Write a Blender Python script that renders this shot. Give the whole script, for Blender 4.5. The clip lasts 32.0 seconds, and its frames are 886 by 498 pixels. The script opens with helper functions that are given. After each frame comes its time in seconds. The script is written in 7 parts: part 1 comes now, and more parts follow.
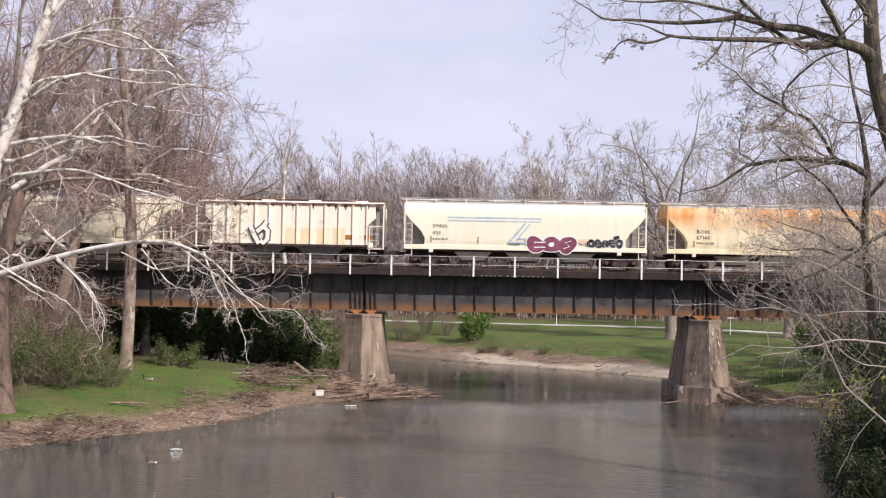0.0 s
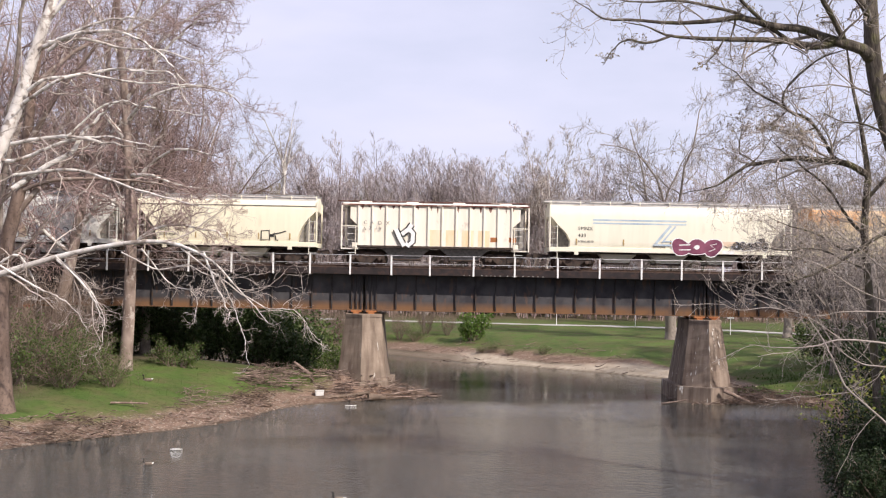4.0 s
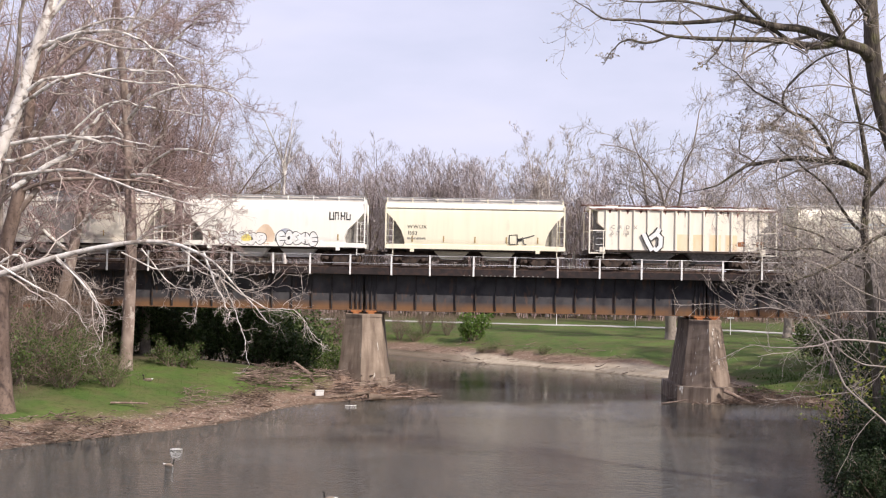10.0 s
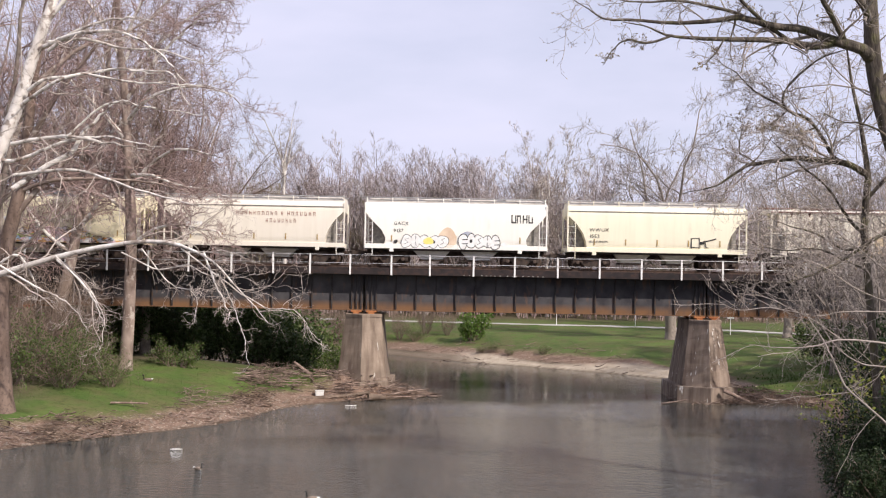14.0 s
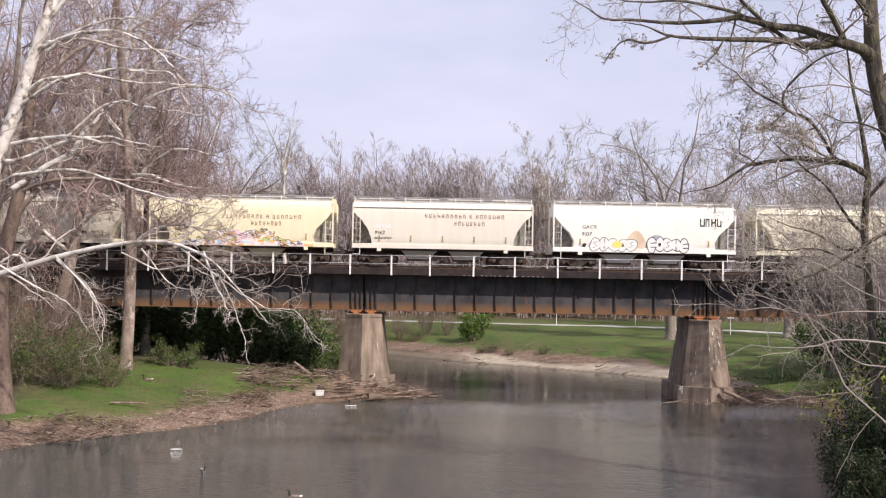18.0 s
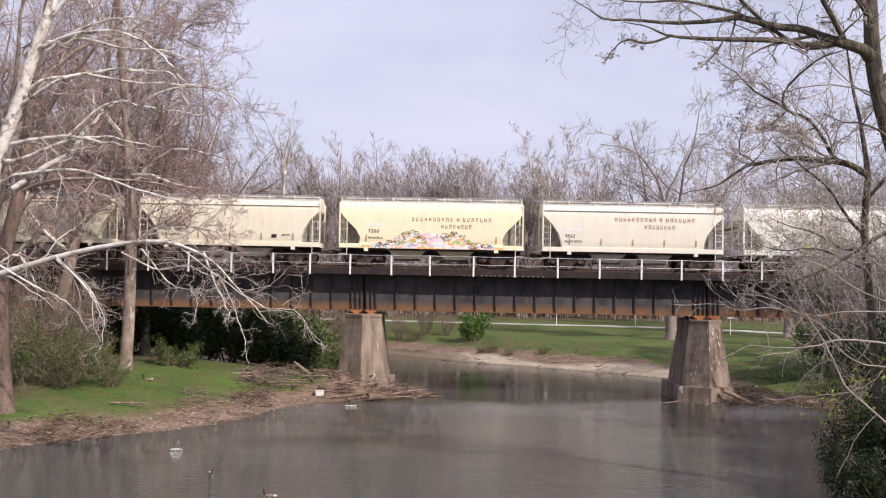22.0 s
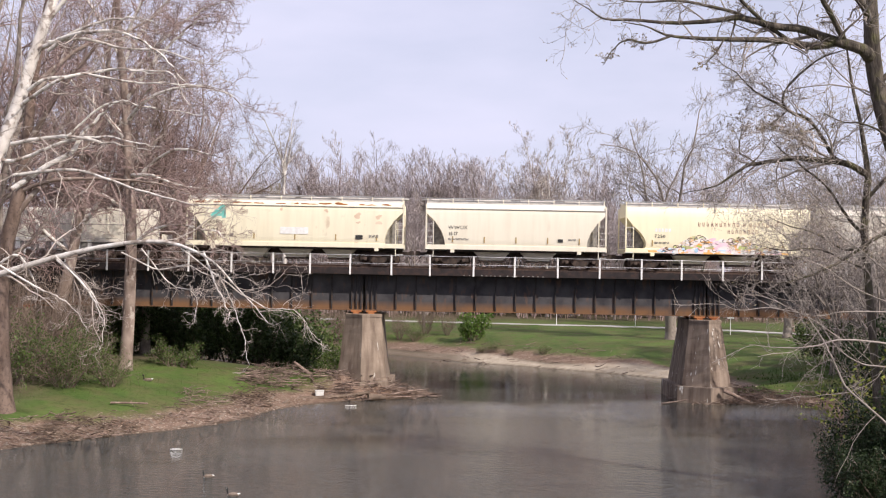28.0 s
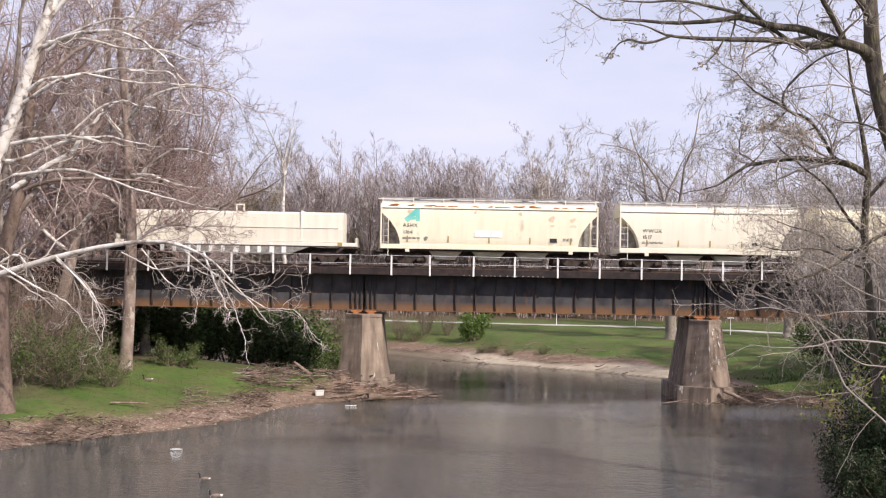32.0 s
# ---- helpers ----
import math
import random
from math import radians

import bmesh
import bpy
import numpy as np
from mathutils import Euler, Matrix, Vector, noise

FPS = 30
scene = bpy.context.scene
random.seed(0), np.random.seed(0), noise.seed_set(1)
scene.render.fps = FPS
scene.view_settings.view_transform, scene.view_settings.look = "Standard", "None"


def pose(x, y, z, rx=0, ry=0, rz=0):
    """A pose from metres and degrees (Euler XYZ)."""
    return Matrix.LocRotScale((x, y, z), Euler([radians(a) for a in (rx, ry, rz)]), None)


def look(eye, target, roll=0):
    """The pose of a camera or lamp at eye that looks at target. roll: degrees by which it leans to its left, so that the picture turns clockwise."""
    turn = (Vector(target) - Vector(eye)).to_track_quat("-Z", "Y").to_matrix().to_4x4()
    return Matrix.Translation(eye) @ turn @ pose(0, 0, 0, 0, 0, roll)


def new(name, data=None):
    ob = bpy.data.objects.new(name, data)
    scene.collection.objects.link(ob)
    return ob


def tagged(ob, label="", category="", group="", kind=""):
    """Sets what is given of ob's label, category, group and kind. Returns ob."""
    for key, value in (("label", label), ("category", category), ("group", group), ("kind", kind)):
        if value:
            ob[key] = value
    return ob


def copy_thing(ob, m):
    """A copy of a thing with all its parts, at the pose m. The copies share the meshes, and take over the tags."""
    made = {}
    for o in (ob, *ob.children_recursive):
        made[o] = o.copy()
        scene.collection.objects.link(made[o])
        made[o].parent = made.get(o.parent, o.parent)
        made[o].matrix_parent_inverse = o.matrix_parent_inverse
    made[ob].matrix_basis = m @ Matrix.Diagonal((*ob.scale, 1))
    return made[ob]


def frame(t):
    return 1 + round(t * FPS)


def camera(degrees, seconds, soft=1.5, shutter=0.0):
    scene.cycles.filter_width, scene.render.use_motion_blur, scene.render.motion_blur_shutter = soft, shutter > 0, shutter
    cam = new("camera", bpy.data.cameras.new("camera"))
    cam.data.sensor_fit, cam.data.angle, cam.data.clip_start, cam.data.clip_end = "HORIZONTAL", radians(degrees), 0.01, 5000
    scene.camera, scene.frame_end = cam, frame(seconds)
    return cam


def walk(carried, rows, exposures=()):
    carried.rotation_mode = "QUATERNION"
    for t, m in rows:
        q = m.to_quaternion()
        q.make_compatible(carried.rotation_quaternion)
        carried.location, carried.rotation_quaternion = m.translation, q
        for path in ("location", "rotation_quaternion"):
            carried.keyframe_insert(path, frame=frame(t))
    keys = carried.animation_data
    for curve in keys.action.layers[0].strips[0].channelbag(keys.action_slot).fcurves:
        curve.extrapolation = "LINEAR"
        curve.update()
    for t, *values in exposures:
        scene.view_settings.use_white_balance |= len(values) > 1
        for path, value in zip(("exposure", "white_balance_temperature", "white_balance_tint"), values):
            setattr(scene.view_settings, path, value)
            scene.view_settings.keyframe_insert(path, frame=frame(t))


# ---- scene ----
# Plan: the camera stands on a road bridge 8 m over a river (water at z = 0) and looks north (+y) at a railway
# bridge 74 m away that runs east-west. Rail top z = 8.29, track centre y = 75.6.

cam = camera(42.0, 32.0, soft=1.15, shutter=0.25)
EYE = (0.0, 0.0, 8.0)
POSE = look(EYE, (0.0, 100.0, 8.0 + 1.91), roll=1.05)
walk(cam, [(0.0, POSE), (32.0, POSE)], exposures=[(t, e, 6500, 14) for t, e in ((0.0, 0.05), (2.0, 0.04), (3.2, 0.10), (6.0, 0.12), (8.0, 0.11), (10.0, 0.10), (12.0, 0.05), (13.0, 0.06), (17.0, 0.05), (19.0, 0.02), (20.0, -0.02), (22.0, -0.02), (24.0, -0.04), (28.0, 0.05), (30.0, 0.10), (32.0, 0.14))])

# ---- light ----
SUN_AZ, SUN_EL = 45.0, 38.0          # degrees east of due south, above the horizon
world = bpy.data.worlds.new("sky")
scene.world = world
world.use_nodes = True
wn, wl = world.node_tree.nodes, world.node_tree.links
bg = wn["Background"]
sky = wn.new("ShaderNodeTexSky")
sky.sky_type = "NISHITA"
sky.sun_disc = False
sky.sun_elevation, sky.sun_rotation = radians(SUN_EL), radians(180 - SUN_AZ)
sky.air_density, sky.dust_density, sky.ozone_density = 1.0, 1.6, 1.0
cloud_at = wn.new("ShaderNodeTexCoord")
cloud_map = wn.new("ShaderNodeMapping")
cloud_map.inputs["Scale"].default_value = (2.2, 2.2, 7.0)
cloud = wn.new("ShaderNodeTexNoise")
cloud.inputs["Scale"].default_value, cloud.inputs["Detail"].default_value = 1.6, 5.0
cloud_ramp = wn.new("ShaderNodeMapRange")
cloud_ramp.inputs["From Min"].default_value, cloud_ramp.inputs["From Max"].default_value = 0.30, 0.70
cloud_ramp.inputs["To Min"].default_value, cloud_ramp.inputs["To Max"].default_value = 0.62, 1.0
cloud_mix = wn.new("ShaderNodeMix")
cloud_mix.data_type = "RGBA"
cloud_mix.inputs["B"].default_value = (7.7, 7.85, 9.7, 1)
wl.new(cloud_at.outputs["Generated"], cloud_map.inputs["Vector"])
wl.new(cloud_map.outputs["Vector"], cloud.inputs["Vector"])
wl.new(cloud.outputs["Fac"], cloud_ramp.inputs["Value"])
wl.new(cloud_ramp.outputs["Result"], cloud_mix.inputs["Factor"])
wl.new(sky.outputs["Color"], cloud_mix.inputs["A"])
wl.new(cloud_mix.outputs["Result"], bg.inputs["Color"])
bg.inputs["Strength"].default_value = 0.10
sun = new("sun", bpy.data.lights.new("sun", "SUN"))
sun.data.energy, sun.data.angle, sun.data.color = 5.0, radians(0.6), (1.0, 0.93, 0.84)
SUN_DIR = Vector((math.sin(radians(SUN_AZ)) * math.cos(radians(SUN_EL)), -math.cos(radians(SUN_AZ)) * math.cos(radians(SUN_EL)), math.sin(radians(SUN_EL))))
sun.matrix_world = look(SUN_DIR * 200, (0, 0, 0))


# ---- materials ----
def shader(name, rough=0.7, metal=0.0, spec=0.4):
    m = bpy.data.materials.new(name)
    m.use_nodes = True
    b = m.node_tree.nodes["Principled BSDF"]
    b.inputs["Roughness"].default_value, b.inputs["Metallic"].default_value = rough, metal
    b.inputs["Specular IOR Level"].default_value = spec
    return m, m.node_tree.nodes, m.node_tree.links, b


def noise_fac(n, l, scale, detail=4.0, lo=0.35, hi=0.65, stretch=(1, 1, 1), coord="Object", rough=0.55):
    at = n.new("ShaderNodeTexCoord")
    mp = n.new("ShaderNodeMapping")
    mp.inputs["Scale"].default_value = stretch
    tx = n.new("ShaderNodeTexNoise")
    tx.inputs["Scale"].default_value, tx.inputs["Detail"].default_value = scale, detail
    tx.inputs["Roughness"].default_value = rough
    mr = n.new("ShaderNodeMapRange")
    mr.inputs["From Min"].default_value, mr.inputs["From Max"].default_value = lo, hi
    l.new(at.outputs[coord], mp.inputs["Vector"])
    l.new(mp.outputs["Vector"], tx.inputs["Vector"])
    l.new(tx.outputs["Fac"], mr.inputs["Value"])
    return mr.outputs["Result"]


def blend(n, l, fac, a, b):
    mx = n.new("ShaderNodeMix")
    mx.data_type = "RGBA"
    if isinstance(fac, (int, float)):
        mx.inputs["Factor"].default_value = fac
    else:
        l.new(fac, mx.inputs["Factor"])
    for key, v in (("A", a), ("B", b)):
        if isinstance(v, tuple):
            mx.inputs[key].default_value = (*v, 1)
        else:
            l.new(v, mx.inputs[key])
    return mx.outputs["Result"]


def math_node(n, l, op, a, b=0.0):
    mt = n.new("ShaderNodeMath")
    mt.operation = op
    mt.use_clamp = True
    for i, v in enumerate((a, b)):
        if isinstance(v, (int, float)):
            mt.inputs[i].default_value = v
        else:
            l.new(v, mt.inputs[i])
    return mt.outputs["Value"]


def bump(n, l, b, fac, strength, dist):
    bp = n.new("ShaderNodeBump")
    bp.inputs["Strength"].default_value, bp.inputs["Distance"].default_value = strength, dist
    l.new(fac, bp.inputs["Height"])
    l.new(bp.outputs["Normal"], b.inputs["Normal"])


def two_tone(name, c1, c2, scale, c3=None, scale3=None, amount3=0.5, rough=0.8, stretch=(1, 1, 1), relief=0.3, dist=0.02, metal=0.0, spec=0.3, lo=0.35, hi=0.65, lo3=0.5, hi3=0.7, stretch3=(1, 1, 1), island=0.0):
    """A surface of two colours in patches, with a third as stains or wear, and fine relief."""
    m, n, l, b = shader(name, rough, metal, spec)
    f = noise_fac(n, l, scale, 5, lo, hi, stretch)
    col = blend(n, l, f, c1, c2)
    if c3:
        f3 = noise_fac(n, l, scale3, 4, lo3, hi3, stretch3)
        col = blend(n, l, math_node(n, l, "MULTIPLY", f3, amount3), col, c3)
    if island:
        g = n.new("ShaderNodeNewGeometry")
        hs = n.new("ShaderNodeHueSaturation")
        mr = n.new("ShaderNodeMapRange")
        mr.inputs["To Min"].default_value, mr.inputs["To Max"].default_value = 1 - island, 1 + island
        l.new(g.outputs["Random Per Island"], mr.inputs["Value"])
        l.new(mr.outputs["Result"], hs.inputs["Value"])
        l.new(col, hs.inputs["Color"])
        col = hs.outputs["Color"]
    l.new(col, b.inputs["Base Color"])
    if relief:
        bump(n, l, b, noise_fac(n, l, scale * 3.1, 6, 0.2, 0.8, stretch), relief, dist)
    return m


def leaf_paint(name, c1, c2, through_=0.35):
    m, n, l, b = shader(name, 0.55, 0, 0.35)
    g = n.new("ShaderNodeNewGeometry")
    col = blend(n, l, g.outputs["Random Per Island"], c1, c2)
    l.new(col, b.inputs["Base Color"])
    tr = n.new("ShaderNodeBsdfTranslucent")
    l.new(col, tr.inputs["Color"])
    mx = n.new("ShaderNodeMixShader")
    mx.inputs["Fac"].default_value = through_
    l.new(b.outputs["BSDF"], mx.inputs[1])
    l.new(tr.outputs["BSDF"], mx.inputs[2])
    l.new(mx.outputs["Shader"], n["Material Output"].inputs["Surface"])
    return m


def car_paint(name, base, dirt=(0.42, 0.34, 0.22), rust=(0.30, 0.11, 0.035), grime=0.35, rusty=0.12, top_rust=0.0, seed=0.0):
    """Weathered freight-car enamel: dusty streaks that run down, blotches of rust, a rusty band along the eaves."""
    m, n, l, b = shader(name, 0.45, 0, 0.35)
    at = n.new("ShaderNodeTexCoord")
    streak = noise_fac(n, l, 1.0, 5, 0.42, 0.75, (2.6, 1, 0.22 + seed * 0.01))
    patch = noise_fac(n, l, 0.55 + seed * 0.03, 4, 0.45, 0.75)
    spots = noise_fac(n, l, 1.7, 6, 0.66 - 0.1 * rusty, 0.76, (1, 1, 0.6))
    col = blend(n, l, math_node(n, l, "MULTIPLY", streak, grime), base, dirt)
    col = blend(n, l, math_node(n, l, "MULTIPLY", patch, grime * 0.6), col, tuple(0.82 * c for c in base))
    col = blend(n, l, math_node(n, l, "MULTIPLY", spots, rusty), col, rust)
    if top_rust:
        sx = n.new("ShaderNodeSeparateXYZ")
        l.new(at.outputs["Object"], sx.inputs["Vector"])
        band = n.new("ShaderNodeMapRange")
        band.inputs["From Min"].default_value, band.inputs["From Max"].default_value = 2.3, 3.5
        l.new(sx.outputs["Z"], band.inputs["Value"])
        drip = noise_fac(n, l, 0.9, 5, 0.26, 0.58, (1.1, 1, 0.4))
        f = math_node(n, l, "MULTIPLY", math_node(n, l, "MULTIPLY", band.outputs["Result"], drip), top_rust)
        col = blend(n, l, f, col, (0.60, 0.25, 0.06))
    l.new(col, b.inputs["Base Color"])
    bump(n, l, b, noise_fac(n, l, 0.9, 3, 0.2, 0.8), 0.25, 0.03)
    return m


M = {}
M["bark_grey"] = two_tone("bark_grey", (0.20, 0.165, 0.135), (0.34, 0.29, 0.25), 2.5, (0.10, 0.08, 0.065), 7, 0.6, 0.9, (1, 1, 0.25), 0.6, 0.03)
M["bark_brown"] = two_tone("bark_brown", (0.12, 0.082, 0.062), (0.22, 0.16, 0.128), 3.0, (0.05, 0.036, 0.03), 8, 0.6, 0.9, (1, 1, 0.22), 0.6, 0.03)
M["bark_moss"] = two_tone("bark_moss", (0.042, 0.034, 0.028), (0.150, 0.124, 0.100), 5.0, (0.105, 0.105, 0.036), 2.5, 0.6, 0.92, (1, 1, 0.25), 0.9, 0.07)
M["bark_sycamore"] = two_tone("bark_sycamore", (0.17, 0.122, 0.098), (0.32, 0.25, 0.205), 1.6, (0.55, 0.49, 0.42), 2.2, 0.6, 0.75, (1, 1, 0.55), 0.3, 0.02, lo3=0.57, hi3=0.65)
M["bark_pale_limb"] = two_tone("bark_pale_limb", (0.20, 0.150, 0.120), (0.42, 0.345, 0.29), 1.6, (0.78, 0.74, 0.68), 2.2, 0.95, 0.75, (1, 1, 0.8), 0.3, 0.02, lo3=0.42, hi3=0.50)
M["bark_white"] = two_tone("bark_white", (0.46, 0.41, 0.365), (0.76, 0.72, 0.67), 1.8, (0.22, 0.175, 0.14), 3.4, 0.85, 0.75, (1, 1, 0.5), 0.4, 0.03, lo3=0.52, hi3=0.62)
M["twig_mauve"] = two_tone("twig_mauve", (0.24, 0.165, 0.145), (0.39, 0.285, 0.26), 0.8, relief=0, rough=0.85, island=0.25)
M["twig_brown"] = two_tone("twig_brown", (0.16, 0.115, 0.088), (0.27, 0.205, 0.165), 0.8, relief=0, rough=0.85, island=0.25)
M["twig_pale"] = two_tone("twig_pale", (0.33, 0.275, 0.235), (0.52, 0.455, 0.405), 0.8, relief=0, rough=0.8, island=0.25)
M["twig_olive"] = two_tone("twig_olive", (0.20, 0.17, 0.085), (0.30, 0.26, 0.14), 0.8, relief=0, rough=0.8, island=0.25)
# paler than the nearer twigs: distance haze is put into this colour
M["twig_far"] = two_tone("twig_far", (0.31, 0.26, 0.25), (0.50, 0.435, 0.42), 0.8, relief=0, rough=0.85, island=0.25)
M["twig_grey"] = two_tone("twig_grey", (0.21, 0.178, 0.155), (0.38, 0.33, 0.295), 0.8, relief=0, rough=0.85, island=0.3)
M["bud"] = leaf_paint("bud", (0.26, 0.17, 0.11), (0.42, 0.36, 0.20))
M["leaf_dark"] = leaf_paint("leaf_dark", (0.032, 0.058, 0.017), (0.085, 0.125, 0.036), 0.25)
M["leaf_fresh"] = leaf_paint("leaf_fresh", (0.06, 0.12, 0.022), (0.16, 0.25, 0.045))
M["leaf_mid"] = leaf_paint("leaf_mid", (0.050, 0.088, 0.020), (0.135, 0.185, 0.046))
M["leaf_yellow"] = leaf_paint("leaf_yellow", (0.16, 0.20, 0.03), (0.30, 0.33, 0.06))
M["leaf_yew"] = leaf_paint("leaf_yew", (0.010, 0.020, 0.006), (0.030, 0.052, 0.014), 0.10)
M["grass_blade"] = leaf_paint("grass_blade", (0.055, 0.098, 0.022), (0.105, 0.165, 0.040))
M["driftwood"] = two_tone("driftwood", (0.145, 0.100, 0.078), (0.315, 0.235, 0.19), 2.0, (0.09, 0.06, 0.045), 5, 0.6, 0.9, (1, 1, 1), 0.4, 0.02, island=0.35)
M["wet_log"] = two_tone("wet_log", (0.10, 0.07, 0.05), (0.20, 0.145, 0.105), 2.0, (0.05, 0.035, 0.025), 5, 0.6, 0.7, (1, 1, 1), 0.4, 0.02)
M["stone"] = two_tone("stone", (0.17, 0.13, 0.10), (0.33, 0.265, 0.205), 1.5, rough=0.9, relief=0.3, island=0.4)
M["concrete_path"] = two_tone("concrete_path", (0.40, 0.385, 0.365), (0.50, 0.48, 0.455), 0.6, (0.4, 0.37, 0.33), 2, 0.4, 0.9)
M["rail_white"] = two_tone("rail_white", (0.80, 0.79, 0.77), (0.70, 0.68, 0.65), 3, (0.45, 0.28, 0.16), 6, 0.4, 0.5, relief=0.1, lo3=0.6)
M["wire"] = two_tone("wire", (0.45, 0.44, 0.44), (0.60, 0.59, 0.58), 3, rough=0.45, relief=0, metal=0.6)
M["tie"] = two_tone("tie", (0.030, 0.022, 0.019), (0.070, 0.050, 0.042), 3, rough=0.9, relief=0.5)
M["rail_steel"] = two_tone("rail_steel", (0.055, 0.036, 0.028), (0.11, 0.072, 0.055), 4, rough=0.55, metal=0.5)
M["walk_steel"] = two_tone("walk_steel", (0.017, 0.013, 0.013), (0.034, 0.024, 0.023), 2, (0.07, 0.034, 0.022), 4, 0.5, 0.75)
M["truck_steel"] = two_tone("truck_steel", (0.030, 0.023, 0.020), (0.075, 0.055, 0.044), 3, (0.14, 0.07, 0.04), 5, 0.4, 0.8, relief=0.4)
M["bearing_rust"] = two_tone("bearing_rust", (0.045, 0.032, 0.026), (0.10, 0.07, 0.055), 4, rough=0.7)
M["wheel_steel"] = two_tone("wheel_steel", (0.05, 0.036, 0.03), (0.13, 0.085, 0.06), 4, rough=0.7, metal=0.2)
M["black_paint"] = two_tone("black_paint", (0.018, 0.018, 0.022), (0.04, 0.038, 0.038), 2, rough=0.55)
M["letter_black"] = two_tone("letter_black", (0.02, 0.02, 0.022), (0.06, 0.055, 0.05), 6, rough=0.6, relief=0)
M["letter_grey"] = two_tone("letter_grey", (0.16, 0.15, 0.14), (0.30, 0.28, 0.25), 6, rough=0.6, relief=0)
M["letter_maroon"] = two_tone("letter_maroon", (0.27, 0.13, 0.10), (0.38, 0.22, 0.17), 6, rough=0.6, relief=0)
M["letter_white"] = two_tone("letter_white", (0.82, 0.82, 0.80), (0.70, 0.69, 0.66), 5, rough=0.6, relief=0)
M["stripe_blue"] = two_tone("stripe_blue", (0.34, 0.43, 0.52), (0.52, 0.59, 0.62), 1.4, rough=0.6, relief=0)
M["mark_teal"] = two_tone("mark_teal", (0.12, 0.50, 0.44), (0.25, 0.60, 0.53), 2.0, rough=0.6, relief=0)
M["spray_plum"] = two_tone("spray_plum", (0.12, 0.03, 0.06), (0.24, 0.075, 0.12), 1.5, rough=0.6, relief=0)
M["spray_yellow"] = two_tone("spray_yellow", (0.80, 0.66, 0.12), (0.80, 0.74, 0.40), 1.5, rough=0.6, relief=0)
M["spray_pink"] = two_tone("spray_pink", (0.80, 0.48, 0.58), (0.85, 0.66, 0.70), 1.5, rough=0.6, relief=0)
M["spray_blue"] = two_tone("spray_blue", (0.35, 0.55, 0.72), (0.60, 0.74, 0.82), 1.5, rough=0.6, relief=0)
M["spray_green"] = two_tone("spray_green", (0.38, 0.50, 0.13), (0.55, 0.60, 0.22), 1.5, rough=0.6, relief=0)
M["spray_orange"] = two_tone("spray_orange", (0.80, 0.36, 0.08), (0.80, 0.50, 0.20), 1.5, rough=0.6, relief=0)
M["spray_rose"] = two_tone("spray_rose", (0.78, 0.66, 0.64), (0.84, 0.78, 0.74), 1.5, rough=0.6, relief=0)
M["spray_olive"] = two_tone("spray_olive", (0.40, 0.38, 0.18), (0.58, 0.54, 0.30), 1.5, rough=0.6, relief=0)
M["spray_umber"] = two_tone("spray_umber", (0.10, 0.06, 0.045), (0.20, 0.12, 0.09), 1.5, rough=0.6, relief=0)
M["spray_grey"] = two_tone("spray_grey", (0.35, 0.38, 0.45), (0.60, 0.60, 0.60), 1.5, rough=0.6, relief=0)
M["spray_tan"] = two_tone("spray_tan", (0.62, 0.46, 0.33), (0.74, 0.60, 0.45), 1.2, rough=0.6, relief=0)
M["roof_grey"] = two_tone("roof_grey", (0.42, 0.40, 0.37), (0.58, 0.555, 0.515), 1.2, (0.22, 0.16, 0.11), 3, 0.5, 0.8)
M["reflector"] = two_tone("reflector", (0.46, 0.32, 0.10), (0.32, 0.23, 0.12), 4, rough=0.4, relief=0)
M["rust_maroon"] = two_tone("rust_maroon", (0.11, 0.045, 0.038), (0.24, 0.12, 0.095), 2.5, (0.55, 0.46, 0.40), 1.8, 0.7, 0.9, lo3=0.56, hi3=0.62)
M["stain_ochre"] = two_tone("stain_ochre", (0.74, 0.56, 0.34), (0.78, 0.66, 0.48), 1.6, rough=0.6, relief=0, stretch=(1, 1, 0.4))
M["rust"] = two_tone("rust", (0.25, 0.085, 0.035), (0.42, 0.18, 0.07), 2.5, rough=0.9)
M["goose_brown"] = two_tone("goose_brown", (0.16, 0.12, 0.09), (0.30, 0.24, 0.19), 12, rough=0.8)
M["goose_black"] = two_tone("goose_black", (0.012, 0.012, 0.012), (0.03, 0.028, 0.026), 8, rough=0.6)
M["goose_white"] = two_tone("goose_white", (0.75, 0.73, 0.70), (0.85, 0.84, 0.82), 8, rough=0.8)
M["plastic_white"] = two_tone("plastic_white", (0.66, 0.65, 0.62), (0.56, 0.54, 0.50), 4, rough=0.5)
M["sign_white"] = two_tone("sign_white", (0.78, 0.78, 0.78), (0.68, 0.68, 0.67), 2, rough=0.5)

M["paint_cream"] = car_paint("paint_cream", (0.84, 0.78, 0.60), grime=0.16, rusty=0.10, seed=1)
M["paint_ivory"] = car_paint("paint_ivory", (0.80, 0.755, 0.61), grime=0.14, rusty=0.08, seed=2)
M["paint_white"] = car_paint("paint_white", (0.85, 0.83, 0.76), (0.55, 0.45, 0.33), grime=0.12, rusty=0.06, seed=3)
M["paint_bone"] = car_paint("paint_bone", (0.77, 0.715, 0.615), grime=0.15, rusty=0.06, seed=4)
M["paint_beige"] = car_paint("paint_beige", (0.79, 0.73, 0.595), grime=0.18, rusty=0.08, seed=4.5)
M["paint_yellowed"] = car_paint("paint_yellowed", (0.86, 0.78, 0.55), grime=0.15, rusty=0.12, seed=5)
M["paint_spotted"] = car_paint("paint_spotted", (0.82, 0.76, 0.58), grime=0.20, rusty=0.35, seed=6)
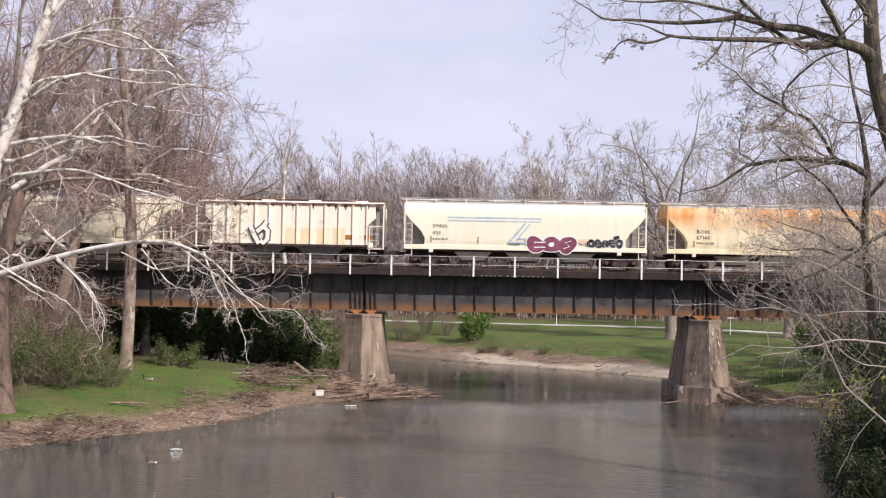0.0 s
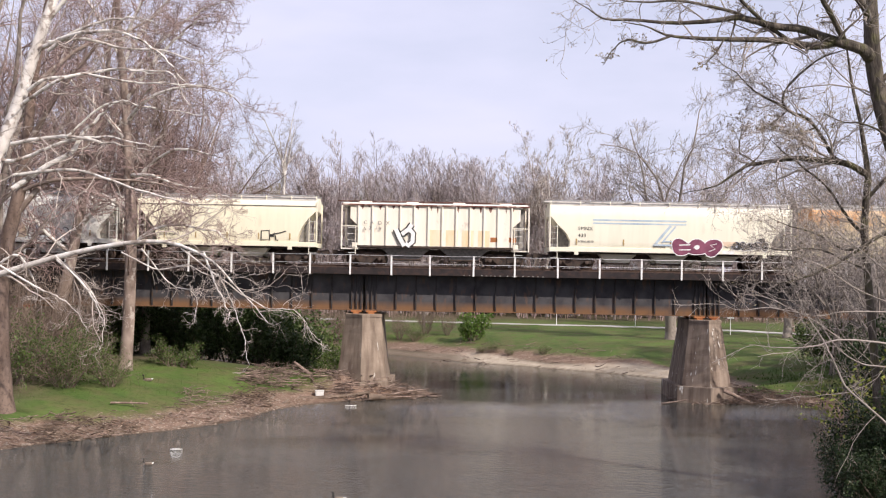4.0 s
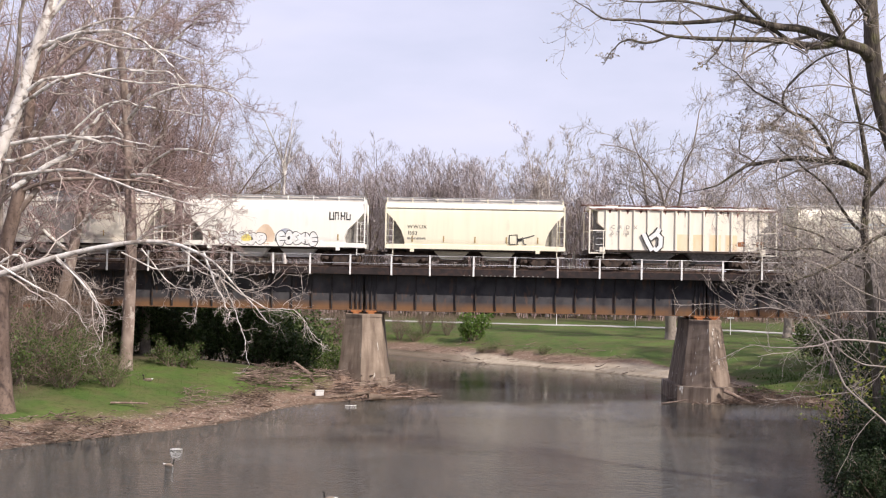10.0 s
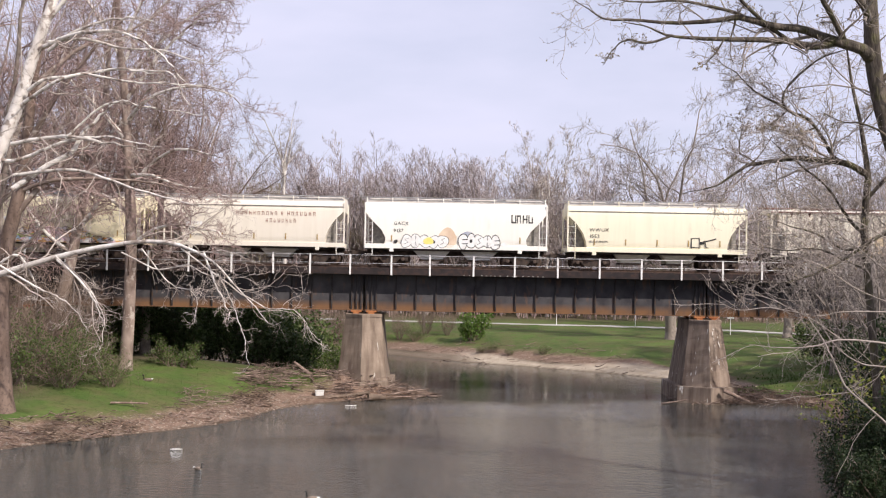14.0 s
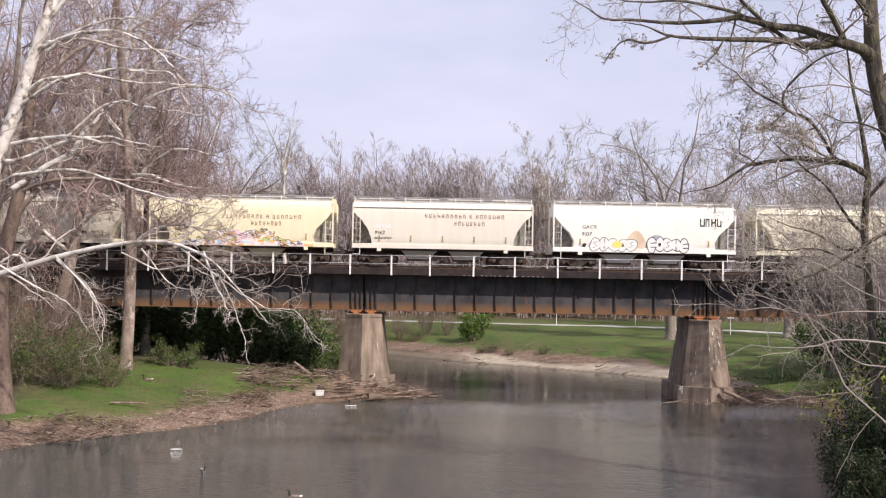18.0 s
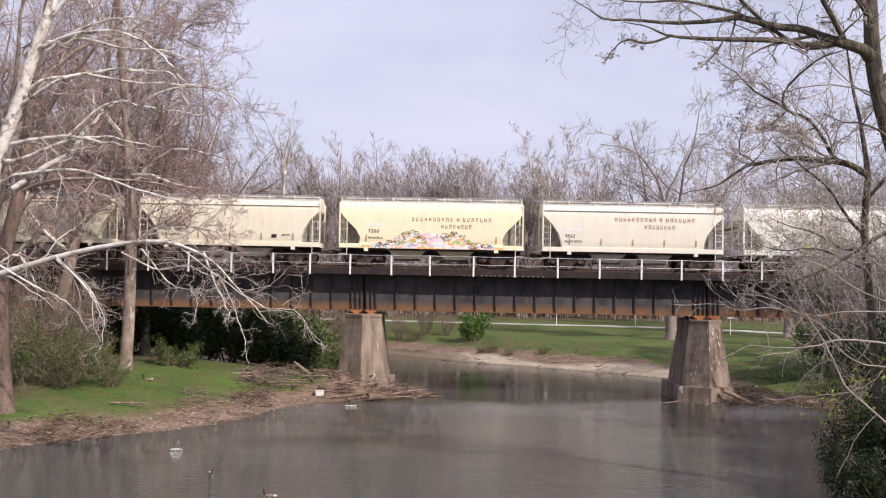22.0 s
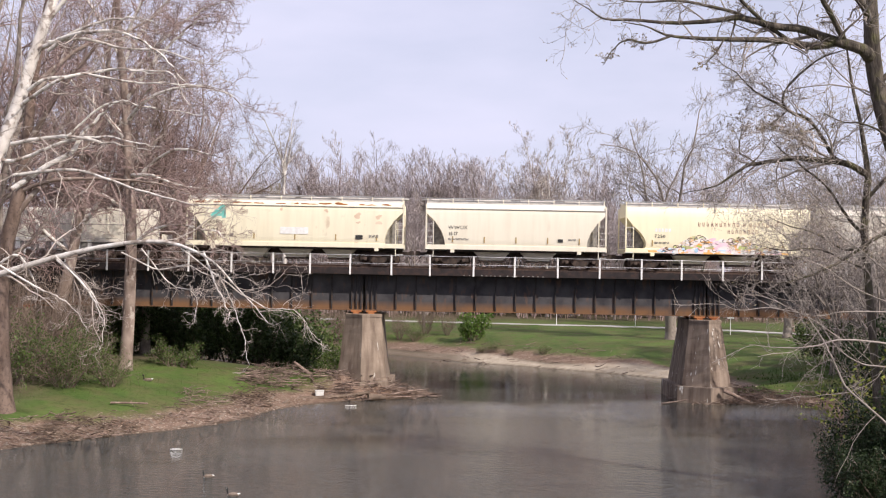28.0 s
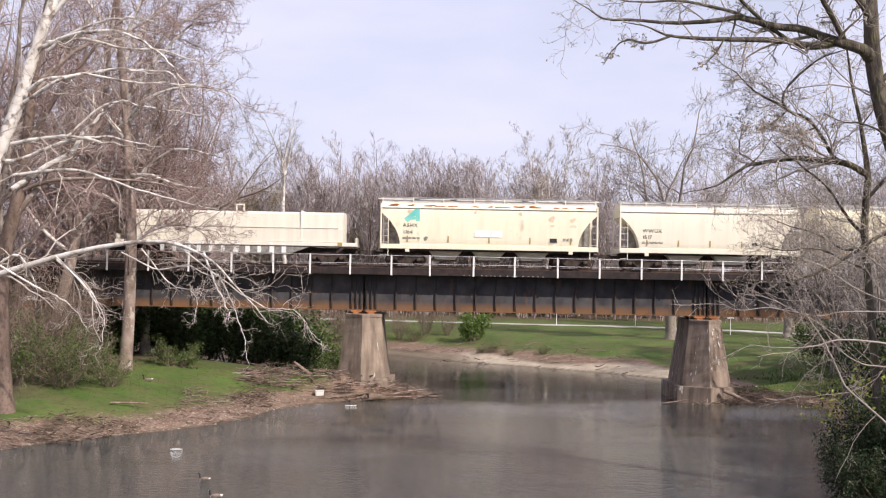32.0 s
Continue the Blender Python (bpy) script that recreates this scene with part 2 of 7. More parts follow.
M["paint_rusty"] = car_paint("paint_rusty", (0.80, 0.70, 0.48), grime=0.4, rusty=0.35, top_rust=1.0, seed=7)
M["paint_old_white"] = car_paint("paint_old_white", (0.82, 0.77, 0.66), (0.60, 0.38, 0.18), (0.20, 0.055, 0.035), grime=0.25, rusty=0.40, seed=8)
M["paint_hood"] = car_paint("paint_hood", (0.78, 0.73, 0.62), grime=0.25, rusty=0.15, seed=9)


def girder_material():
    """Riveted plate girder: flaking grey-black paint over an orange-rusted foot and bottom flange."""
    m, n, l, b = shader("girder_paint", 0.8, 0.0, 0.12)
    at = n.new("ShaderNodeTexCoord")
    sx = n.new("ShaderNodeSeparateXYZ")
    l.new(at.outputs["Object"], sx.inputs["Vector"])
    wob = noise_fac(n, l, 1.2, 5, 0.2, 0.8, (1, 1, 0.5))
    low = n.new("ShaderNodeMapRange")
    low.inputs["From Min"].default_value, low.inputs["From Max"].default_value = 6.05, 5.62
    l.new(sx.outputs["Z"], low.inputs["Value"])
    f = math_node(n, l, "MULTIPLY", low.outputs["Result"], math_node(n, l, "ADD", wob, 0.45))
    col = blend(n, l, noise_fac(n, l, 0.9, 5), (0.042, 0.040, 0.044), (0.082, 0.078, 0.080))
    col = blend(n, l, math_node(n, l, "MULTIPLY", noise_fac(n, l, 2.5, 5, 0.55, 0.7, (1, 1, 0.4)), 0.6), col, (0.15, 0.085, 0.055))
    col = blend(n, l, f, col, (0.185, 0.100, 0.052))
    l.new(col, b.inputs["Base Color"])
    bump(n, l, b, noise_fac(n, l, 5, 5, 0.2, 0.8), 0.3, 0.01)
    return m


M["girder"] = girder_material()
M["girder_dark"] = two_tone("girder_dark", (0.025, 0.023, 0.025), (0.05, 0.044, 0.042), 2, (0.10, 0.05, 0.022), 3, 0.4, 0.75)


def pier_material(name, base, stain, lime=0.55):
    """Weathered concrete: rain streaks that run down, water marks near the foot, white lime runs."""
    m, n, l, b = shader(name, 0.9, 0, 0.2)
    col = blend(n, l, noise_fac(n, l, 0.9, 6), base, tuple(c * 0.72 for c in base))
    col = blend(n, l, math_node(n, l, "MULTIPLY", noise_fac(n, l, 1.1, 5, 0.42, 0.66, (2.4, 2.4, 0.28)), 0.65), col, stain)
    col = blend(n, l, math_node(n, l, "MULTIPLY", noise_fac(n, l, 1.9, 4, 0.64, 0.69, (2.2, 2.2, 0.45)), lime), col, (0.62, 0.59, 0.54))
    l.new(col, b.inputs["Base Color"])
    bump(n, l, b, noise_fac(n, l, 9, 6, 0.2, 0.8), 0.35, 0.02)
    return m


M["pier"] = pier_material("pier_concrete", (0.30, 0.235, 0.18), (0.105, 0.072, 0.055))
M["pier_stained"] = pier_material("pier_stained", (0.30, 0.235, 0.185), (0.085, 0.055, 0.042), 1.0)


def water_material():
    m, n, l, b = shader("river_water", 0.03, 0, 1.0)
    col = blend(n, l, noise_fac(n, l, 0.05, 3), (0.064, 0.064, 0.056), (0.082, 0.081, 0.072))
    l.new(col, b.inputs["Base Color"])
    b.inputs["IOR"].default_value = 1.33
    # short wind ripples, wider across the river than along it, over a slow swell
    a = noise_fac(n, l, 1.0, 3, 0.0, 1.0, (1.6, 4.6, 1))
    c = noise_fac(n, l, 1.0, 2, 0.0, 1.0, (5.0, 11.0, 1))
    calm = noise_fac(n, l, 0.09, 4, 0.38, 0.66, (0.7, 1.8, 1))
    mx = n.new("ShaderNodeMath")
    mx.operation = "MULTIPLY_ADD"
    mx.inputs[1].default_value = 0.35
    l.new(c, mx.inputs[0])
    l.new(a, mx.inputs[2])
    # the wind roughens the open near reach; the water under the bridge lies in its lee
    at = n.new("ShaderNodeTexCoord")
    sx = n.new("ShaderNodeSeparateXYZ")
    l.new(at.outputs["Object"], sx.inputs["Vector"])
    lee = n.new("ShaderNodeMapRange")
    lee.inputs["From Min"].default_value, lee.inputs["From Max"].default_value = 74.0, 44.0
    lee.inputs["To Min"].default_value = 0.035
    l.new(sx.outputs["Y"], lee.inputs["Value"])
    amp = math_node(n, l, "MULTIPLY", lee.outputs["Result"], math_node(n, l, "ADD", calm, 0.30))
    bp = n.new("ShaderNodeBump")
    bp.inputs["Distance"].default_value = 0.36
    l.new(amp, bp.inputs["Strength"])
    l.new(mx.outputs["Value"], bp.inputs["Height"])
    l.new(bp.outputs["Normal"], b.inputs["Normal"])
    return m


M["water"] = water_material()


def ground_material():
    """Lawn, with bare earth and gravel along the shore (the mesh carries the distance from the water)."""
    m, n, l, b = shader("ground_cover", 0.95, 0, 0.15)
    shore = n.new("ShaderNodeAttribute")
    shore.attribute_name = "shore"
    wob = noise_fac(n, l, 0.35, 5, 0.0, 1.0)
    d = n.new("ShaderNodeMath")
    d.operation = "MULTIPLY_ADD"
    d.inputs[1].default_value = 3.4
    l.new(wob, d.inputs[0])
    l.new(shore.outputs["Fac"], d.inputs[2])
    grass = blend(n, l, noise_fac(n, l, 0.28, 5), (0.056, 0.096, 0.022), (0.104, 0.156, 0.038))
    grass = blend(n, l, math_node(n, l, "MULTIPLY", noise_fac(n, l, 0.55, 6, 0.42, 0.64), 0.7), grass, (0.125, 0.105, 0.052))
    grass = blend(n, l, math_node(n, l, "MULTIPLY", noise_fac(n, l, 3.2, 5, 0.50, 0.70), 0.5), grass, (0.036, 0.058, 0.015))
    earth = blend(n, l, noise_fac(n, l, 1.3, 6), (0.135, 0.088, 0.064), (0.27, 0.185, 0.138))
    earth = blend(n, l, noise_fac(n, l, 0.45, 5, 0.42, 0.62), earth, (0.160, 0.104, 0.074))
    earth = blend(n, l, noise_fac(n, l, 9.0, 4, 0.55, 0.68), earth, (0.40, 0.32, 0.245))
    f = n.new("ShaderNodeMapRange")
    f.inputs["From Min"].default_value, f.inputs["From Max"].default_value = 3.7, 4.9
    l.new(d.outputs["Value"], f.inputs["Value"])
    col = blend(n, l, f.outputs["Result"], earth, grass)
    wet = n.new("ShaderNodeMapRange")
    wet.inputs["From Min"].default_value, wet.inputs["From Max"].default_value = 0.45, 0.0
    l.new(shore.outputs["Fac"], wet.inputs["Value"])
    col = blend(n, l, math_node(n, l, "MULTIPLY", wet.outputs["Result"], 0.8), col, (0.085, 0.065, 0.045))
    sand = n.new("ShaderNodeAttribute")
    sand.attribute_name = "sand"
    col = blend(n, l, sand.outputs["Fac"], col, blend(n, l, noise_fac(n, l, 0.8, 5), (0.36, 0.30, 0.225), (0.47, 0.40, 0.31)))
    leafy = n.new("ShaderNodeAttribute")
    leafy.attribute_name = "litter"
    col = blend(n, l, leafy.outputs["Fac"], col, blend(n, l, noise_fac(n, l, 1.5, 6), (0.075, 0.062, 0.036), (0.14, 0.108, 0.072)))
    l.new(col, b.inputs["Base Color"])
    bump(n, l, b, noise_fac(n, l, 6, 6, 0.2, 0.8), 0.6, 0.08)
    return m


M["ground"] = ground_material()


# ---- mesh tools ----
class Geo:
    """Collects vertices and faces of one mesh."""

    def __init__(self):
        self.v, self.f = [], []

    def add(self, verts, faces):
        k = len(self.v)
        self.v.extend(tuple(p) for p in verts)
        self.f.extend(tuple(i + k for i in f) for f in faces)
        return self

    def box(self, x0, x1, y0, y1, z0, z1, c=0.0):
        """A box; c: the width of its chamfered edges along the long vertical and horizontal corners."""
        if c <= 0:
            return self.add([(x, y, z) for x in (x0, x1) for y in (y0, y1) for z in (z0, z1)],
                            [(0, 1, 3, 2), (4, 6, 7, 5), (0, 4, 5, 1), (2, 3, 7, 6), (0, 2, 6, 4), (1, 5, 7, 3)])
        prof = [(y0 + c, z0), (y1 - c, z0), (y1, z0 + c), (y1, z1 - c), (y1 - c, z1), (y0 + c, z1), (y0, z1 - c), (y0, z0 + c)]
        return self.loft([[(x0, y0 + (y - y0) * 0.94 + (y1 - y0) * 0.03, z0 + (z - z0) * 0.94 + (z1 - z0) * 0.03) for y, z in prof],
                          [(x0 + c, y, z) for y, z in prof], [(x1 - c, y, z) for y, z in prof],
                          [(x1, y0 + (y - y0) * 0.94 + (y1 - y0) * 0.03, z0 + (z - z0) * 0.94 + (z1 - z0) * 0.03) for y, z in prof]])

    def loft(self, rings, caps=True):
        n = len(rings[0])
        faces = []
        for r in range(len(rings) - 1):
            for i in range(n):
                j = (i + 1) % n
                faces.append((r * n + i, r * n + j, (r + 1) * n + j, (r + 1) * n + i))
        if caps:
            faces.append(tuple(range(n - 1, -1, -1)))
            faces.append(tuple(range((len(rings) - 1) * n, len(rings) * n)))
        return self.add([p for r in rings for p in r], faces)

    def tube(self, a, b, r0, r1=None, n=8):
        a, b = Vector(a), Vector(b)
        r1 = r0 if r1 is None else r1
        d = (b - a).normalized()
        u = d.orthogonal().normalized()
        w = d.cross(u)
        ring = lambda c, r: [c + u * (r * math.cos(2 * math.pi * i / n)) + w * (r * math.sin(2 * math.pi * i / n)) for i in range(n)]
        return self.loft([ring(a, r0), ring(b, r1)])

    def lathe(self, prof, axis_y=0.0, n=20):
        """Turned round the y axis: prof is (y, radius) pairs."""
        return self.loft([[(r * math.cos(2 * math.pi * i / n), y, r * math.sin(2 * math.pi * i / n)) for i in range(n)] for y, r in prof])

    def prism(self, prof, y0, y1):
        """A profile of (x, z) pairs given a thickness along y."""
        return self.loft([[(x, y0, z) for x, z in prof], [(x, y1, z) for x, z in prof]])

    def ellipsoid(self, c, r, nu=10, nv=7, tilt=0.0):
        rings = []
        for j in range(nv + 1):
            a = math.pi * (0.04 + 0.92 * j / nv) - math.pi / 2
            rings.append([(c[0] + r[0] * math.sin(a), c[1] + r[1] * math.cos(a) * math.cos(2 * math.pi * i / nu), c[2] + r[2] * math.cos(a) * math.sin(2 * math.pi * i / nu) + tilt * r[0] * math.sin(a)) for i in range(nu)])
        return self.loft(rings)

    def mesh(self, name, smooth=False):
        me = bpy.data.meshes.new(name)
        me.from_pydata(self.v, [], self.f)
        me.update()
        bm = bmesh.new()
        bm.from_mesh(me)
        bmesh.ops.recalc_face_normals(bm, faces=bm.faces)
        bm.to_mesh(me)
        bm.free()
        if smooth:
            me.polygons.foreach_set("use_smooth", [True] * len(me.polygons))
            me.set_sharp_from_angle(angle=radians(38))
        return me


def part(name, geo, material=None, parent=None, label="", smooth=False, at=None):
    """One mesh object under a thing or part."""
    me = geo.mesh(name, smooth) if isinstance(geo, Geo) else geo
    if not me.materials:
        me.materials.append(M[material])
    ob = new(name, me)
    if parent is not None:
        ob.parent = parent
    if at is not None:
        ob.matrix_basis = at
    if label:
        ob["label"] = label
    return ob


def thing(name, label, category, group="", kind="", at=None):
    ob = new(name)
    ob.empty_display_size = 0.2
    if at is not None:
        ob.matrix_basis = at
    return tagged(ob, label, category, group, kind)


def array_mesh(name, verts, quads, material, smooth=True, tris=None):
    me = bpy.data.meshes.new(name)
    verts = np.asarray(verts, np.float32)
    nq = len(quads)
    me.vertices.add(len(verts))
    me.vertices.foreach_set("co", verts.ravel())
    loops = np.asarray(quads, np.int32)
    k = loops.shape[1]
    me.loops.add(nq * k)
    me.loops.foreach_set("vertex_index", loops.ravel())
    me.polygons.add(nq)
    me.polygons.foreach_set("loop_start", np.arange(nq, dtype=np.int32) * k)
    if smooth:
        me.polygons.foreach_set("use_smooth", np.ones(nq, bool))
    me.materials.append(M[material])
    me.update(calc_edges=True)
    return me


# ---- growing things: bundles of paths, level by level ----
def unit(a):
    return a / np.maximum(np.linalg.norm(a, axis=-1, keepdims=True), 1e-9)


def walk_paths(rng, start, way, length, r0, r1, segs, wiggle, rise):
    """Paths that wander from their starts: arrays (paths, segs + 1, 3) and radii."""
    p = [start]
    d = unit(way)
    step = (length / segs)[:, None]
    for i in range(segs):
        d = unit(d + rng.normal(0, wiggle, d.shape) + np.array([0, 0, rise]))
        p.append(p[-1] + d * step)
    s = np.linspace(0, 1, segs + 1)[None, :]
    return np.stack(p, 1), r0[:, None] + (r1 - r0)[:, None] * s


def sprout(rng, paths, radii, count, lo, hi, angle, spread, length, fall, thin, tip, segs, wiggle, rise, flat=0.0, min_r=0.006):
    """Children of paths: count each, set between lo and hi of the parent, turned by angle degrees from its way."""
    P, S, _ = paths.shape
    who = np.repeat(np.arange(P), count)
    n = len(who)
    f = lo + (hi - lo) * ((np.tile(np.arange(count), P) + rng.random(n)) / count)
    x = f * (S - 1)
    i = np.minimum(x.astype(int), S - 2)
    u = (x - i)[:, None]
    a, b = paths[who, i], paths[who, i + 1]
    start = a + (b - a) * u
    rad = radii[who, i] * (1 - u[:, 0]) + radii[who, i + 1] * u[:, 0]
    t = unit(b - a)
    side = rng.normal(0, 1, (n, 3))
    side[:, 2] *= (1 - flat)
    side = unit(side - t * np.sum(side * t, 1, keepdims=True))
    ang = np.radians(angle + rng.normal(0, spread, n))[:, None]
    way = t * np.cos(ang) + side * np.sin(ang)
    plen = np.sum(np.linalg.norm(np.diff(paths, axis=1), axis=2), 1)[who]
    ln = plen * length * (1 - fall * f) * rng.uniform(0.65, 1.25, n)
    r0 = np.maximum(rad * thin * rng.uniform(0.7, 1.1, n), min_r)
    return walk_paths(rng, start, way, ln, r0, np.maximum(r0 * tip, min_r * 0.7), segs, wiggle, rise)


def path_tubes(bundles):
    """Vertices and quads for bundles of (paths, radii, sides)."""
    V, Q, k = [], [], 0
    for paths, radii, sides in bundles:
        P, S, _ = paths.shape
        t = np.gradient(paths, axis=1)
        t = unit(t)
        ref = np.where(np.abs(t[..., 2:3]) > 0.9, np.array([1.0, 0, 0]), np.array([0, 0, 1.0]))
        u = unit(np.cross(t, ref))
        w = np.cross(t, u)
        a = np.arange(sides) * 2 * np.pi / sides
        ring = u[:, :, None, :] * np.cos(a)[:, None] + w[:, :, None, :] * np.sin(a)[:, None]
        v = paths[:, :, None, :] + ring * radii[:, :, None, None]
        V.append(v.reshape(-1, 3))
        base = (np.arange(P)[:, None, None] * S + np.arange(S - 1)[None, :, None]) * sides
        i = np.arange(1 if sides == 2 else sides)[None, None, :]
        j = (i + 1) % sides
        q = np.stack([base + i, base + j, base + sides + j, base + sides + i], -1).reshape(-1, 4)
        Q.append(q + k)
        k += P * S * sides
    return np.concatenate(V), np.concatenate(Q)


def smooth_path(points, radii, segs=24):
    """A smooth path through a few given points (Catmull-Rom)."""
    p = np.asarray(points, float)
    q = np.vstack([2 * p[0] - p[1], p, 2 * p[-1] - p[-2]])
    r = np.asarray(radii, float)
    out, ro = [], []
    for s in np.linspace(0, len(p) - 1 - 1e-6, segs + 1):
        i = int(s)
        u = s - i
        a, b, c, d = q[i], q[i + 1], q[i + 2], q[i + 3]
        out.append(0.5 * (2 * b + (c - a) * u + (2 * a - 5 * b + 4 * c - d) * u * u + (3 * b - a - 3 * c + d) * u ** 3))
        ro.append(r[i] * (1 - u) + r[i + 1] * u)
    return np.array(out)[None], np.array(ro)[None]


def leaf_quads(rng, centres, size, narrow=0.55):
    """A small bent-free leaf at each centre, turned at random."""
    n = len(centres)
    a = unit(rng.normal(0, 1, (n, 3)))
    b = unit(np.cross(a, rng.normal(0, 1, (n, 3))))
    s = (size * rng.uniform(0.6, 1.3, n))[:, None]
    v = np.stack([centres - a * s, centres + b * s * narrow, centres + a * s, centres - b * s * narrow], 1).reshape(-1, 3)
    return v, np.arange(4 * n).reshape(-1, 4)


def bare_tree(seed, height, radius, bark="bark_grey", twig="twig_mauve", leaders=4, low=4, dens=(7, 6, 5), bole=0.42, splay=24, reach=0.36, label="", name="bare_tree", min_r=0.010, rise=0.03, split_limbs=True, group="", wig=1.0, low_from=0.35, twist=4, fork=0.8):
    """A leafless tree: a tapered bole that parts into leaders, low side limbs, and a crown of branches and twigs."""
    rng = np.random.default_rng(seed)
    trunk, tr = walk_paths(rng, np.array([[0.0, 0.0, -0.3]]), np.array([[rng.normal(0, 0.04), rng.normal(0, 0.04), 1.0]]), np.array([height * bole]), np.array([radius]), np.array([radius * 0.66]), 10, 0.03 * wig, 0.03)
    tr[0, 0] *= 1.45
    tr[0, 1] *= 1.06
    a1, ra1 = sprout(rng, trunk, tr, leaders, 0.80, 1.0, splay, 7, (1 - bole) / bole * 0.98, 0.1, fork, 0.16, 9, 0.09 * wig, 0.05, 0.2, min_r * 2)
    a2, ra2 = sprout(rng, trunk, tr, low, low_from, 0.92, 58, 8, 0.62, 0.2, 0.42, 0.2, 9, 0.12 * wig, 0.05, 0.5, min_r * 2)
    l1, r1 = np.concatenate([a1, a2]), np.concatenate([ra1, ra2])
    l2, r2 = sprout(rng, l1, r1, dens[0], 0.18, 0.98, 44, 10, reach, 0.35, 0.55 if twist else 0.4, 0.25, 6, 0.15 * wig, rise, 0.2, min_r * 1.4)
    l3, r3 = sprout(rng, l2, r2, dens[1], 0.15, 1.0, 40 if twist else 48, 14, 0.52 if twist else 0.46, 0.35, 0.62, 0.45, 3 if twist else 2, 0.17 * wig, rise, 0.1, min_r)
    l4, r4 = sprout(rng, l3, r3, dens[2], 0.12, 1.0, 36 if twist else 46, 14, 0.58 if twist else 0.5, 0.3, 0.8, 0.7, 1, 0.15, rise, 0.1, min_r * 0.8)
    l5, r5 = sprout(rng, l4, r4, twist, 0.2, 1.0, 34, 12, 0.6, 0.3, 0.9, 0.8, 1, 0.15, rise, 0.1, min_r * 0.75) if twist else (l4[:1], r4[:1])
    tree = thing(name, label, "tree", group)
    part("trunk", array_mesh("trunk", *path_tubes([(trunk, tr, 10)]), bark), None, tree)
    crown = [(l2, r2, 4 if twist else 3), (l3, r3, 3 if twist else 2), (l4, r4, 2), (l5, r5, 2)]
    if split_limbs:
        for i in range(len(l1)):
            part("limb", array_mesh("limb", *path_tubes([(l1[i:i + 1], r1[i:i + 1], 7)]), bark), None, tree)
    else:
        crown.insert(0, (l1, r1, 5))
    part("crown", array_mesh("crown", *path_tubes(crown), twig), None, tree)
    return tree


def broom_tree(seed, height, radius, bark, twig, leaders, fan, bole=0.28, label="", group="", min_r=0.016, reach=0.42):
    """A distant leafless tree: a short bole, a few steep leaders and an upswept oval crown of ever finer twigs."""
    rng = np.random.default_rng(seed)
    trunk, tr = walk_paths(rng, np.array([[0.0, 0.0, -0.3]]), np.array([[rng.normal(0, 0.04), rng.normal(0, 0.04), 1.0]]), np.array([height * bole]), np.array([radius]), np.array([radius * 0.75]), 6, 0.03, 0.03)
    a, ra = sprout(rng, trunk, tr, leaders, 0.86, 1.0, fan, 4, (1 - bole) / bole, 0.0, 0.62, 0.14, 9, 0.06, 0.03, 0.0, min_r * 1.5)
    b, rb = sprout(rng, a, ra, 15, 0.06, 0.98, 36, 8, reach, 0.72, 0.42, 0.3, 5, 0.12, 0.02, 0.0, min_r * 1.3)
    c, rc = sprout(rng, b, rb, 8, 0.12, 1.0, 40, 12, 0.46, 0.4, 0.6, 0.5, 3, 0.15, 0.015, 0.0, min_r * 1.1)
    d, rd = sprout(rng, c, rc, 7, 0.12, 1.0, 42, 14, 0.52, 0.3, 0.8, 0.7, 1, 0.15, 0.01, 0.0, min_r)
    e, re_ = sprout(rng, d, rd, 2, 0.3, 1.0, 40, 14, 0.6, 0.3, 0.9, 0.8, 1, 0.15, 0.01, 0.0, min_r)
    tree = thing("bare_tree", label, "tree", group)
    part("trunk", array_mesh("trunk", *path_tubes([(trunk, tr, 7)]), bark), None, tree)
    for i in range(len(a)):
        part("limb", array_mesh("limb", *path_tubes([(a[i:i + 1], ra[i:i + 1], 5)]), bark), None, tree)
    part("crown", array_mesh("crown", *path_tubes([(b, rb, 3), (c, rc, 2), (d, rd, 2), (e, re_, 2)]), twig), None, tree)
    return tree


def shrub(seed, size, leaves, leaf, leaf_size, stem="twig_brown", label="", name="shrub", stems=14, group=""):
    """A leafy shrub: stems from the foot and leaves in uneven clumps about their ends."""
    rng = np.random.default_rng(seed)
    sx, sy, sz = size
    a = rng.uniform(0, 2 * np.pi, stems)
    way = np.stack([np.cos(a) * sx * 0.8, np.sin(a) * sy * 0.8, np.full(stems, sz)], 1) * rng.uniform(0.6, 1.1, (stems, 1))
    ln = np.linalg.norm(way, axis=1)
    start = np.stack([np.cos(a) * sx * 0.12, np.sin(a) * sy * 0.12, np.full(stems, -0.1)], 1)
    p, r = walk_paths(rng, start, way, ln, np.full(stems, 0.03), np.full(stems, 0.01), 7, 0.13, 0.02)
    p2, r2 = sprout(rng, p, r, 8, 0.2, 1.0, 45, 12, 0.42, 0.4, 0.6, 0.5, 4, 0.2, 0.03, 0, 0.006)
    p3, r3 = sprout(rng, p2, r2, 4, 0.2, 1.0, 45, 15, 0.5, 0.3, 0.7, 0.6, 1, 0.2, 0.02, 0, 0.005)
    ob = thing(name, label, "shrub", group)
    part("stem_tangle", array_mesh("stem_tangle", *path_tubes([(p, r, 5), (p2, r2, 3), (p3, r3, 3)]), stem), None, ob)
    if leaves:
        anchors = np.concatenate([p3.reshape(-1, 3), p2[:, 2:].reshape(-1, 3)])
        c = anchors[rng.integers(0, len(anchors), leaves)] + rng.normal(0, 1, (leaves, 3)) * np.array([sx, sy, sz]) * 0.06
        c = c[c[:, 2] > 0.03]
        part("foliage", array_mesh("foliage", *leaf_quads(rng, c, leaf_size), leaf, False), None, ob)
    return ob


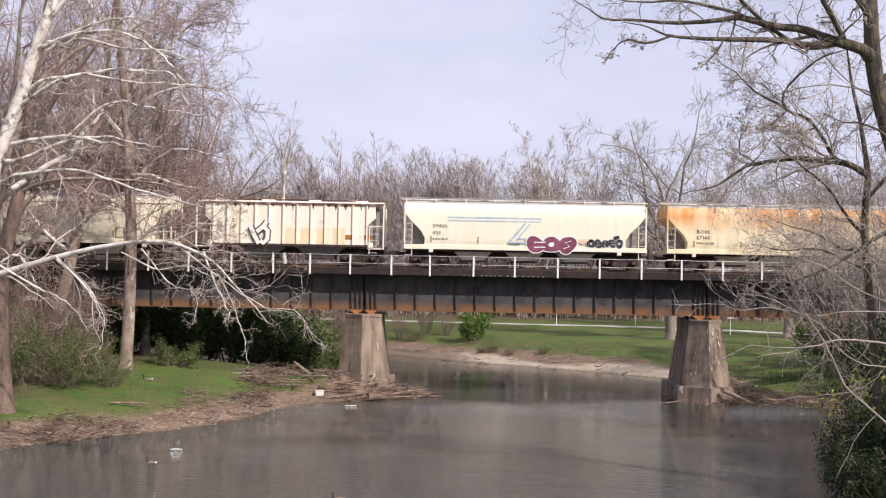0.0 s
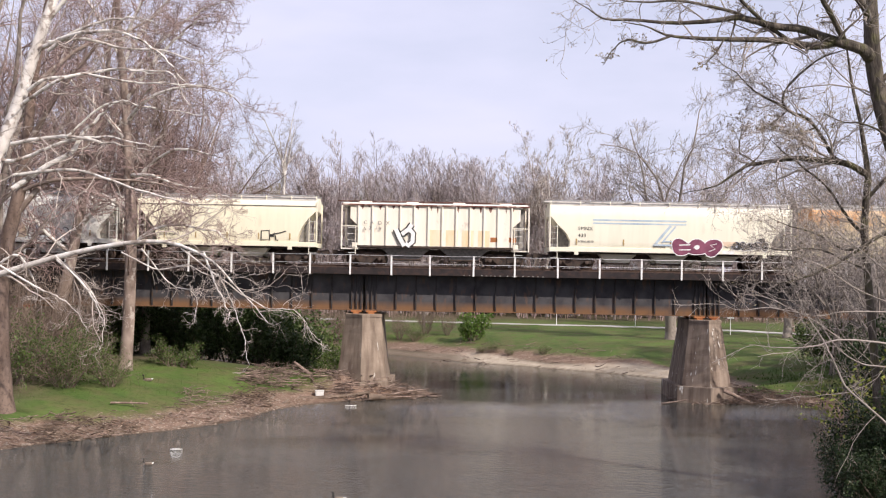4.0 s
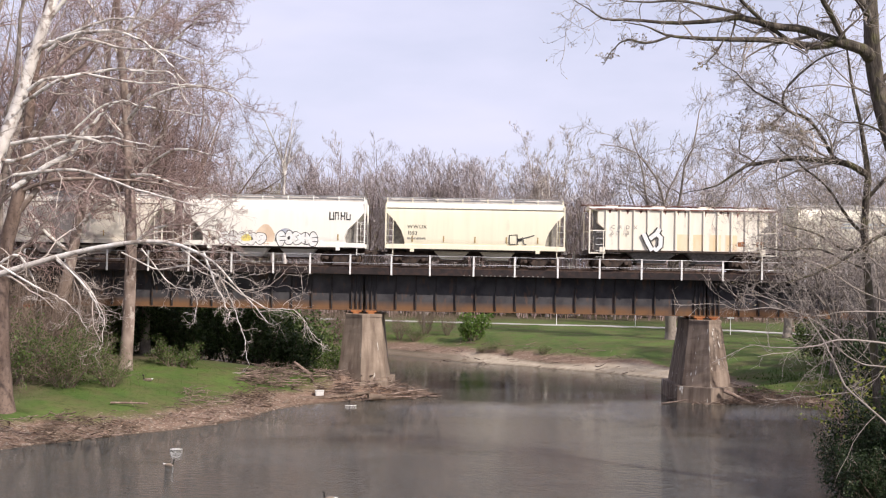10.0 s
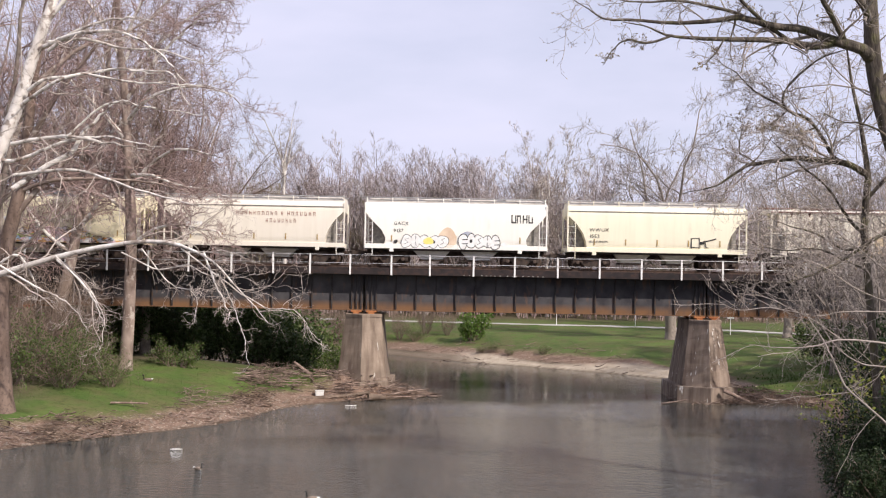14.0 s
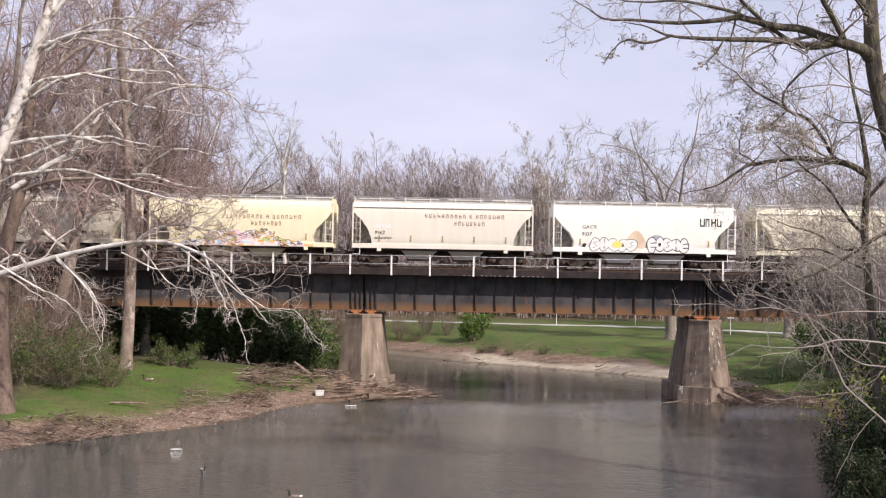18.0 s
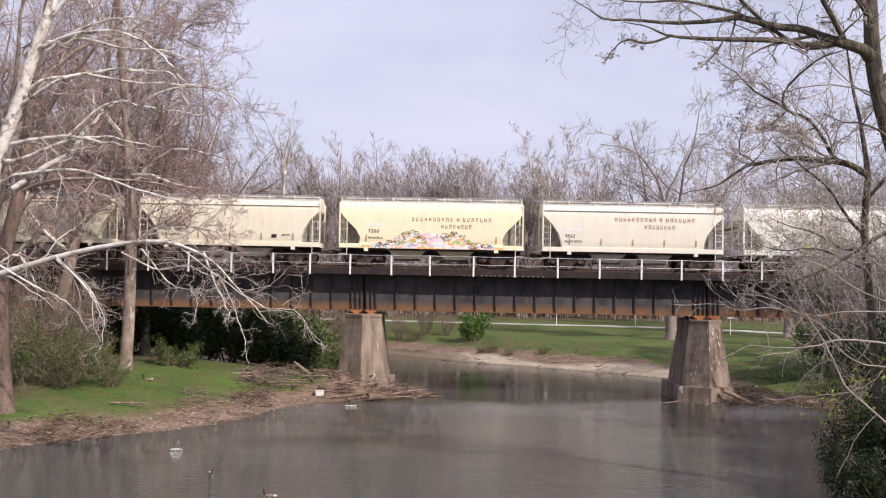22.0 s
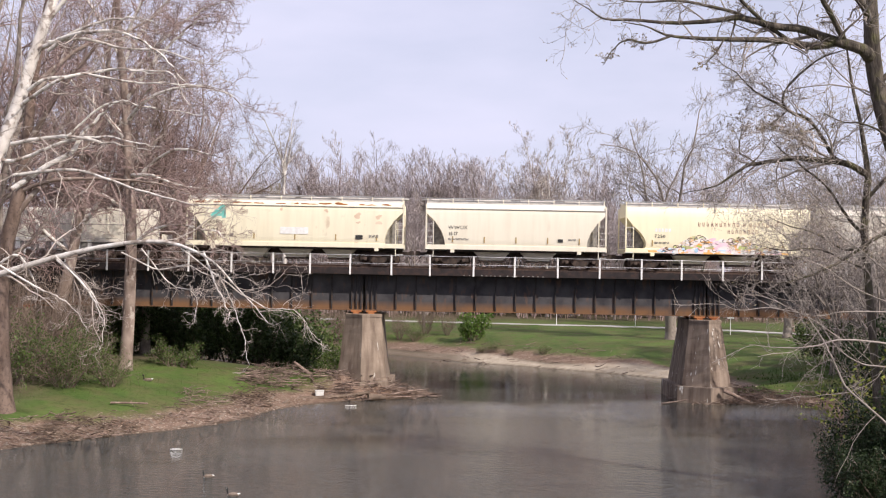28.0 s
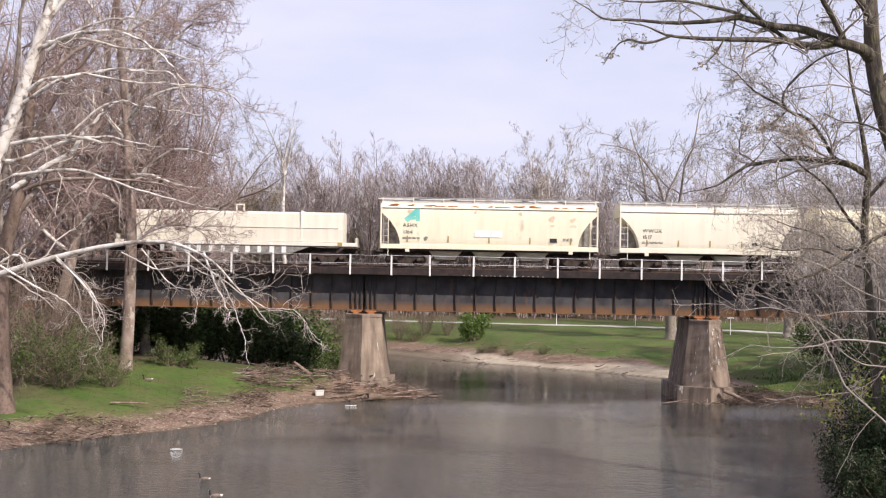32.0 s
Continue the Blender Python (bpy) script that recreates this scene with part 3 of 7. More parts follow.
# ---- ground and river ----
RIVER = [(-31, -60), (-27, 20), (-23, 38), (-18.9, 49.8), (-15.6, 53.6), (-10.9, 58.7), (-9.4, 65.5), (-6.5, 69.8), (-2.6, 71.6), (0.2, 74.4),
         (-1.6, 77.0), (-4.6, 80.0), (-9, 84), (-16, 92), (-30, 100), (-60, 108), (-160, 125), (-160, 152), (-60, 137), (-25, 119), (-10, 112.6), (-4.8, 109.3),
         (1.0, 102.5), (10.3, 95.7), (17.4, 89.1), (21.6, 82.5), (18.8, 79), (15.3, 76.2), (14.9, 73.2), (16.6, 71.7), (19.4, 72.6), (23.6, 73.6), (23.0, 68), (20.9, 61.3), (17.8, 52), (14.2, 42), (12, 30), (11.5, 10), (12, -60)]


def chaikin(pts, times):
    p = np.asarray(pts, float)
    for _ in range(times):
        q = np.roll(p, -1, 0)
        p = np.stack([0.75 * p + 0.25 * q, 0.25 * p + 0.75 * q], 1).reshape(-1, 2)
    return p


BANK = chaikin(RIVER, 2)


def shore_distance(x, y):
    """Metres from the waterline: positive on land, negative in the river."""
    x, y = np.asarray(x, float), np.asarray(y, float)
    best = np.full(x.shape, 1e9)
    inside = np.zeros(x.shape, bool)
    for a, b in zip(BANK, np.roll(BANK, -1, 0)):
        d = b - a
        u = np.clip(((x - a[0]) * d[0] + (y - a[1]) * d[1]) / (d @ d + 1e-12), 0, 1)
        best = np.minimum(best, np.hypot(x - a[0] - u * d[0], y - a[1] - u * d[1]))
        cross = (a[1] > y) != (b[1] > y)
        inside ^= cross & (x < a[0] + (y - a[1]) * d[0] / (d[1] if abs(d[1]) > 1e-9 else 1e-9))
    return np.where(inside, -best, best)


def lumps(x, y):
    return (np.sin(x * 0.9 + 1.3 * np.sin(y * 0.37)) * np.sin(y * 0.8 + 1.1 * np.sin(x * 0.43)) * 0.5 + 0.3 * np.sin(x * 2.3 + y * 1.7) * np.sin(y * 2.9 - x * 1.1)
            + 0.15 * np.sin(x * 5.1 - y * 3.3) * np.sin(x * 3.7 + y * 5.9))


def ground_height(x, y):
    x, y = np.asarray(x, float), np.asarray(y, float)
    d = shore_distance(x, y)
    z = np.interp(d, [-40, -8, -2, 0, 1.5, 4, 8, 12, 40, 200], [-3.0, -2.2, -0.8, 0, 0.26, 0.90, 1.55, 1.95, 2.3, 3.0])
    z += lumps(x, y) * 0.07 * np.clip(d / 2, 0.15, 1) * np.clip(1 - (np.hypot(x, y - 80) - 150) / 100, 0, 1)
    # bars of silt and debris about the pier feet
    z += np.clip(d, 0, 1) * (0.72 * np.exp(-((x + 6.0) / 4.2) ** 2 - ((y - 72.8) / 1.5) ** 2) + 0.35 * np.exp(-((x - 19.0) / 3.4) ** 2 - ((y - 74.0) / 1.4) ** 2))
    # railway embankments beyond the spans
    out = np.maximum(np.abs(x - 5.9) - 55.5, 0)
    crest = np.clip(7.72 - 0.62 * np.maximum(np.abs(y - 75.6) - 2.7, 0), 0, 9)
    z = np.where((out > 0) & (d > 0), np.maximum(z, np.minimum(crest, out * 1.2 + z)), z)
    return z


def ground_at(x, y):
    return float(ground_height(np.array([x]), np.array([y]))[0])


def build_ground():
    xs = np.concatenate([[-3000, -1200, -600, -350, -220], np.arange(-160, -62, 4.0), np.arange(-60, 45, 0.5), np.arange(46, 160, 4.0), [220, 350, 600, 1200, 3000]])
    ys = np.concatenate([[-600, -250, -100, -60], np.arange(-40, 36, 4.0), np.arange(38, 135, 0.5), np.arange(136, 220, 4.0), [260, 350, 600, 1200, 2400, 4000]])
    X, Y = np.meshgrid(xs, ys)
    Z = ground_height(X, Y)
    W, H = len(xs), len(ys)
    i = (np.arange(H - 1)[:, None] * W + np.arange(W - 1)[None, :]).ravel()
    me = array_mesh("ground", np.stack([X, Y, Z], -1).reshape(-1, 3), np.stack([i, i + 1, i + W + 1, i + W], -1), "ground")
    d = shore_distance(X, Y).ravel()
    x, y = X.ravel(), Y.ravel()
    a = me.attributes.new("shore", "FLOAT", "POINT")
    far = np.clip((y - 82) / 6, 0, 1) * np.clip((x + 15) / 8, 0, 1)
    a.data.foreach_set("value", np.where(d > 0, d - far * 1.8 + np.clip(d - 0.6, 0, 3) * np.clip((x - 17) / 2, 0, 1) * np.clip((y - 70) / 2, 0, 1), d).astype(np.float32))
    # the pale beach along the far shore
    beach = np.clip((2.6 + 0.8 * np.sin(x * 0.5) - d) / 0.6, 0, 1) * np.clip((d - 0.15) / 0.3, 0, 1) * far
    s = me.attributes.new("sand", "FLOAT", "POINT")
    s.data.foreach_set("value", (beach * np.clip((x - 0) / 4, 0.25, 1)).astype(np.float32))
    # leaf litter under the woods
    wood = np.clip((y - 138) / 6, 0, 1) + np.clip((y - 74) / 5, 0, 1) * np.clip((-5 - x) / 4, 0, 1) + np.clip((-20.5 - x + 0.12 * (y - 50)) / 3, 0, 1)
    g = me.attributes.new("litter", "FLOAT", "POINT")
    wood = np.maximum(wood, far * 0.20 * np.clip(0.5 + lumps(x * 0.5, y * 0.5), 0, 1))
    g.data.foreach_set("value", np.clip(wood, 0, 0.9).astype(np.float32))
    ob = new("ground", me)
    return tagged(ob, "grassy river banks with bare earth and gravel at the waterline", "ground", kind="structure")


ground = build_ground()

gx = np.concatenate([[-400, -180], np.arange(-64, 40, 4.0), [120, 400]])
gy = np.concatenate([[-120.0], np.arange(-20, 180, 4.0), [240.0]])
GX, GY = np.meshgrid(gx, gy)
gi = (np.arange(len(gy) - 1)[:, None] * len(gx) + np.arange(len(gx) - 1)[None, :]).ravel()
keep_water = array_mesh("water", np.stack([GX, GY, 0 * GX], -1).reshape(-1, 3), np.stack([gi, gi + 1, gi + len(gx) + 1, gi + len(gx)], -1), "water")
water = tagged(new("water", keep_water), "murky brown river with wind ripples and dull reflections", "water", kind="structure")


def build_path():
    """The concrete footpath across the far lawn."""
    g = Geo()
    line = [(-30, 139), (-5, 134.5), (8, 131), (20, 128), (32, 121), (42, 113), (60, 106), (90, 103)]
    p, _ = smooth_path([(x, y, 0) for x, y in line], [1] * len(line), 60)
    p = p[0]
    t = unit(np.gradient(p, axis=0))
    nrm = np.stack([-t[:, 1], t[:, 0]], -1)
    l, r = p[:, :2] + nrm * 0.75, p[:, :2] - nrm * 0.75
    zl, zr = ground_height(l[:, 0], l[:, 1]) + 0.07, ground_height(r[:, 0], r[:, 1]) + 0.07
    rings = [[(l[i, 0], l[i, 1], zl[i]), (r[i, 0], r[i, 1], zr[i]), (r[i, 0], r[i, 1], zr[i] - 0.3), (l[i, 0], l[i, 1], zl[i] - 0.3)] for i in range(len(p))]
    g.loft(rings)
    return tagged(part("pavement", g, "concrete_path"), "pale concrete footpath winding across the lawn", "footpath", kind="structure")


build_path()

# ---- railway bridge ----
TRACK_Y, RAIL_Z = 75.6, 8.29
SPANS = [(-48.9, -27.0), (-27.0, -5.0), (-5.0, 16.95), (16.95, 38.9), (38.9, 60.8)]
NEAR_Y, FAR_Y = 74.0, 77.2        # outer faces of the two girders
GIRDER_TOP, GIRDER_FOOT = 7.70, 5.42


def build_span(x0, x1):
    bridge = thing("plate_girder_span", "riveted black steel plate girder span, rusted orange along its foot", "bridge span", "spans of the railway bridge")
    a, b = x0 + 0.06, x1 - 0.06
    for face, s in ((NEAR_Y, 1), (FAR_Y, -1)):
        web = Geo().box(a, b, min(face, face + s * 0.03), max(face, face + s * 0.03), GIRDER_FOOT + 0.04, GIRDER_TOP - 0.04)
        web_ob = part("girder_web", web, "girder", bridge)
        y0, y1 = sorted((face - s * 0.13, face + s * 0.16))
        part("bottom_flange", Geo().box(a, b, y0, y1, GIRDER_FOOT - 0.03, GIRDER_FOOT + 0.04, 0.01), "girder", bridge, "flange rusted orange")
        part("top_flange", Geo().box(a, b, y0, y1, GIRDER_TOP - 0.04, GIRDER_TOP + 0.02, 0.01), "girder_dark", bridge)
        ang = Geo().box(a, b, *sorted((face - s * 0.012, face - s * 0.004)), GIRDER_FOOT + 0.04, GIRDER_FOOT + 0.19)
        part("flange_angle", ang, "girder", bridge)
        n = 17
        y0, y1 = sorted((face - s * 0.14, face - s * 0.003))
        stiff = Geo().box(-0.035, 0.035, y0, y1, GIRDER_FOOT + 0.05, GIRDER_TOP - 0.05).mesh("stiffener")
        stiff.materials.append(M["girder_dark"])
        spots = [a + 0.12, a + 0.42, a + 0.72] + [a + 0.72 + (b - a - 1.44) * k / (n - 1) for k in range(1, n - 1)] + [b - 0.72, b - 0.42, b - 0.12]
        for x in spots:
            part("stiffener", stiff, None, bridge, at=Matrix.Translation((x, 0, 0)))
        riv = Geo()
        k = 0.0
        while a + 0.2 + k < b - 0.1 and s == 1:
            for z in (GIRDER_FOOT + 0.08, GIRDER_FOOT + 0.15):
                x = a + 0.2 + k
                riv.add([(x - 0.018, face - 0.012, z), (x, face - 0.012, z + 0.018), (x + 0.018, face - 0.012, z), (x, face - 0.012, z - 0.018), (x, face - 0.028, z)],
                        [(0, 1, 4), (1, 2, 4), (2, 3, 4), (3, 0, 4)])
            k += 0.16
        if riv.v:
            tagged(part("rivets", riv, "girder", bridge), kind="stuff")
        for x in (a + 0.42, b - 0.42):
            shoe = Geo().box(x - 0.34, x + 0.34, face - 0.2, face + 0.2, 5.27, GIRDER_FOOT - 0.03, 0.02).box(x - 0.2, x + 0.2, face - 0.26, face + 0.26, 5.19, 5.27)
            part("bearing_shoe", shoe, "rust", bridge, "rusty bearing shoe")
    for k in range(7):
        x = a + 0.4 + (b - a - 0.8) * k / 6
        fr = Geo().tube((x, NEAR_Y + 0.05, 5.6), (x, FAR_Y - 0.05, 7.5), 0.045, n=4).tube((x, NEAR_Y + 0.05, 7.5), (x, FAR_Y - 0.05, 5.6), 0.045, n=4)
        fr.box(x - 0.05, x + 0.05, NEAR_Y + 0.03, FAR_Y - 0.03, 5.5, 5.6)
        part("cross_brace", fr, "girder_dark", bridge)
    return bridge


for x0, x1 in SPANS:
    build_span(x0, x1)

TRACK_W, TRACK_E = -190.0, 150.0
track = thing("railway_track", "rusty rails on dark weathered timber ties", "railway track")
for y in (TRACK_Y - 0.7525, TRACK_Y + 0.7525):
    prof = [(-0.075, 8.12), (0.075, 8.12), (0.075, 8.14), (0.015, 8.16), (0.015, 8.24), (0.037, 8.255), (0.037, 8.285), (0.03, RAIL_Z), (-0.03, RAIL_Z), (-0.037, 8.285), (-0.037, 8.255), (-0.015, 8.24), (-0.015, 8.16), (-0.075, 8.14)]
    part("rail", Geo().loft([[(x, y + q, z) for q, z in prof] for x in (TRACK_W, TRACK_E)]), "rail_steel", track)
tie_mesh = Geo().box(-0.12, 0.12, -1.5, 1.5, -0.40, 0.0, 0.012).mesh("tie")
tie_mesh.materials.append(M["tie"])
x = -24.0
n_tie = 0
while x < 34 and n_tie < 290:
    part("tie", tie_mesh, None, track, at=Matrix.Translation((x, TRACK_Y + 0.03 * math.sin(n_tie * 2.4), 8.118)))
    x += 0.42
    n_tie += 1
far_ties = Geo()
for lo, hi in ((TRACK_W, -24.2), (x + 0.2, TRACK_E)):
    q = lo
    while q < hi:
        far_ties.box(q - 0.12, q + 0.12, TRACK_Y - 1.4, TRACK_Y + 1.4, 7.72, 8.118)
        q += 0.55
tagged(part("ties", far_ties, "tie", track), kind="stuff")

walkway = thing("bridge_walkway", "narrow rusty steel bridge walkway with white posts and wire rails", "walkway")
part("deck_edge", Geo().box(-48.9, 60.8, 72.86, 72.94, 7.70, 8.13, 0.01), "walk_steel", walkway, "rust-brown edge beam")
part("deck_plate", Geo().box(-48.9, 60.8, 72.94, 74.08, 7.93, 7.97), "walk_steel", walkway)
brk = Geo().box(-0.04, 0.04, 72.94, 74.6, 7.74, 7.93).mesh("deck_bracket")
brk.materials.append(M["girder_dark"])
stan = Geo().box(-0.055, 0.055, -0.03, 0.03, -0.02, 1.28, 0.012).mesh("post")
stan.materials.append(M["rail_white"])
POST_X = [-47.4, -44.75, -42.1, -39.5, -36.9, -34.25, -31.6, -29.0, -26.4, -23.8, -21.18, -18.58, -16.04, -13.33, -10.69, -8.37, -5.84, -3.23, -0.80, 1.95, 4.55, 7.27, 9.91, 12.55, 15.08, 17.69, 20.15, 22.90, 25.5, 28.1, 30.7, 33.3, 35.9, 38.5, 41.2, 43.8, 46.4, 49.0, 51.6, 54.2, 56.8, 59.4]
for k, x in enumerate(POST_X):
    part("post", stan, None, walkway, at=pose(x, 72.82, 7.69, 0, 0.5 * math.sin(k * 1.7), 0))
    part("deck_bracket", brk, None, walkway, at=Matrix.Translation((x, 0, 0)))
for z in (8.93, 8.42):
    g = Geo()
    for xa, xb in zip(POST_X[:-1], POST_X[1:]):
        xm = (xa + xb) / 2
        g.tube((xa, 72.78, z), (xm, 72.78, z - 0.02), 0.016, n=5).tube((xm, 72.78, z - 0.02), (xb, 72.78, z), 0.016, n=5)
    part("wire_rail", g, "wire", walkway)
pale = Geo()
rng0 = random.Random(4)
for k in range(16):
    x = 1.4 + k * 0.33 + rng0.uniform(-0.1, 0.1)
    pale.box(x - 0.05, x + 0.05, 72.853, 72.857, 7.72, 7.76 + rng0.uniform(0, 0.02))
part("edge_marks", pale, "letter_grey", walkway)


def build_pier(x, w_top, w_foot, z_top, z_foot, footing, seed, skin="pier"):
    """Battered concrete pier with a pointed cutwater at both ends."""
    ob = thing("bridge_pier", "weathered tan concrete bridge pier with pointed cutwater and rain streaks", "bridge pier", "piers of the railway bridge")
    rng = random.Random(seed)

    def plan(w, grow):
        y0, y1, nose = TRACK_Y - 1.75 - grow, TRACK_Y + 1.75 + grow, 1.0
        return [(x - w, y0), (x, y0 - nose), (x + w, y0), (x + w, y1), (x, y1 + nose), (x - w, y1)]

    rings = []
    for k in range(9):
        u = k / 8
        w, gr = w_foot + (w_top - w_foot) * u, 0.55 * (1 - u)
        z = z_foot + (z_top - 0.22 - z_foot) * u
        rings.append([(px + rng.uniform(-0.02, 0.02), py + rng.uniform(-0.02, 0.02), z) for px, py in plan(w, gr)])
    part("shaft", Geo().loft(rings), skin, ob)
    cap = [[(*p, z_top - 0.22) for p in plan(w_top + 0.02, 0.02)], [(*p, z_top - 0.04) for p in plan(w_top + 0.03, 0.03)], [(*p, z_top) for p in plan(w_top - 0.03, -0.03)]]
    part("cap", Geo().loft(cap), skin, ob)
    if footing:
        ft = [[(*p, -1.5) for p in plan(w_foot + 0.36, 0.95)], [(*p, footing - 0.03) for p in plan(w_foot + 0.34, 0.9)], [(*p, footing) for p in plan(w_foot + 0.30, 0.85)]]
        part("footing", Geo().loft(ft), skin, ob)
    return ob


build_pier(-5.0, 1.15, 1.58, 5.19, 0.92, 0.98, 1)
build_pier(16.85, 1.03, 1.56, 5.19, 0.92, 1.02, 2, "pier_stained")
build_pier(-27.0, 1.2, 1.6, 5.19, 1.4, 0, 3)
build_pier(38.9, 1.2, 1.6, 5.19, 1.4, 0, 4)
for xa, s in ((-49.0, -1), (60.9, 1)):
    ab = thing("bridge_abutment", "plain concrete abutment at the bridge end", "abutment")
    xo = sorted((xa - s * 0.5, xa + s * 2.5))
    part("seat", Geo().box(xo[0], xo[1], 72.0, 79.2, 0.5, 5.19, 0.04), "pier", ab)
    xo = sorted((xa + s * 0.4, xa + s * 2.5))
    part("backwall", Geo().box(xo[0], xo[1], 72.0, 79.2, 5.2, 7.7, 0.04), "pier", ab)


# ---- the train ----
def text_mesh(words, size, material):
    cu = bpy.data.curves.new("lettering", "FONT")
    cu.body, cu.size, cu.extrude = words, size, 0.002
    cu.resolution_u = 2
    tmp = new("lettering_source", cu)
    me = bpy.data.meshes.new_from_object(tmp.evaluated_get(bpy.context.evaluated_depsgraph_get()))
    bpy.data.objects.remove(tmp)
    me.materials.clear()
    me.materials.append(M[material])
    return me


LETTERS = {}


def lettering(words, x, z, size, car, y=-1.612, material="letter_black", spacing=1.0):
    """Painted characters, each a part, set in a row from x."""
    q = x
    for ch in words:
        key = (ch, size, material)
        if key not in LETTERS:
            me = text_mesh(ch, size * 1.32, material)
            LETTERS[key] = (me, max(v.co.x for v in me.vertices))
        me, wide = LETTERS[key]
        part("letter", me, None, car, at=Matrix.Translation((q, y, z)) @ Euler((math.pi / 2, 0, 0)).to_matrix().to_4x4() @ Matrix.Diagonal((1.05, 1, 1, 1)))
        q += (wide * 1.05 + size * 0.14) * spacing


def word_bars(car, x, z, counts, size, material, y=-1.612, step=0.78, name="letter_bar", seed=1):
    """A company name as a row of plain upright bars, one for each character."""
    rng = random.Random(seed)
    q = x
    for c in counts:
        for _ in range(c):
            g = Geo()
            w = size * rng.uniform(0.44, 0.60)
            g.box(q, q + w * 0.22, y - 0.004, y, z, z + size)
            g.box(q + w * 0.78, q + w, y - 0.004, y, z, z + size * rng.choice((1, 1, 0.75)))
            mid = rng.choice((0.0, 0.42, 0.82))
            g.box(q + w * 0.22, q + w * 0.78, y - 0.004, y, z + size * mid, z + size * min(1.0, mid + 0.16))
            part(name, g, material, car)
            q += size * step
        q += size * 0.5


def blob(g, cx, cz, rx, rz, y, n=14, seed=0, rough=0.12):
    rng = random.Random(seed)
    ph = [rng.uniform(0, 6.28) for _ in range(3)]
    pts = []
    for i in range(n):
        a = 2 * math.pi * i / n
        k = 1 + rough * (math.sin(2 * a + ph[0]) + 0.7 * math.sin(3 * a + ph[1]))
        pts.append((cx + rx * k * math.cos(a), cz + rz * k * math.sin(a)))
    g.loft([[(x, y, z) for x, z in pts], [(x, y - 0.003, z) for x, z in pts]])


def ribbon(g, pts, w, y):
    """A sprayed stroke along (x, z) points."""
    p = [Vector((x, z)) for x, z in pts]
    left, right = [], []
    for i, q in enumerate(p):
        d = (p[min(i + 1, len(p) - 1)] - p[max(i - 1, 0)]).normalized()
        nn = Vector((-d.y, d.x)) * w / 2
        left.append(q + nn)
        right.append(q - nn)
    ring = lambda yy: [(v.x, yy, v.y) for v in left] + [(v.x, yy, v.y) for v in reversed(right)]
    k = len(g.v)
    n = len(p)
    for yy in (y, y - 0.003):
        g.v.extend(ring(yy))
    for i in range(n - 1):
        g.f.append((k + 2 * n + i, k + 2 * n + i + 1, k + 4 * n - 2 - i, k + 4 * n - 1 - i))


def bubble_letters(car, x, z, n, w, h, fill, line, seed, y=-1.606, thick=0.06):
    """Sprayed bubble letters: rounded bodies with a dark outline and inner strokes."""
    rng = random.Random(seed)
    for k in range(n):
        edge, body, marks = Geo(), Geo(), Geo()
        cx, cz = x + (k + 0.5) * w, z + h / 2 + rng.uniform(-0.05, 0.05) * h
        rx, rz = w * 0.58, h * rng.uniform(0.46, 0.54)
        lift = 0.0015 * (k % 2)
        blob(edge, cx, cz, rx + thick, rz + thick, y - lift, 18, seed * 10 + k, 0.10)
        blob(body, cx, cz, rx, rz, y - 0.004 - lift, 18, seed * 10 + k, 0.10)
        kind = (seed + k * 3) % 4
        yy = y - 0.010
        if kind == 0:
            blob(marks, cx, cz, w * 0.17, h * 0.16, yy, 8, k)
        elif kind == 1:
            ribbon(marks, [(cx - w * 0.1, cz + h * 0.14), (cx + w * 0.62, cz + h * 0.17)], thick * 1.1, yy)
            ribbon(marks, [(cx - w * 0.1, cz - h * 0.17), (cx + w * 0.62, cz - h * 0.15)], thick * 1.1, yy)
        elif kind == 2:
            ribbon(marks, [(cx - w * 0.05, cz - h * 0.48), (cx, cz - h * 0.05), (cx + w * 0.12, cz - h * 0.42)], thick * 0.9, yy)
            ribbon(marks, [(cx, cz + h * 0.12), (cx + w * 0.05, cz + h * 0.48)], thick * 0.9, yy)
        else:
            ribbon(marks, [(cx + w * 0.25, cz + h * 0.25), (cx - w * 0.15, cz + h * 0.15), (cx + w * 0.15, cz - h * 0.1), (cx - w * 0.25, cz - h * 0.25)], thick * 0.8, yy)
        gob = part("graffiti_letter", edge, line, car, "sprayed bubble-letter graffiti")
        part("letter_fill", body, fill, gob)
        part("letter_stroke", marks, line, gob)


SIDE_FRAME = [(-1.18, 0.34), (-1.18, 0.60), (-0.98, 0.66), (-0.62, 0.72), (-0.40, 0.84), (0.40, 0.84), (0.62, 0.72), (0.98, 0.66), (1.18, 0.60), (1.18, 0.34), (1.02, 0.34), (0.98, 0.48), (0.70, 0.48), (0.36, 0.16), (-0.36, 0.16), (-0.70, 0.48), (-0.98, 0.48), (-1.02, 0.34)]
WHEEL_R = 0.42
WHEELSETS = []


def shared(geo, name, material, smooth=False):
    me = geo.mesh(name, smooth)
    me.materials.append(M[material])
    return me


wheel_prof = [(-0.80, 0.10), (-0.79, 0.17), (-0.80, 0.35), (-0.82, 0.36), (-0.82, 0.415), (-0.80, 0.42), (-0.70, 0.425), (-0.685, 0.45), (-0.672, 0.45), (-0.668, 0.36), (-0.71, 0.34), (-0.72, 0.18), (-0.69, 0.10)]
ws = Geo().lathe(wheel_prof, n=24).lathe([(-y, r) for y, r in wheel_prof], n=24).lathe([(-1.0, 0.07), (1.0, 0.07)], n=10)
ws.box(-0.30, 0.30, -0.815, -0.80, -0.03, 0.03).box(-0.03, 0.03, -0.815, -0.80, -0.30, 0.30)
MESH_WHEELSET = shared(ws, "wheelset", "wheel_steel")
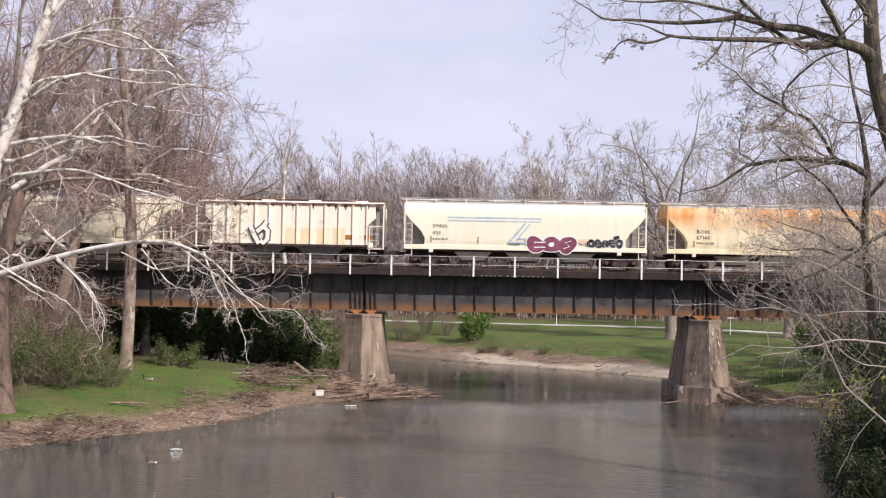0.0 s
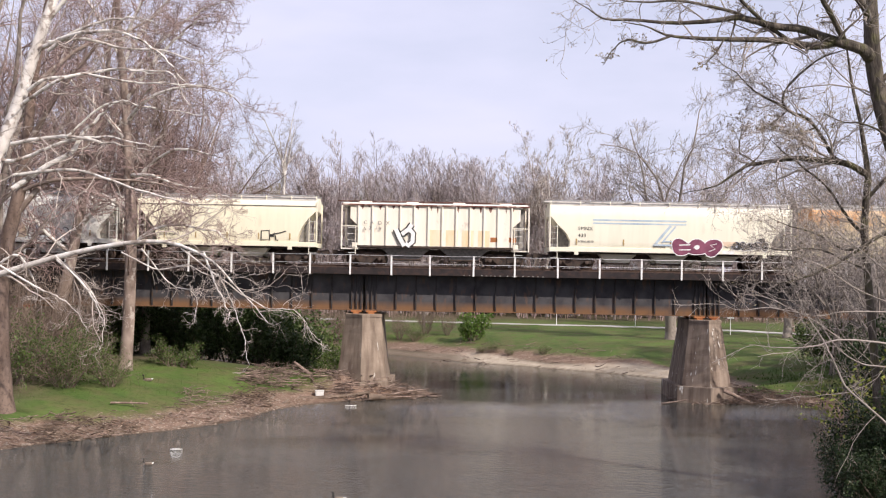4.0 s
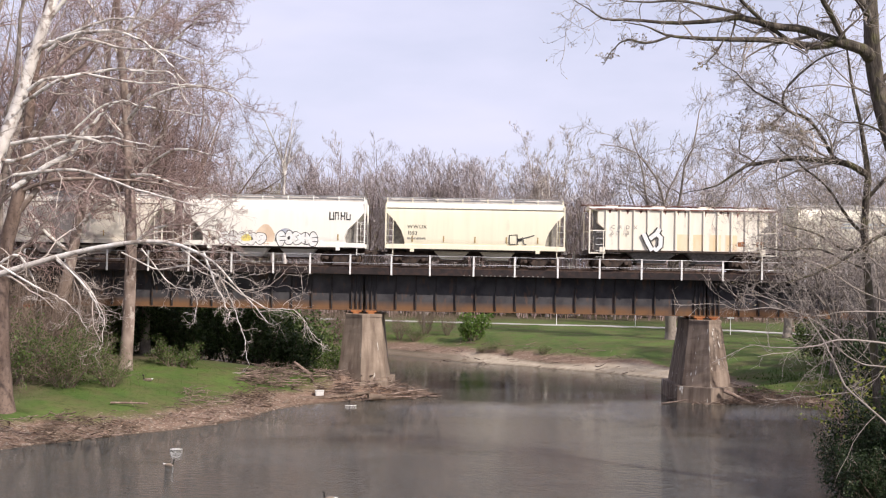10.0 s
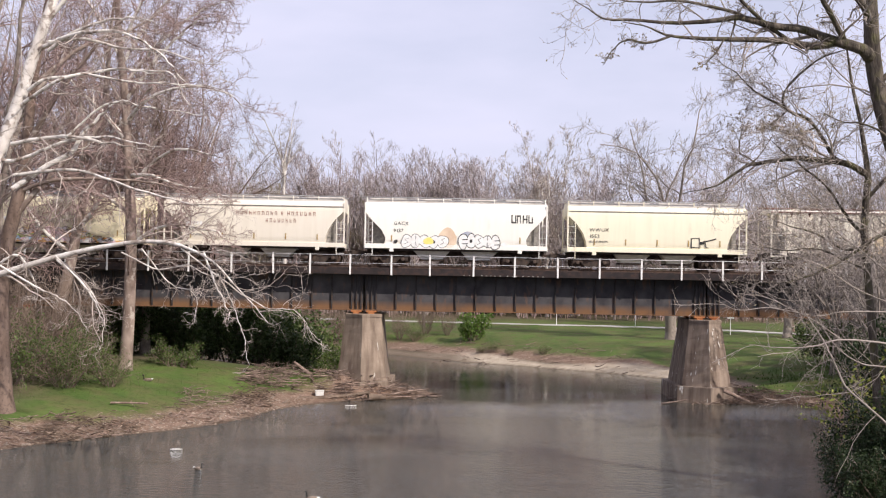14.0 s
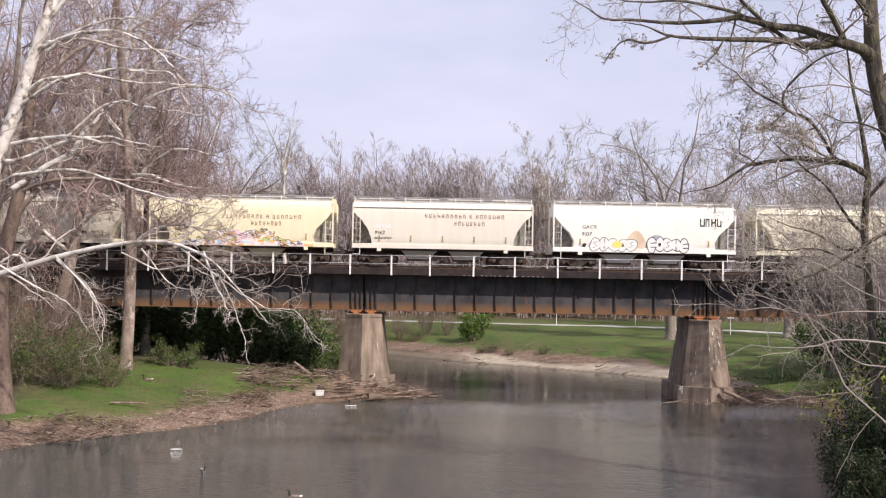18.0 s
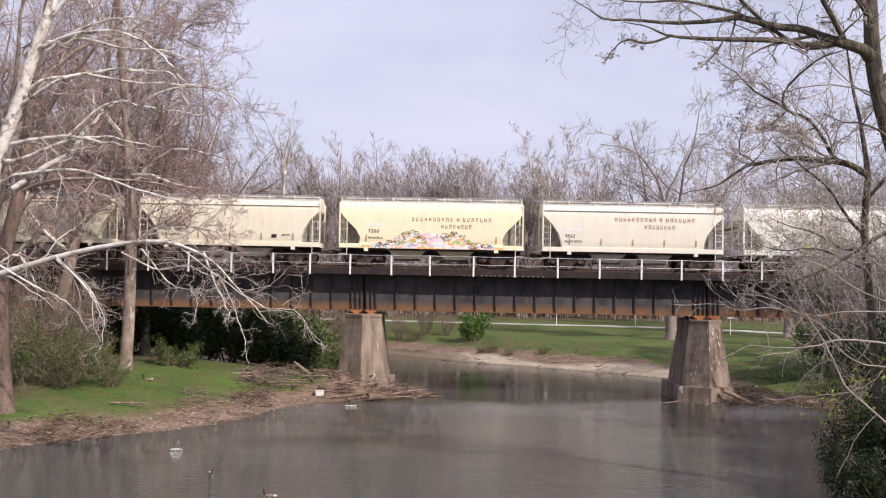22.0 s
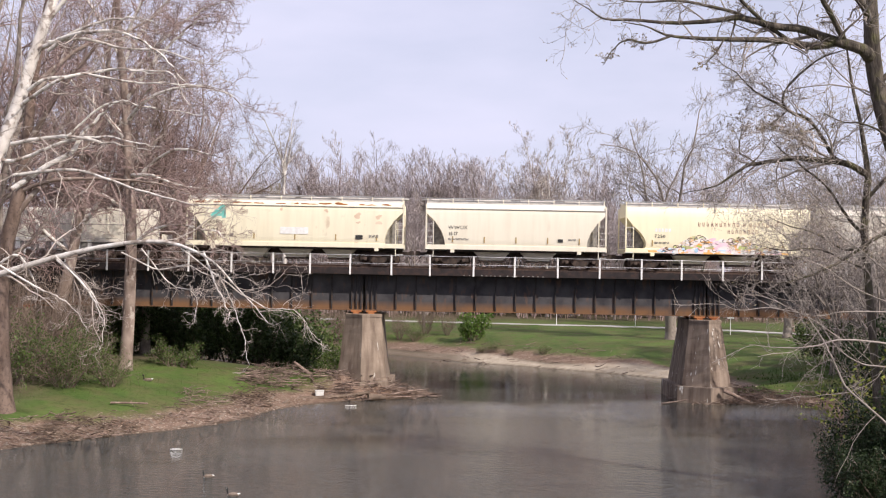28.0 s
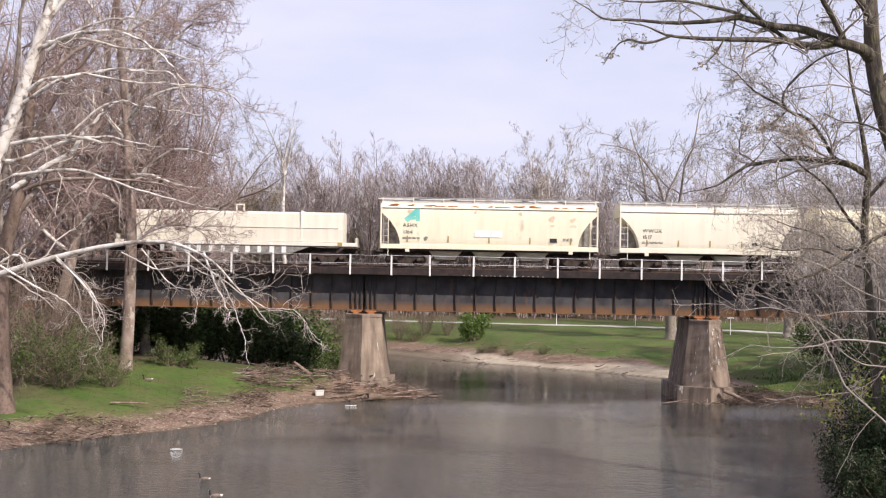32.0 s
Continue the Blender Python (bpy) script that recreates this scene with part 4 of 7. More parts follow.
MESH_FRAME = shared(Geo().prism(SIDE_FRAME, -0.09, 0.09), "side_frame", "truck_steel")
MESH_BEARING = shared(Geo().lathe([(-0.14, 0.06), (-0.13, 0.12), (0.10, 0.12), (0.12, 0.10)], n=12), "bearing_cap", "bearing_rust")
MESH_BOLSTER = shared(Geo().box(-0.22, 0.22, -1.12, 1.12, 0.50, 0.78, 0.03), "bolster", "truck_steel")
sp = Geo()
for q in (-0.16, 0.0, 0.16):
    for k in range(6):
        sp.tube((q, 0, 0.22 + k * 0.05), (q, 0, 0.25 + k * 0.05), 0.065, n=8)
MESH_SPRING = shared(sp, "springs", "truck_steel")


def truck(car, x):
    tk = part("truck", MESH_BOLSTER, None, car, "dark rusty two-axle truck", at=Matrix.Translation((x, 0, 0)))
    for s in (-1, 1):
        part("side_frame", MESH_FRAME, None, tk, at=Matrix.Translation((0, s * 1.0, 0)))
        part("springs", MESH_SPRING, None, tk, at=Matrix.Translation((0, s * 1.0, 0)))
        for q in (-0.865, 0.865):
            if s < 0:
                part("bearing_cap", MESH_BEARING, None, tk, at=Matrix.Translation((q, -1.10, 0.43)))
    for q in (-0.865, 0.865):
        w = part("wheelset", MESH_WHEELSET, None, tk, at=Matrix.Translation((q, 0, WHEEL_R)))
        WHEELSETS.append((w, q))
    return tk


MESH_RUNG = shared(Geo().box(0, 0.5, -0.012, 0.012, -0.012, 0.012), "rung", "rail_white")
cp = Geo().box(-0.62, 0.10, -0.09, 0.09, 0.70, 0.92, 0.02).prism([(0.10, 0.66), (0.34, 0.66), (0.40, 0.72), (0.40, 0.90), (0.34, 0.98), (0.10, 0.98)], -0.14, 0.14)
MESH_COUPLER = shared(cp, "coupler", "truck_steel")


def ladder(car, x, inward, y, z0, z1, paint):
    """An end ladder: a stile and its rungs, between the corner post and the stile."""
    lad = part("ladder", Geo().box(x + inward * 0.5 - 0.022, x + inward * 0.5 + 0.022, y - 0.02, y + 0.02, z0, z1), paint, car)
    z = z0 + 0.1
    while z < z1:
        part("rung", MESH_RUNG, None, lad, at=Matrix.Translation((x if inward > 0 else x - 0.5, y, z)))
        z += 0.40
    return lad


def car_base(name, label, L, x, paint, pockets, pocket_paint, group="freight cars of the train", wheel_in=1.62):
    car = thing(name, label, "freight car", group, at=Matrix.Translation((x, TRACK_Y, RAIL_Z)))
    hl = L / 2
    part("centre_sill", Geo().box(-hl + 0.1, hl - 0.1, -0.28, 0.28, 0.72, 1.08, 0.02), "truck_steel", car)
    for s in (-1, 1):
        part("coupler", MESH_COUPLER, None, car, at=Matrix.Translation((s * (hl + 0.25), 0, 0)) @ (Matrix.Identity(4) if s > 0 else Matrix.Rotation(math.pi, 4, "Z")))
        truck(car, s * (hl - wheel_in))
        part("brake_hose", Geo().tube((s * (hl + 0.15), -0.35, 0.8), (s * (hl + 0.42), -0.35, 0.45), 0.03, n=6), "black_paint", car)
    return car


def hopper_pockets(car, xs, top_half, paint, z_top=1.36, z_low=0.42):
    for c in xs:
        pk = Geo().loft([[(c + sx * top_half * k, sy * q, z) for sx, sy in ((-1, -1), (1, -1), (1, 1), (-1, 1))] for k, q, z in ((1.0, 1.35, z_top), (0.86, 1.2, 1.05), (0.50, 0.85, 0.52))])
        pk.box(c - top_half * 0.5, c + top_half * 0.5, -0.86, 0.86, 0.46, 0.52)
        pob = part("hopper", pk, paint, car)
        part("outlet_gate", Geo().box(c - top_half * 0.56, c + top_half * 0.56, -0.95, 0.95, z_low - 0.08, 0.458, 0.02).tube((c, -1.05, 0.42), (c, 1.05, 0.42), 0.04, n=8), "truck_steel", pob)


def shell(profile, hl, inset, name="body", steps=12):
    """A car body from its cross-section (half-width, z) pairs; inset(z) says how far the ends are drawn in at each height."""
    ring_near = [(-y, z) for y, z in profile]
    ring_far = [(y, z) for y, z in reversed(profile)]
    ring = ring_near + ring_far
    n = len(ring)
    g = Geo()
    us = [-1 + 2 * k / steps for k in range(steps + 1)]
    rows = [[(u * (hl - inset(z)), y, z) for y, z in ring] for u in us]
    g.add([p for r in rows for p in r], [(r * n + i, r * n + i + 1, (r + 1) * n + i + 1, (r + 1) * n + i) for r in range(steps) for i in range(n - 1)])
    h = len(profile)
    for r in (0, steps):
        for i in range(h - 1):
            g.f.append((r * n + i, r * n + i + 1, r * n + n - 2 - i, r * n + n - 1 - i))
    g.f.extend([(r * n + n - 1, r * n, (r + 1) * n, (r + 1) * n + n - 1) for r in range(steps)])
    return g


FLOW = [(1.50, 1.36), (1.55, 1.50), (1.574, 1.80), (1.59, 2.30), (1.60, 2.90), (1.59, 3.40), (1.555, 3.72), (1.47, 3.92), (1.30, 4.07), (1.0, 4.19), (0.55, 4.27), (0.0, 4.30)]
CURVED = ([1.3, 1.55, 1.9, 2.4, 2.9, 3.2, 3.42, 5], [1.20, 1.20, 1.13, 0.92, 0.55, 0.26, 0.0, 0.0])
CUT = ([1.3, 1.50, 1.75, 2.05, 2.35, 2.75, 3.35, 5], [1.18, 1.26, 1.30, 1.24, 0.98, 0.55, 0.0, 0.0])


def flow_hopper(name, label, L, x, paint, pockets=2, cut=False, seam=True, top=4.42):
    """A covered hopper with smooth curved sides, scooped ends, ladders, roof walks and hatches."""
    hl = L / 2
    table = CUT if cut else CURVED
    inset = lambda z: float(np.interp(z, *table)) + 0.06
    car = car_base(name, label, L, x, paint, pockets, paint)
    part("body", shell([(y, z) for y, z in FLOW], hl, inset), paint, car, smooth=True)
    for s in (-1, 1):
        part("side_sill", Geo().box(-hl + 0.02, hl - 0.02, *sorted((s * 1.50, s * 1.605)), 1.10, 1.40, 0.015), paint, car)
        # dark strip added below the sill to stand for its shadow
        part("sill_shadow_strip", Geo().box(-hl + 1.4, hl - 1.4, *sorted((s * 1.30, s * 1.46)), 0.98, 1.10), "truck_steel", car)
        if seam:
            part("roof_seam", Geo().box(-hl + 0.1, hl - 0.1, *sorted((s * 1.55, s * 1.612)), 3.70, 3.735), "letter_grey", car)
        # shear plate within the scooped end, coloured grey to carry the opening's shade
        zz = [1.36, 1.6, 1.9, 2.3, 2.7, 3.1, 3.4]
        prof = [(s * (hl - inset(z) - 0.15), z) for z in zz] + [(s * (hl - 0.5), 3.45), (s * (hl - 0.5), 1.36)]
        part("shear_plate", Geo().prism(prof, -0.72, -0.70), "letter_grey", car, "grey end plate, shade put into its colour")
        part("end_platform", Geo().box(*sorted((s * (hl - 1.25), s * (hl - 0.02))), -1.49, 1.49, 1.10, 1.16), paint, car)
        for sy in (-1, 1):
            part("corner_post", Geo().box(*sorted((s * (hl - 0.09), s * hl)), *sorted((sy * 1.50, sy * 1.60)), 1.401, 4.0 if seam else 4.05, 0.01), paint, car)
            ladder(car, s * (hl - 0.02), -s, sy * 1.60, 0.62, 3.0, paint)
        part("end_beam", Geo().box(*sorted((s * (hl - 0.02), s * (hl + 0.04))), -1.5, 1.5, 1.05, 1.35, 0.01), paint, car)
        part("jacking_pad", Geo().box(s * (hl - 1.75) - 0.13, s * (hl - 1.75) + 0.13, -1.615, -1.45, 0.90, 1.098, 0.02), paint, car)
        walk_ = Geo().box(-hl - 0.28, hl - 0.02, *sorted((s * 0.72, s * 1.18)), top - 0.025, top + 0.012)
        part("roof_walk", walk_, "wire", car, "weathered galvanised roof walk")
        nb = max(8, int(L / 1.62))
        for k in range(nb):
            bx = -hl + 0.12 + (L - 0.24) * k / (nb - 1)
            part("walk_bracket", Geo().box(bx - 0.03, bx + 0.03, *sorted((s * 1.12, s * 1.20)), 4.08, top - 0.027), paint, car)
    over = [(y, z + 0.014) for y, z in FLOW if z > 4.0]
    over = [(-y, z) for y, z in over] + [(y, z) for y, z in reversed(over)][1:]
    roof = [(x, y, z) for x in (-hl + 0.08, hl - 0.08) for y, z in over]
    k = len(over)
    part("roof", Geo().add(roof, [(i, i + 1, k + i + 1, k + i) for i in range(k - 1)]), "roof_grey", car, "dirty grey roof")
    for k in range(pockets * 2):
        hx = -hl + L * (k + 0.5) / (pockets * 2)
        part("hatch", Geo().box(hx - L * 0.10, hx + L * 0.10, -0.32, 0.32, 4.28, 4.40, 0.04), "roof_grey", car)
    reach = L - 5.6
    xs = [(-0.5 + (k + 0.5) / pockets) * reach for k in range(pockets)]
    hopper_pockets(car, xs, min(1.5, reach / pockets * 0.47), paint)
    for k in range(5):
        part("reflector", MESH_REFLECTOR, None, car, at=Matrix.Translation((-hl + 1.75 + (L - 3.5) * k / 4, 0, 0)))
    return car


MESH_REFLECTOR = shared(Geo().box(-0.04, 0.04, -1.594, -1.52, 1.56, 1.95), "reflector", "reflector")


def data_bars(car, x, z, rows, w, y=-1.597, material="letter_grey", h=0.035):
    g = Geo()
    rng = random.Random(int(x * 10) + rows)
    for r in range(rows):
        q = x
        while q < x + w:
            b = rng.uniform(0.08, 0.3)
            g.box(q, min(q + b, x + w), y - 0.004, y, z - r * h * 1.8, z - r * h * 1.8 + h)
            q += b + 0.07
    return tagged(part("data_bars", g, material, car), kind="stuff")


def decal(car, x0, x1, z0, z1, material, name="panel_mark", y=-1.605):
    return part(name, Geo().box(x0, x1, y - 0.004, y, z0, z1), material, car)


PX = 74.0 / 2042.39        # metres on the car sides for one unit of the train's own scale


def build_train():
    at = lambda a, b: (0.5 * (a + b) - 784 - 0.7) * PX
    ln = lambda a, b: (b - a) * PX
    cars = {}
    # head of the visible train, at the east: a cream three-bay hopper with a rusted upper half
    c = flow_hopper("covered_hopper", "cream covered hopper car with heavily rusted orange upper sides", 15.6, (1180 - 784) * PX + 7.8, "paint_rusty", 3, cut=True, seam=False)
    lettering("ROIX", -5.9, 2.42, 0.24, c)
    lettering("57143", -5.9, 2.05, 0.24, c)
    data_bars(c, -5.9, 1.82, 2, 1.2)
    cars["rusty"] = c
    # long cream hopper with a blue stripe mark and plum graffiti
    L = ln(715, 1145)
    c = flow_hopper("covered_hopper", "long cream covered hopper car, faded blue stripes, plum graffiti", L, at(715, 1145), "paint_ivory", 3, cut=True, seam=False)
    lettering("SMNX", -5.95, 2.50, 0.24, c)
    lettering("433", -5.95, 2.06, 0.24, c)
    data_bars(c, -5.95, 1.80, 2, 1.0)
    mk = Geo()
    for z, w in ((3.13, 0.11), (2.92, 0.10)):
        ribbon(mk, [(-5.0, z + 0.04), (1.0, z + 0.04)], w, -1.606)
    ribbon(mk, [(0.0, 2.88), (-0.95, 1.72)], 0.16, -1.606)
    ribbon(mk, [(0.32, 2.84), (-0.55, 1.78)], 0.10, -1.6062)
    ribbon(mk, [(-1.1, 1.62), (0.6, 1.62)], 0.12, -1.6064)
    ribbon(mk, [(-0.5, 1.86), (0.55, 1.86)], 0.08, -1.6066)
    part("stripe_mark", mk, "stripe_blue", c, "faded blue stripe emblem")
    bubble_letters(c, 0.15, 1.00, 3, 1.02, 1.00, "spray_plum", "letter_white", 5, y=-1.612, thick=0.06)
    bubble_letters(c, 4.00, 1.38, 5, 0.45, 0.54, "letter_black", "spray_grey", 8, y=-1.606, thick=0.03)
    bubble_letters(c, 3.15, 1.62, 3, 0.38, 0.30, "spray_tan", "spray_tan", 9, thick=0.02)
    word_bars(c, -1.1, 1.42, (6,), 0.17, "letter_black", seed=4, name="scrawl")
    g = Geo()
    blob(g, 5.85, 2.02, 0.19, 0.17, -1.60, 14, 1)
    part("round_tag", g, "letter_black", c)
    decal(c, 3.3, 4.1, 1.14, 1.34, "letter_white", y=-1.607)
    cars["stripe"] = c
    # old ribbed hopper
    cars["ribbed"] = ribbed_hopper(ln(346, 680), at(346, 680))
    # five short two-bay hoppers
    L = ln(-15, 304)
    c = flow_hopper("covered_hopper", "cream two-bay covered hopper car with small black graffiti", L, at(-15, 304), "paint_cream", 2)
    lettering("WWUX", -4.35, 2.42, 0.24, c)
    lettering("1553", -4.35, 2.02, 0.24, c)
    data_bars(c, -4.35, 1.80, 2, 1.2)
    g = Geo()
    for pts in ([(2.2, 1.45), (2.2, 2.08), (2.7, 2.12), (2.75, 1.5), (2.25, 1.5)], [(2.75, 1.75), (3.05, 1.95), (3.15, 1.5), (3.3, 1.5)], [(3.1, 1.9), (3.5, 2.0), (3.8, 2.1)]):
        ribbon(g, pts, 0.07, -1.607)
    part("graffiti", g, "letter_black", c, "thin black sprayed tag")
    decal(c, 2.72, 3.02, 1.72, 1.88, "letter_black")
    cars["cream"] = c

    L = ln(-374, -50)
    c = flow_hopper("covered_hopper", "white two-bay covered hopper car with white and yellow bubble graffiti", L, at(-374, -50), "paint_white", 2, cut=True, seam=False)
    lettering("GACX", -4.0, 2.62, 0.23, c)
    lettering("9137", -4.0, 2.16, 0.23, c)
    word_bars(c, 3.55, 2.86, (4,), 0.52, "letter_black", step=0.70, seed=2)
    bubble_letters(c, -3.45, 1.20, 5, 0.58, 0.78, "letter_white", "letter_black", 11, thick=0.035)
    bubble_letters(c, 0.20, 1.20, 5, 0.52, 0.84, "letter_white", "letter_black", 17, thick=0.05)
    for cx, cz, rx, rz, mt in ((-1.75, 1.62, 0.30, 0.26, "spray_yellow"), (0.75, 1.85, 0.55, 0.45, "spray_grey"), (-0.55, 1.80, 0.55, 0.75, "spray_tan"), (3.1, 1.45, 0.20, 0.15, "letter_white")):
        g = Geo()
        blob(g, cx, cz, rx, rz, -1.602 if mt != "spray_yellow" else -1.618, 16, 3)
        part("spray_patch", g, mt, c)
    g = Geo()
    blob(g, -3.85, 1.55, 0.13, 0.12, -1.60, 12, 2)
    part("round_tag", g, "letter_black", c)
    cars["white"] = c

    L = ln(-730, -409)
    c = flow_hopper("covered_hopper", "clean bone-coloured two-bay covered hopper car with maroon lettering", L, at(-730, -409), "paint_bone", 2)
    lettering("9562", -4.35, 2.02, 0.22, c)
    data_bars(c, -4.35, 2.42, 1, 1.0, material="letter_white", h=0.22)
    data_bars(c, -4.35, 1.80, 2, 1.1)
    word_bars(c, -1.15, 3.10, (10, 1, 7), 0.25, "letter_maroon", step=1.10, seed=6)
    word_bars(c, 0.75, 2.64, (8,), 0.25, "letter_maroon", step=1.02, seed=7)
    cars["bone"] = c

    L = ln(-1090, -763)
    c = flow_hopper("covered_hopper", "yellowed cream two-bay covered hopper car with bright multicoloured graffiti", L, at(-1090, -763), "paint_yellowed", 2, cut=True, seam=False)
    lettering("7250", -4.05, 2.10, 0.23, c)
    data_bars(c, -4.0, 2.48, 1, 1.0, material="letter_white", h=0.22)
    data_bars(c, -4.05, 1.80, 2, 1.0)
    word_bars(c, -1.25, 2.88, (10, 1, 7), 0.25, "letter_maroon", step=1.10, seed=8)
    word_bars(c, 0.65, 2.44, (8,), 0.25, "letter_maroon", step=1.02, seed=9)
    rng = random.Random(21)
    mural(c, rng, -3.7, 3.9)
    cars["mural"] = c

    L = ln(-1444, -1123)
    c = flow_hopper("covered_hopper", "plain cream two-bay covered hopper car with orange reflector strips", L, at(-1444, -1123), "paint_beige", 2)
    lettering("WWUX", -4.35, 2.42, 0.24, c)
    lettering("1517", -4.35, 2.02, 0.24, c)
    data_bars(c, -4.35, 1.80, 2, 1.3)
    decal(c, 2.70, 3.02, 1.68, 1.88, "letter_black")
    data_bars(c, 3.35, 1.86, 2, 0.6)
    cars["plain"] = c

    L = ln(-1868, -1482)
    c = flow_hopper("covered_hopper", "three-bay cream covered hopper car with rust spots and a teal emblem", L, at(-1868, -1482), "paint_spotted", 3)
    lettering("ASHX", -5.55, 2.50, 0.25, c)
    lettering("1164", -5.55, 2.08, 0.25, c)
    data_bars(c, -5.55, 1.82, 2, 1.1)
    g = Geo()
    ribbon(g, [(-5.35, 2.92), (-4.55, 3.62)], 0.34, -1.606)
    ribbon(g, [(-4.62, 3.66), (-4.58, 2.88)], 0.26, -1.6065)
    ribbon(g, [(-5.0, 3.05), (-4.55, 3.1)], 0.16, -1.607)
    part("emblem", g, "mark_teal", c, "teal slanted emblem")
    g = Geo()
    blob(g, -4.05, 1.80, 0.12, 0.12, -1.60, 12, 2)
    part("round_tag", g, "letter_grey", c)
    decal(c, -0.95, 0.85, 1.92, 2.36, "letter_white")
    decal(c, 3.9, 4.35, 1.66, 1.92, "letter_black")
    data_bars(c, 4.75, 1.90, 3, 0.6)
    rng = random.Random(5)
    for k in range(13):
        g = Geo()
        cx = -6.2 + k * 1.03 + rng.uniform(-0.3, 0.3)
        blob(g, cx, 3.86 + rng.uniform(-0.03, 0.05), rng.uniform(0.2, 0.45), rng.uniform(0.05, 0.085), -1.505, 10, k, 0.3)
        part("rust_patch", g, "rust", c)
    for k, (cx, cz, r) in enumerate([(4.0, 3.15, 0.24), (4.05, 2.72, 0.12), (5.35, 3.1, 0.20), (5.38, 2.72, 0.18), (-5.0, 3.5, 0.22), (2.0, 3.45, 0.14), (-0.9, 3.5, 0.12)]):
        g = Geo()
        blob(g, cx, cz, r, r * 0.7, -1.602, 10, k, 0.3)
        part("rust_spot", g, "spray_tan", c)
    cars["teal"] = c
    cars["coil"] = coil_car(15.6, (-1922 - 784) * PX - 7.35)
    return cars


def mural(car, rng, x0, x1):
    """A crowded many-coloured piece along the foot of the side: pale washes below, two heaps of letters and a pink middle, dark curls."""
    crest = lambda u: 1.42 + 0.80 * max(math.exp(-((u - 0.32) / 0.15) ** 2), math.exp(-((u - 0.66) / 0.15) ** 2), 0.90 * math.exp(-((u - 0.5) / 0.2) ** 2))
    g = Geo()
    n = 34
    rim = [(x0 + (x1 - x0) * k / n, crest(k / n) - 0.08 + rng.uniform(-0.10, 0.06)) for k in range(n + 1)]
    g.loft([[(x, yy, 1.12) for x, z in rim] + [(x, yy, z) for x, z in reversed(rim)] for yy in (-1.606, -1.609)])
    base = part("graffiti", g, "spray_rose", car, "pale pink, olive and blue graffiti mural with dark outlines")
    for k in range(170):
        u = (k * 0.381966) % 1.0
        top = crest(u)
        z = rng.uniform(1.18, top - 0.05)
        if z < 1.45:
            hue = rng.choice(["spray_blue", "spray_rose", "letter_white", "spray_pink", "spray_orange"])
        elif 0.43 < u < 0.57:
            hue = rng.choice(["spray_pink", "spray_pink", "spray_rose"])
        else:
            hue = rng.choice(["spray_olive", "spray_tan", "spray_orange", "spray_green", "spray_rose"])
        g = Geo()
        blob(g, x0 + (x1 - x0) * u, z, rng.uniform(0.10, 0.30), rng.uniform(0.05, 0.14), -1.6095 - 0.0003 * (k % 13), 10, k, 0.3)
        part("graffiti_patch", g, hue, base)
    for k in range(120):
        u = (k * 0.618034 + 0.13) % 1.0
        x, top = x0 + (x1 - x0) * u, crest(u)
        z = top - 0.02 - abs(rng.gauss(0, 0.24))
        if z < 1.16 or (0.43 < u < 0.57 and k % 3):
            continue
        g = Geo()
        r, a0, turn = rng.uniform(0.10, 0.24), rng.uniform(0, 6.28), rng.choice((-1, 1)) * rng.uniform(2.0, 4.0)
        ribbon(g, [(x + r * math.cos(a0 + turn * q / 6), z + r * 0.6 * math.sin(a0 + turn * q / 6)) for q in range(7)], 0.035, -1.6145 - 0.0002 * (k % 7))
        part("graffiti_stroke", g, rng.choice(["letter_black", "spray_umber", "spray_umber", "letter_white"]), base)
    for xa, xb, z in ((x0 - 0.75, x0 + 0.6, 1.22), (x1 - 0.7, x1 + 0.75, 1.20), (-0.9, 1.0, 1.16)):
        g = Geo()
        ribbon(g, [(xa + (xb - xa) * q / 5, z + rng.uniform(-0.02, 0.02)) for q in range(6)], 0.12, -1.6092)
        part("graffiti_smear", g, "spray_orange", base)


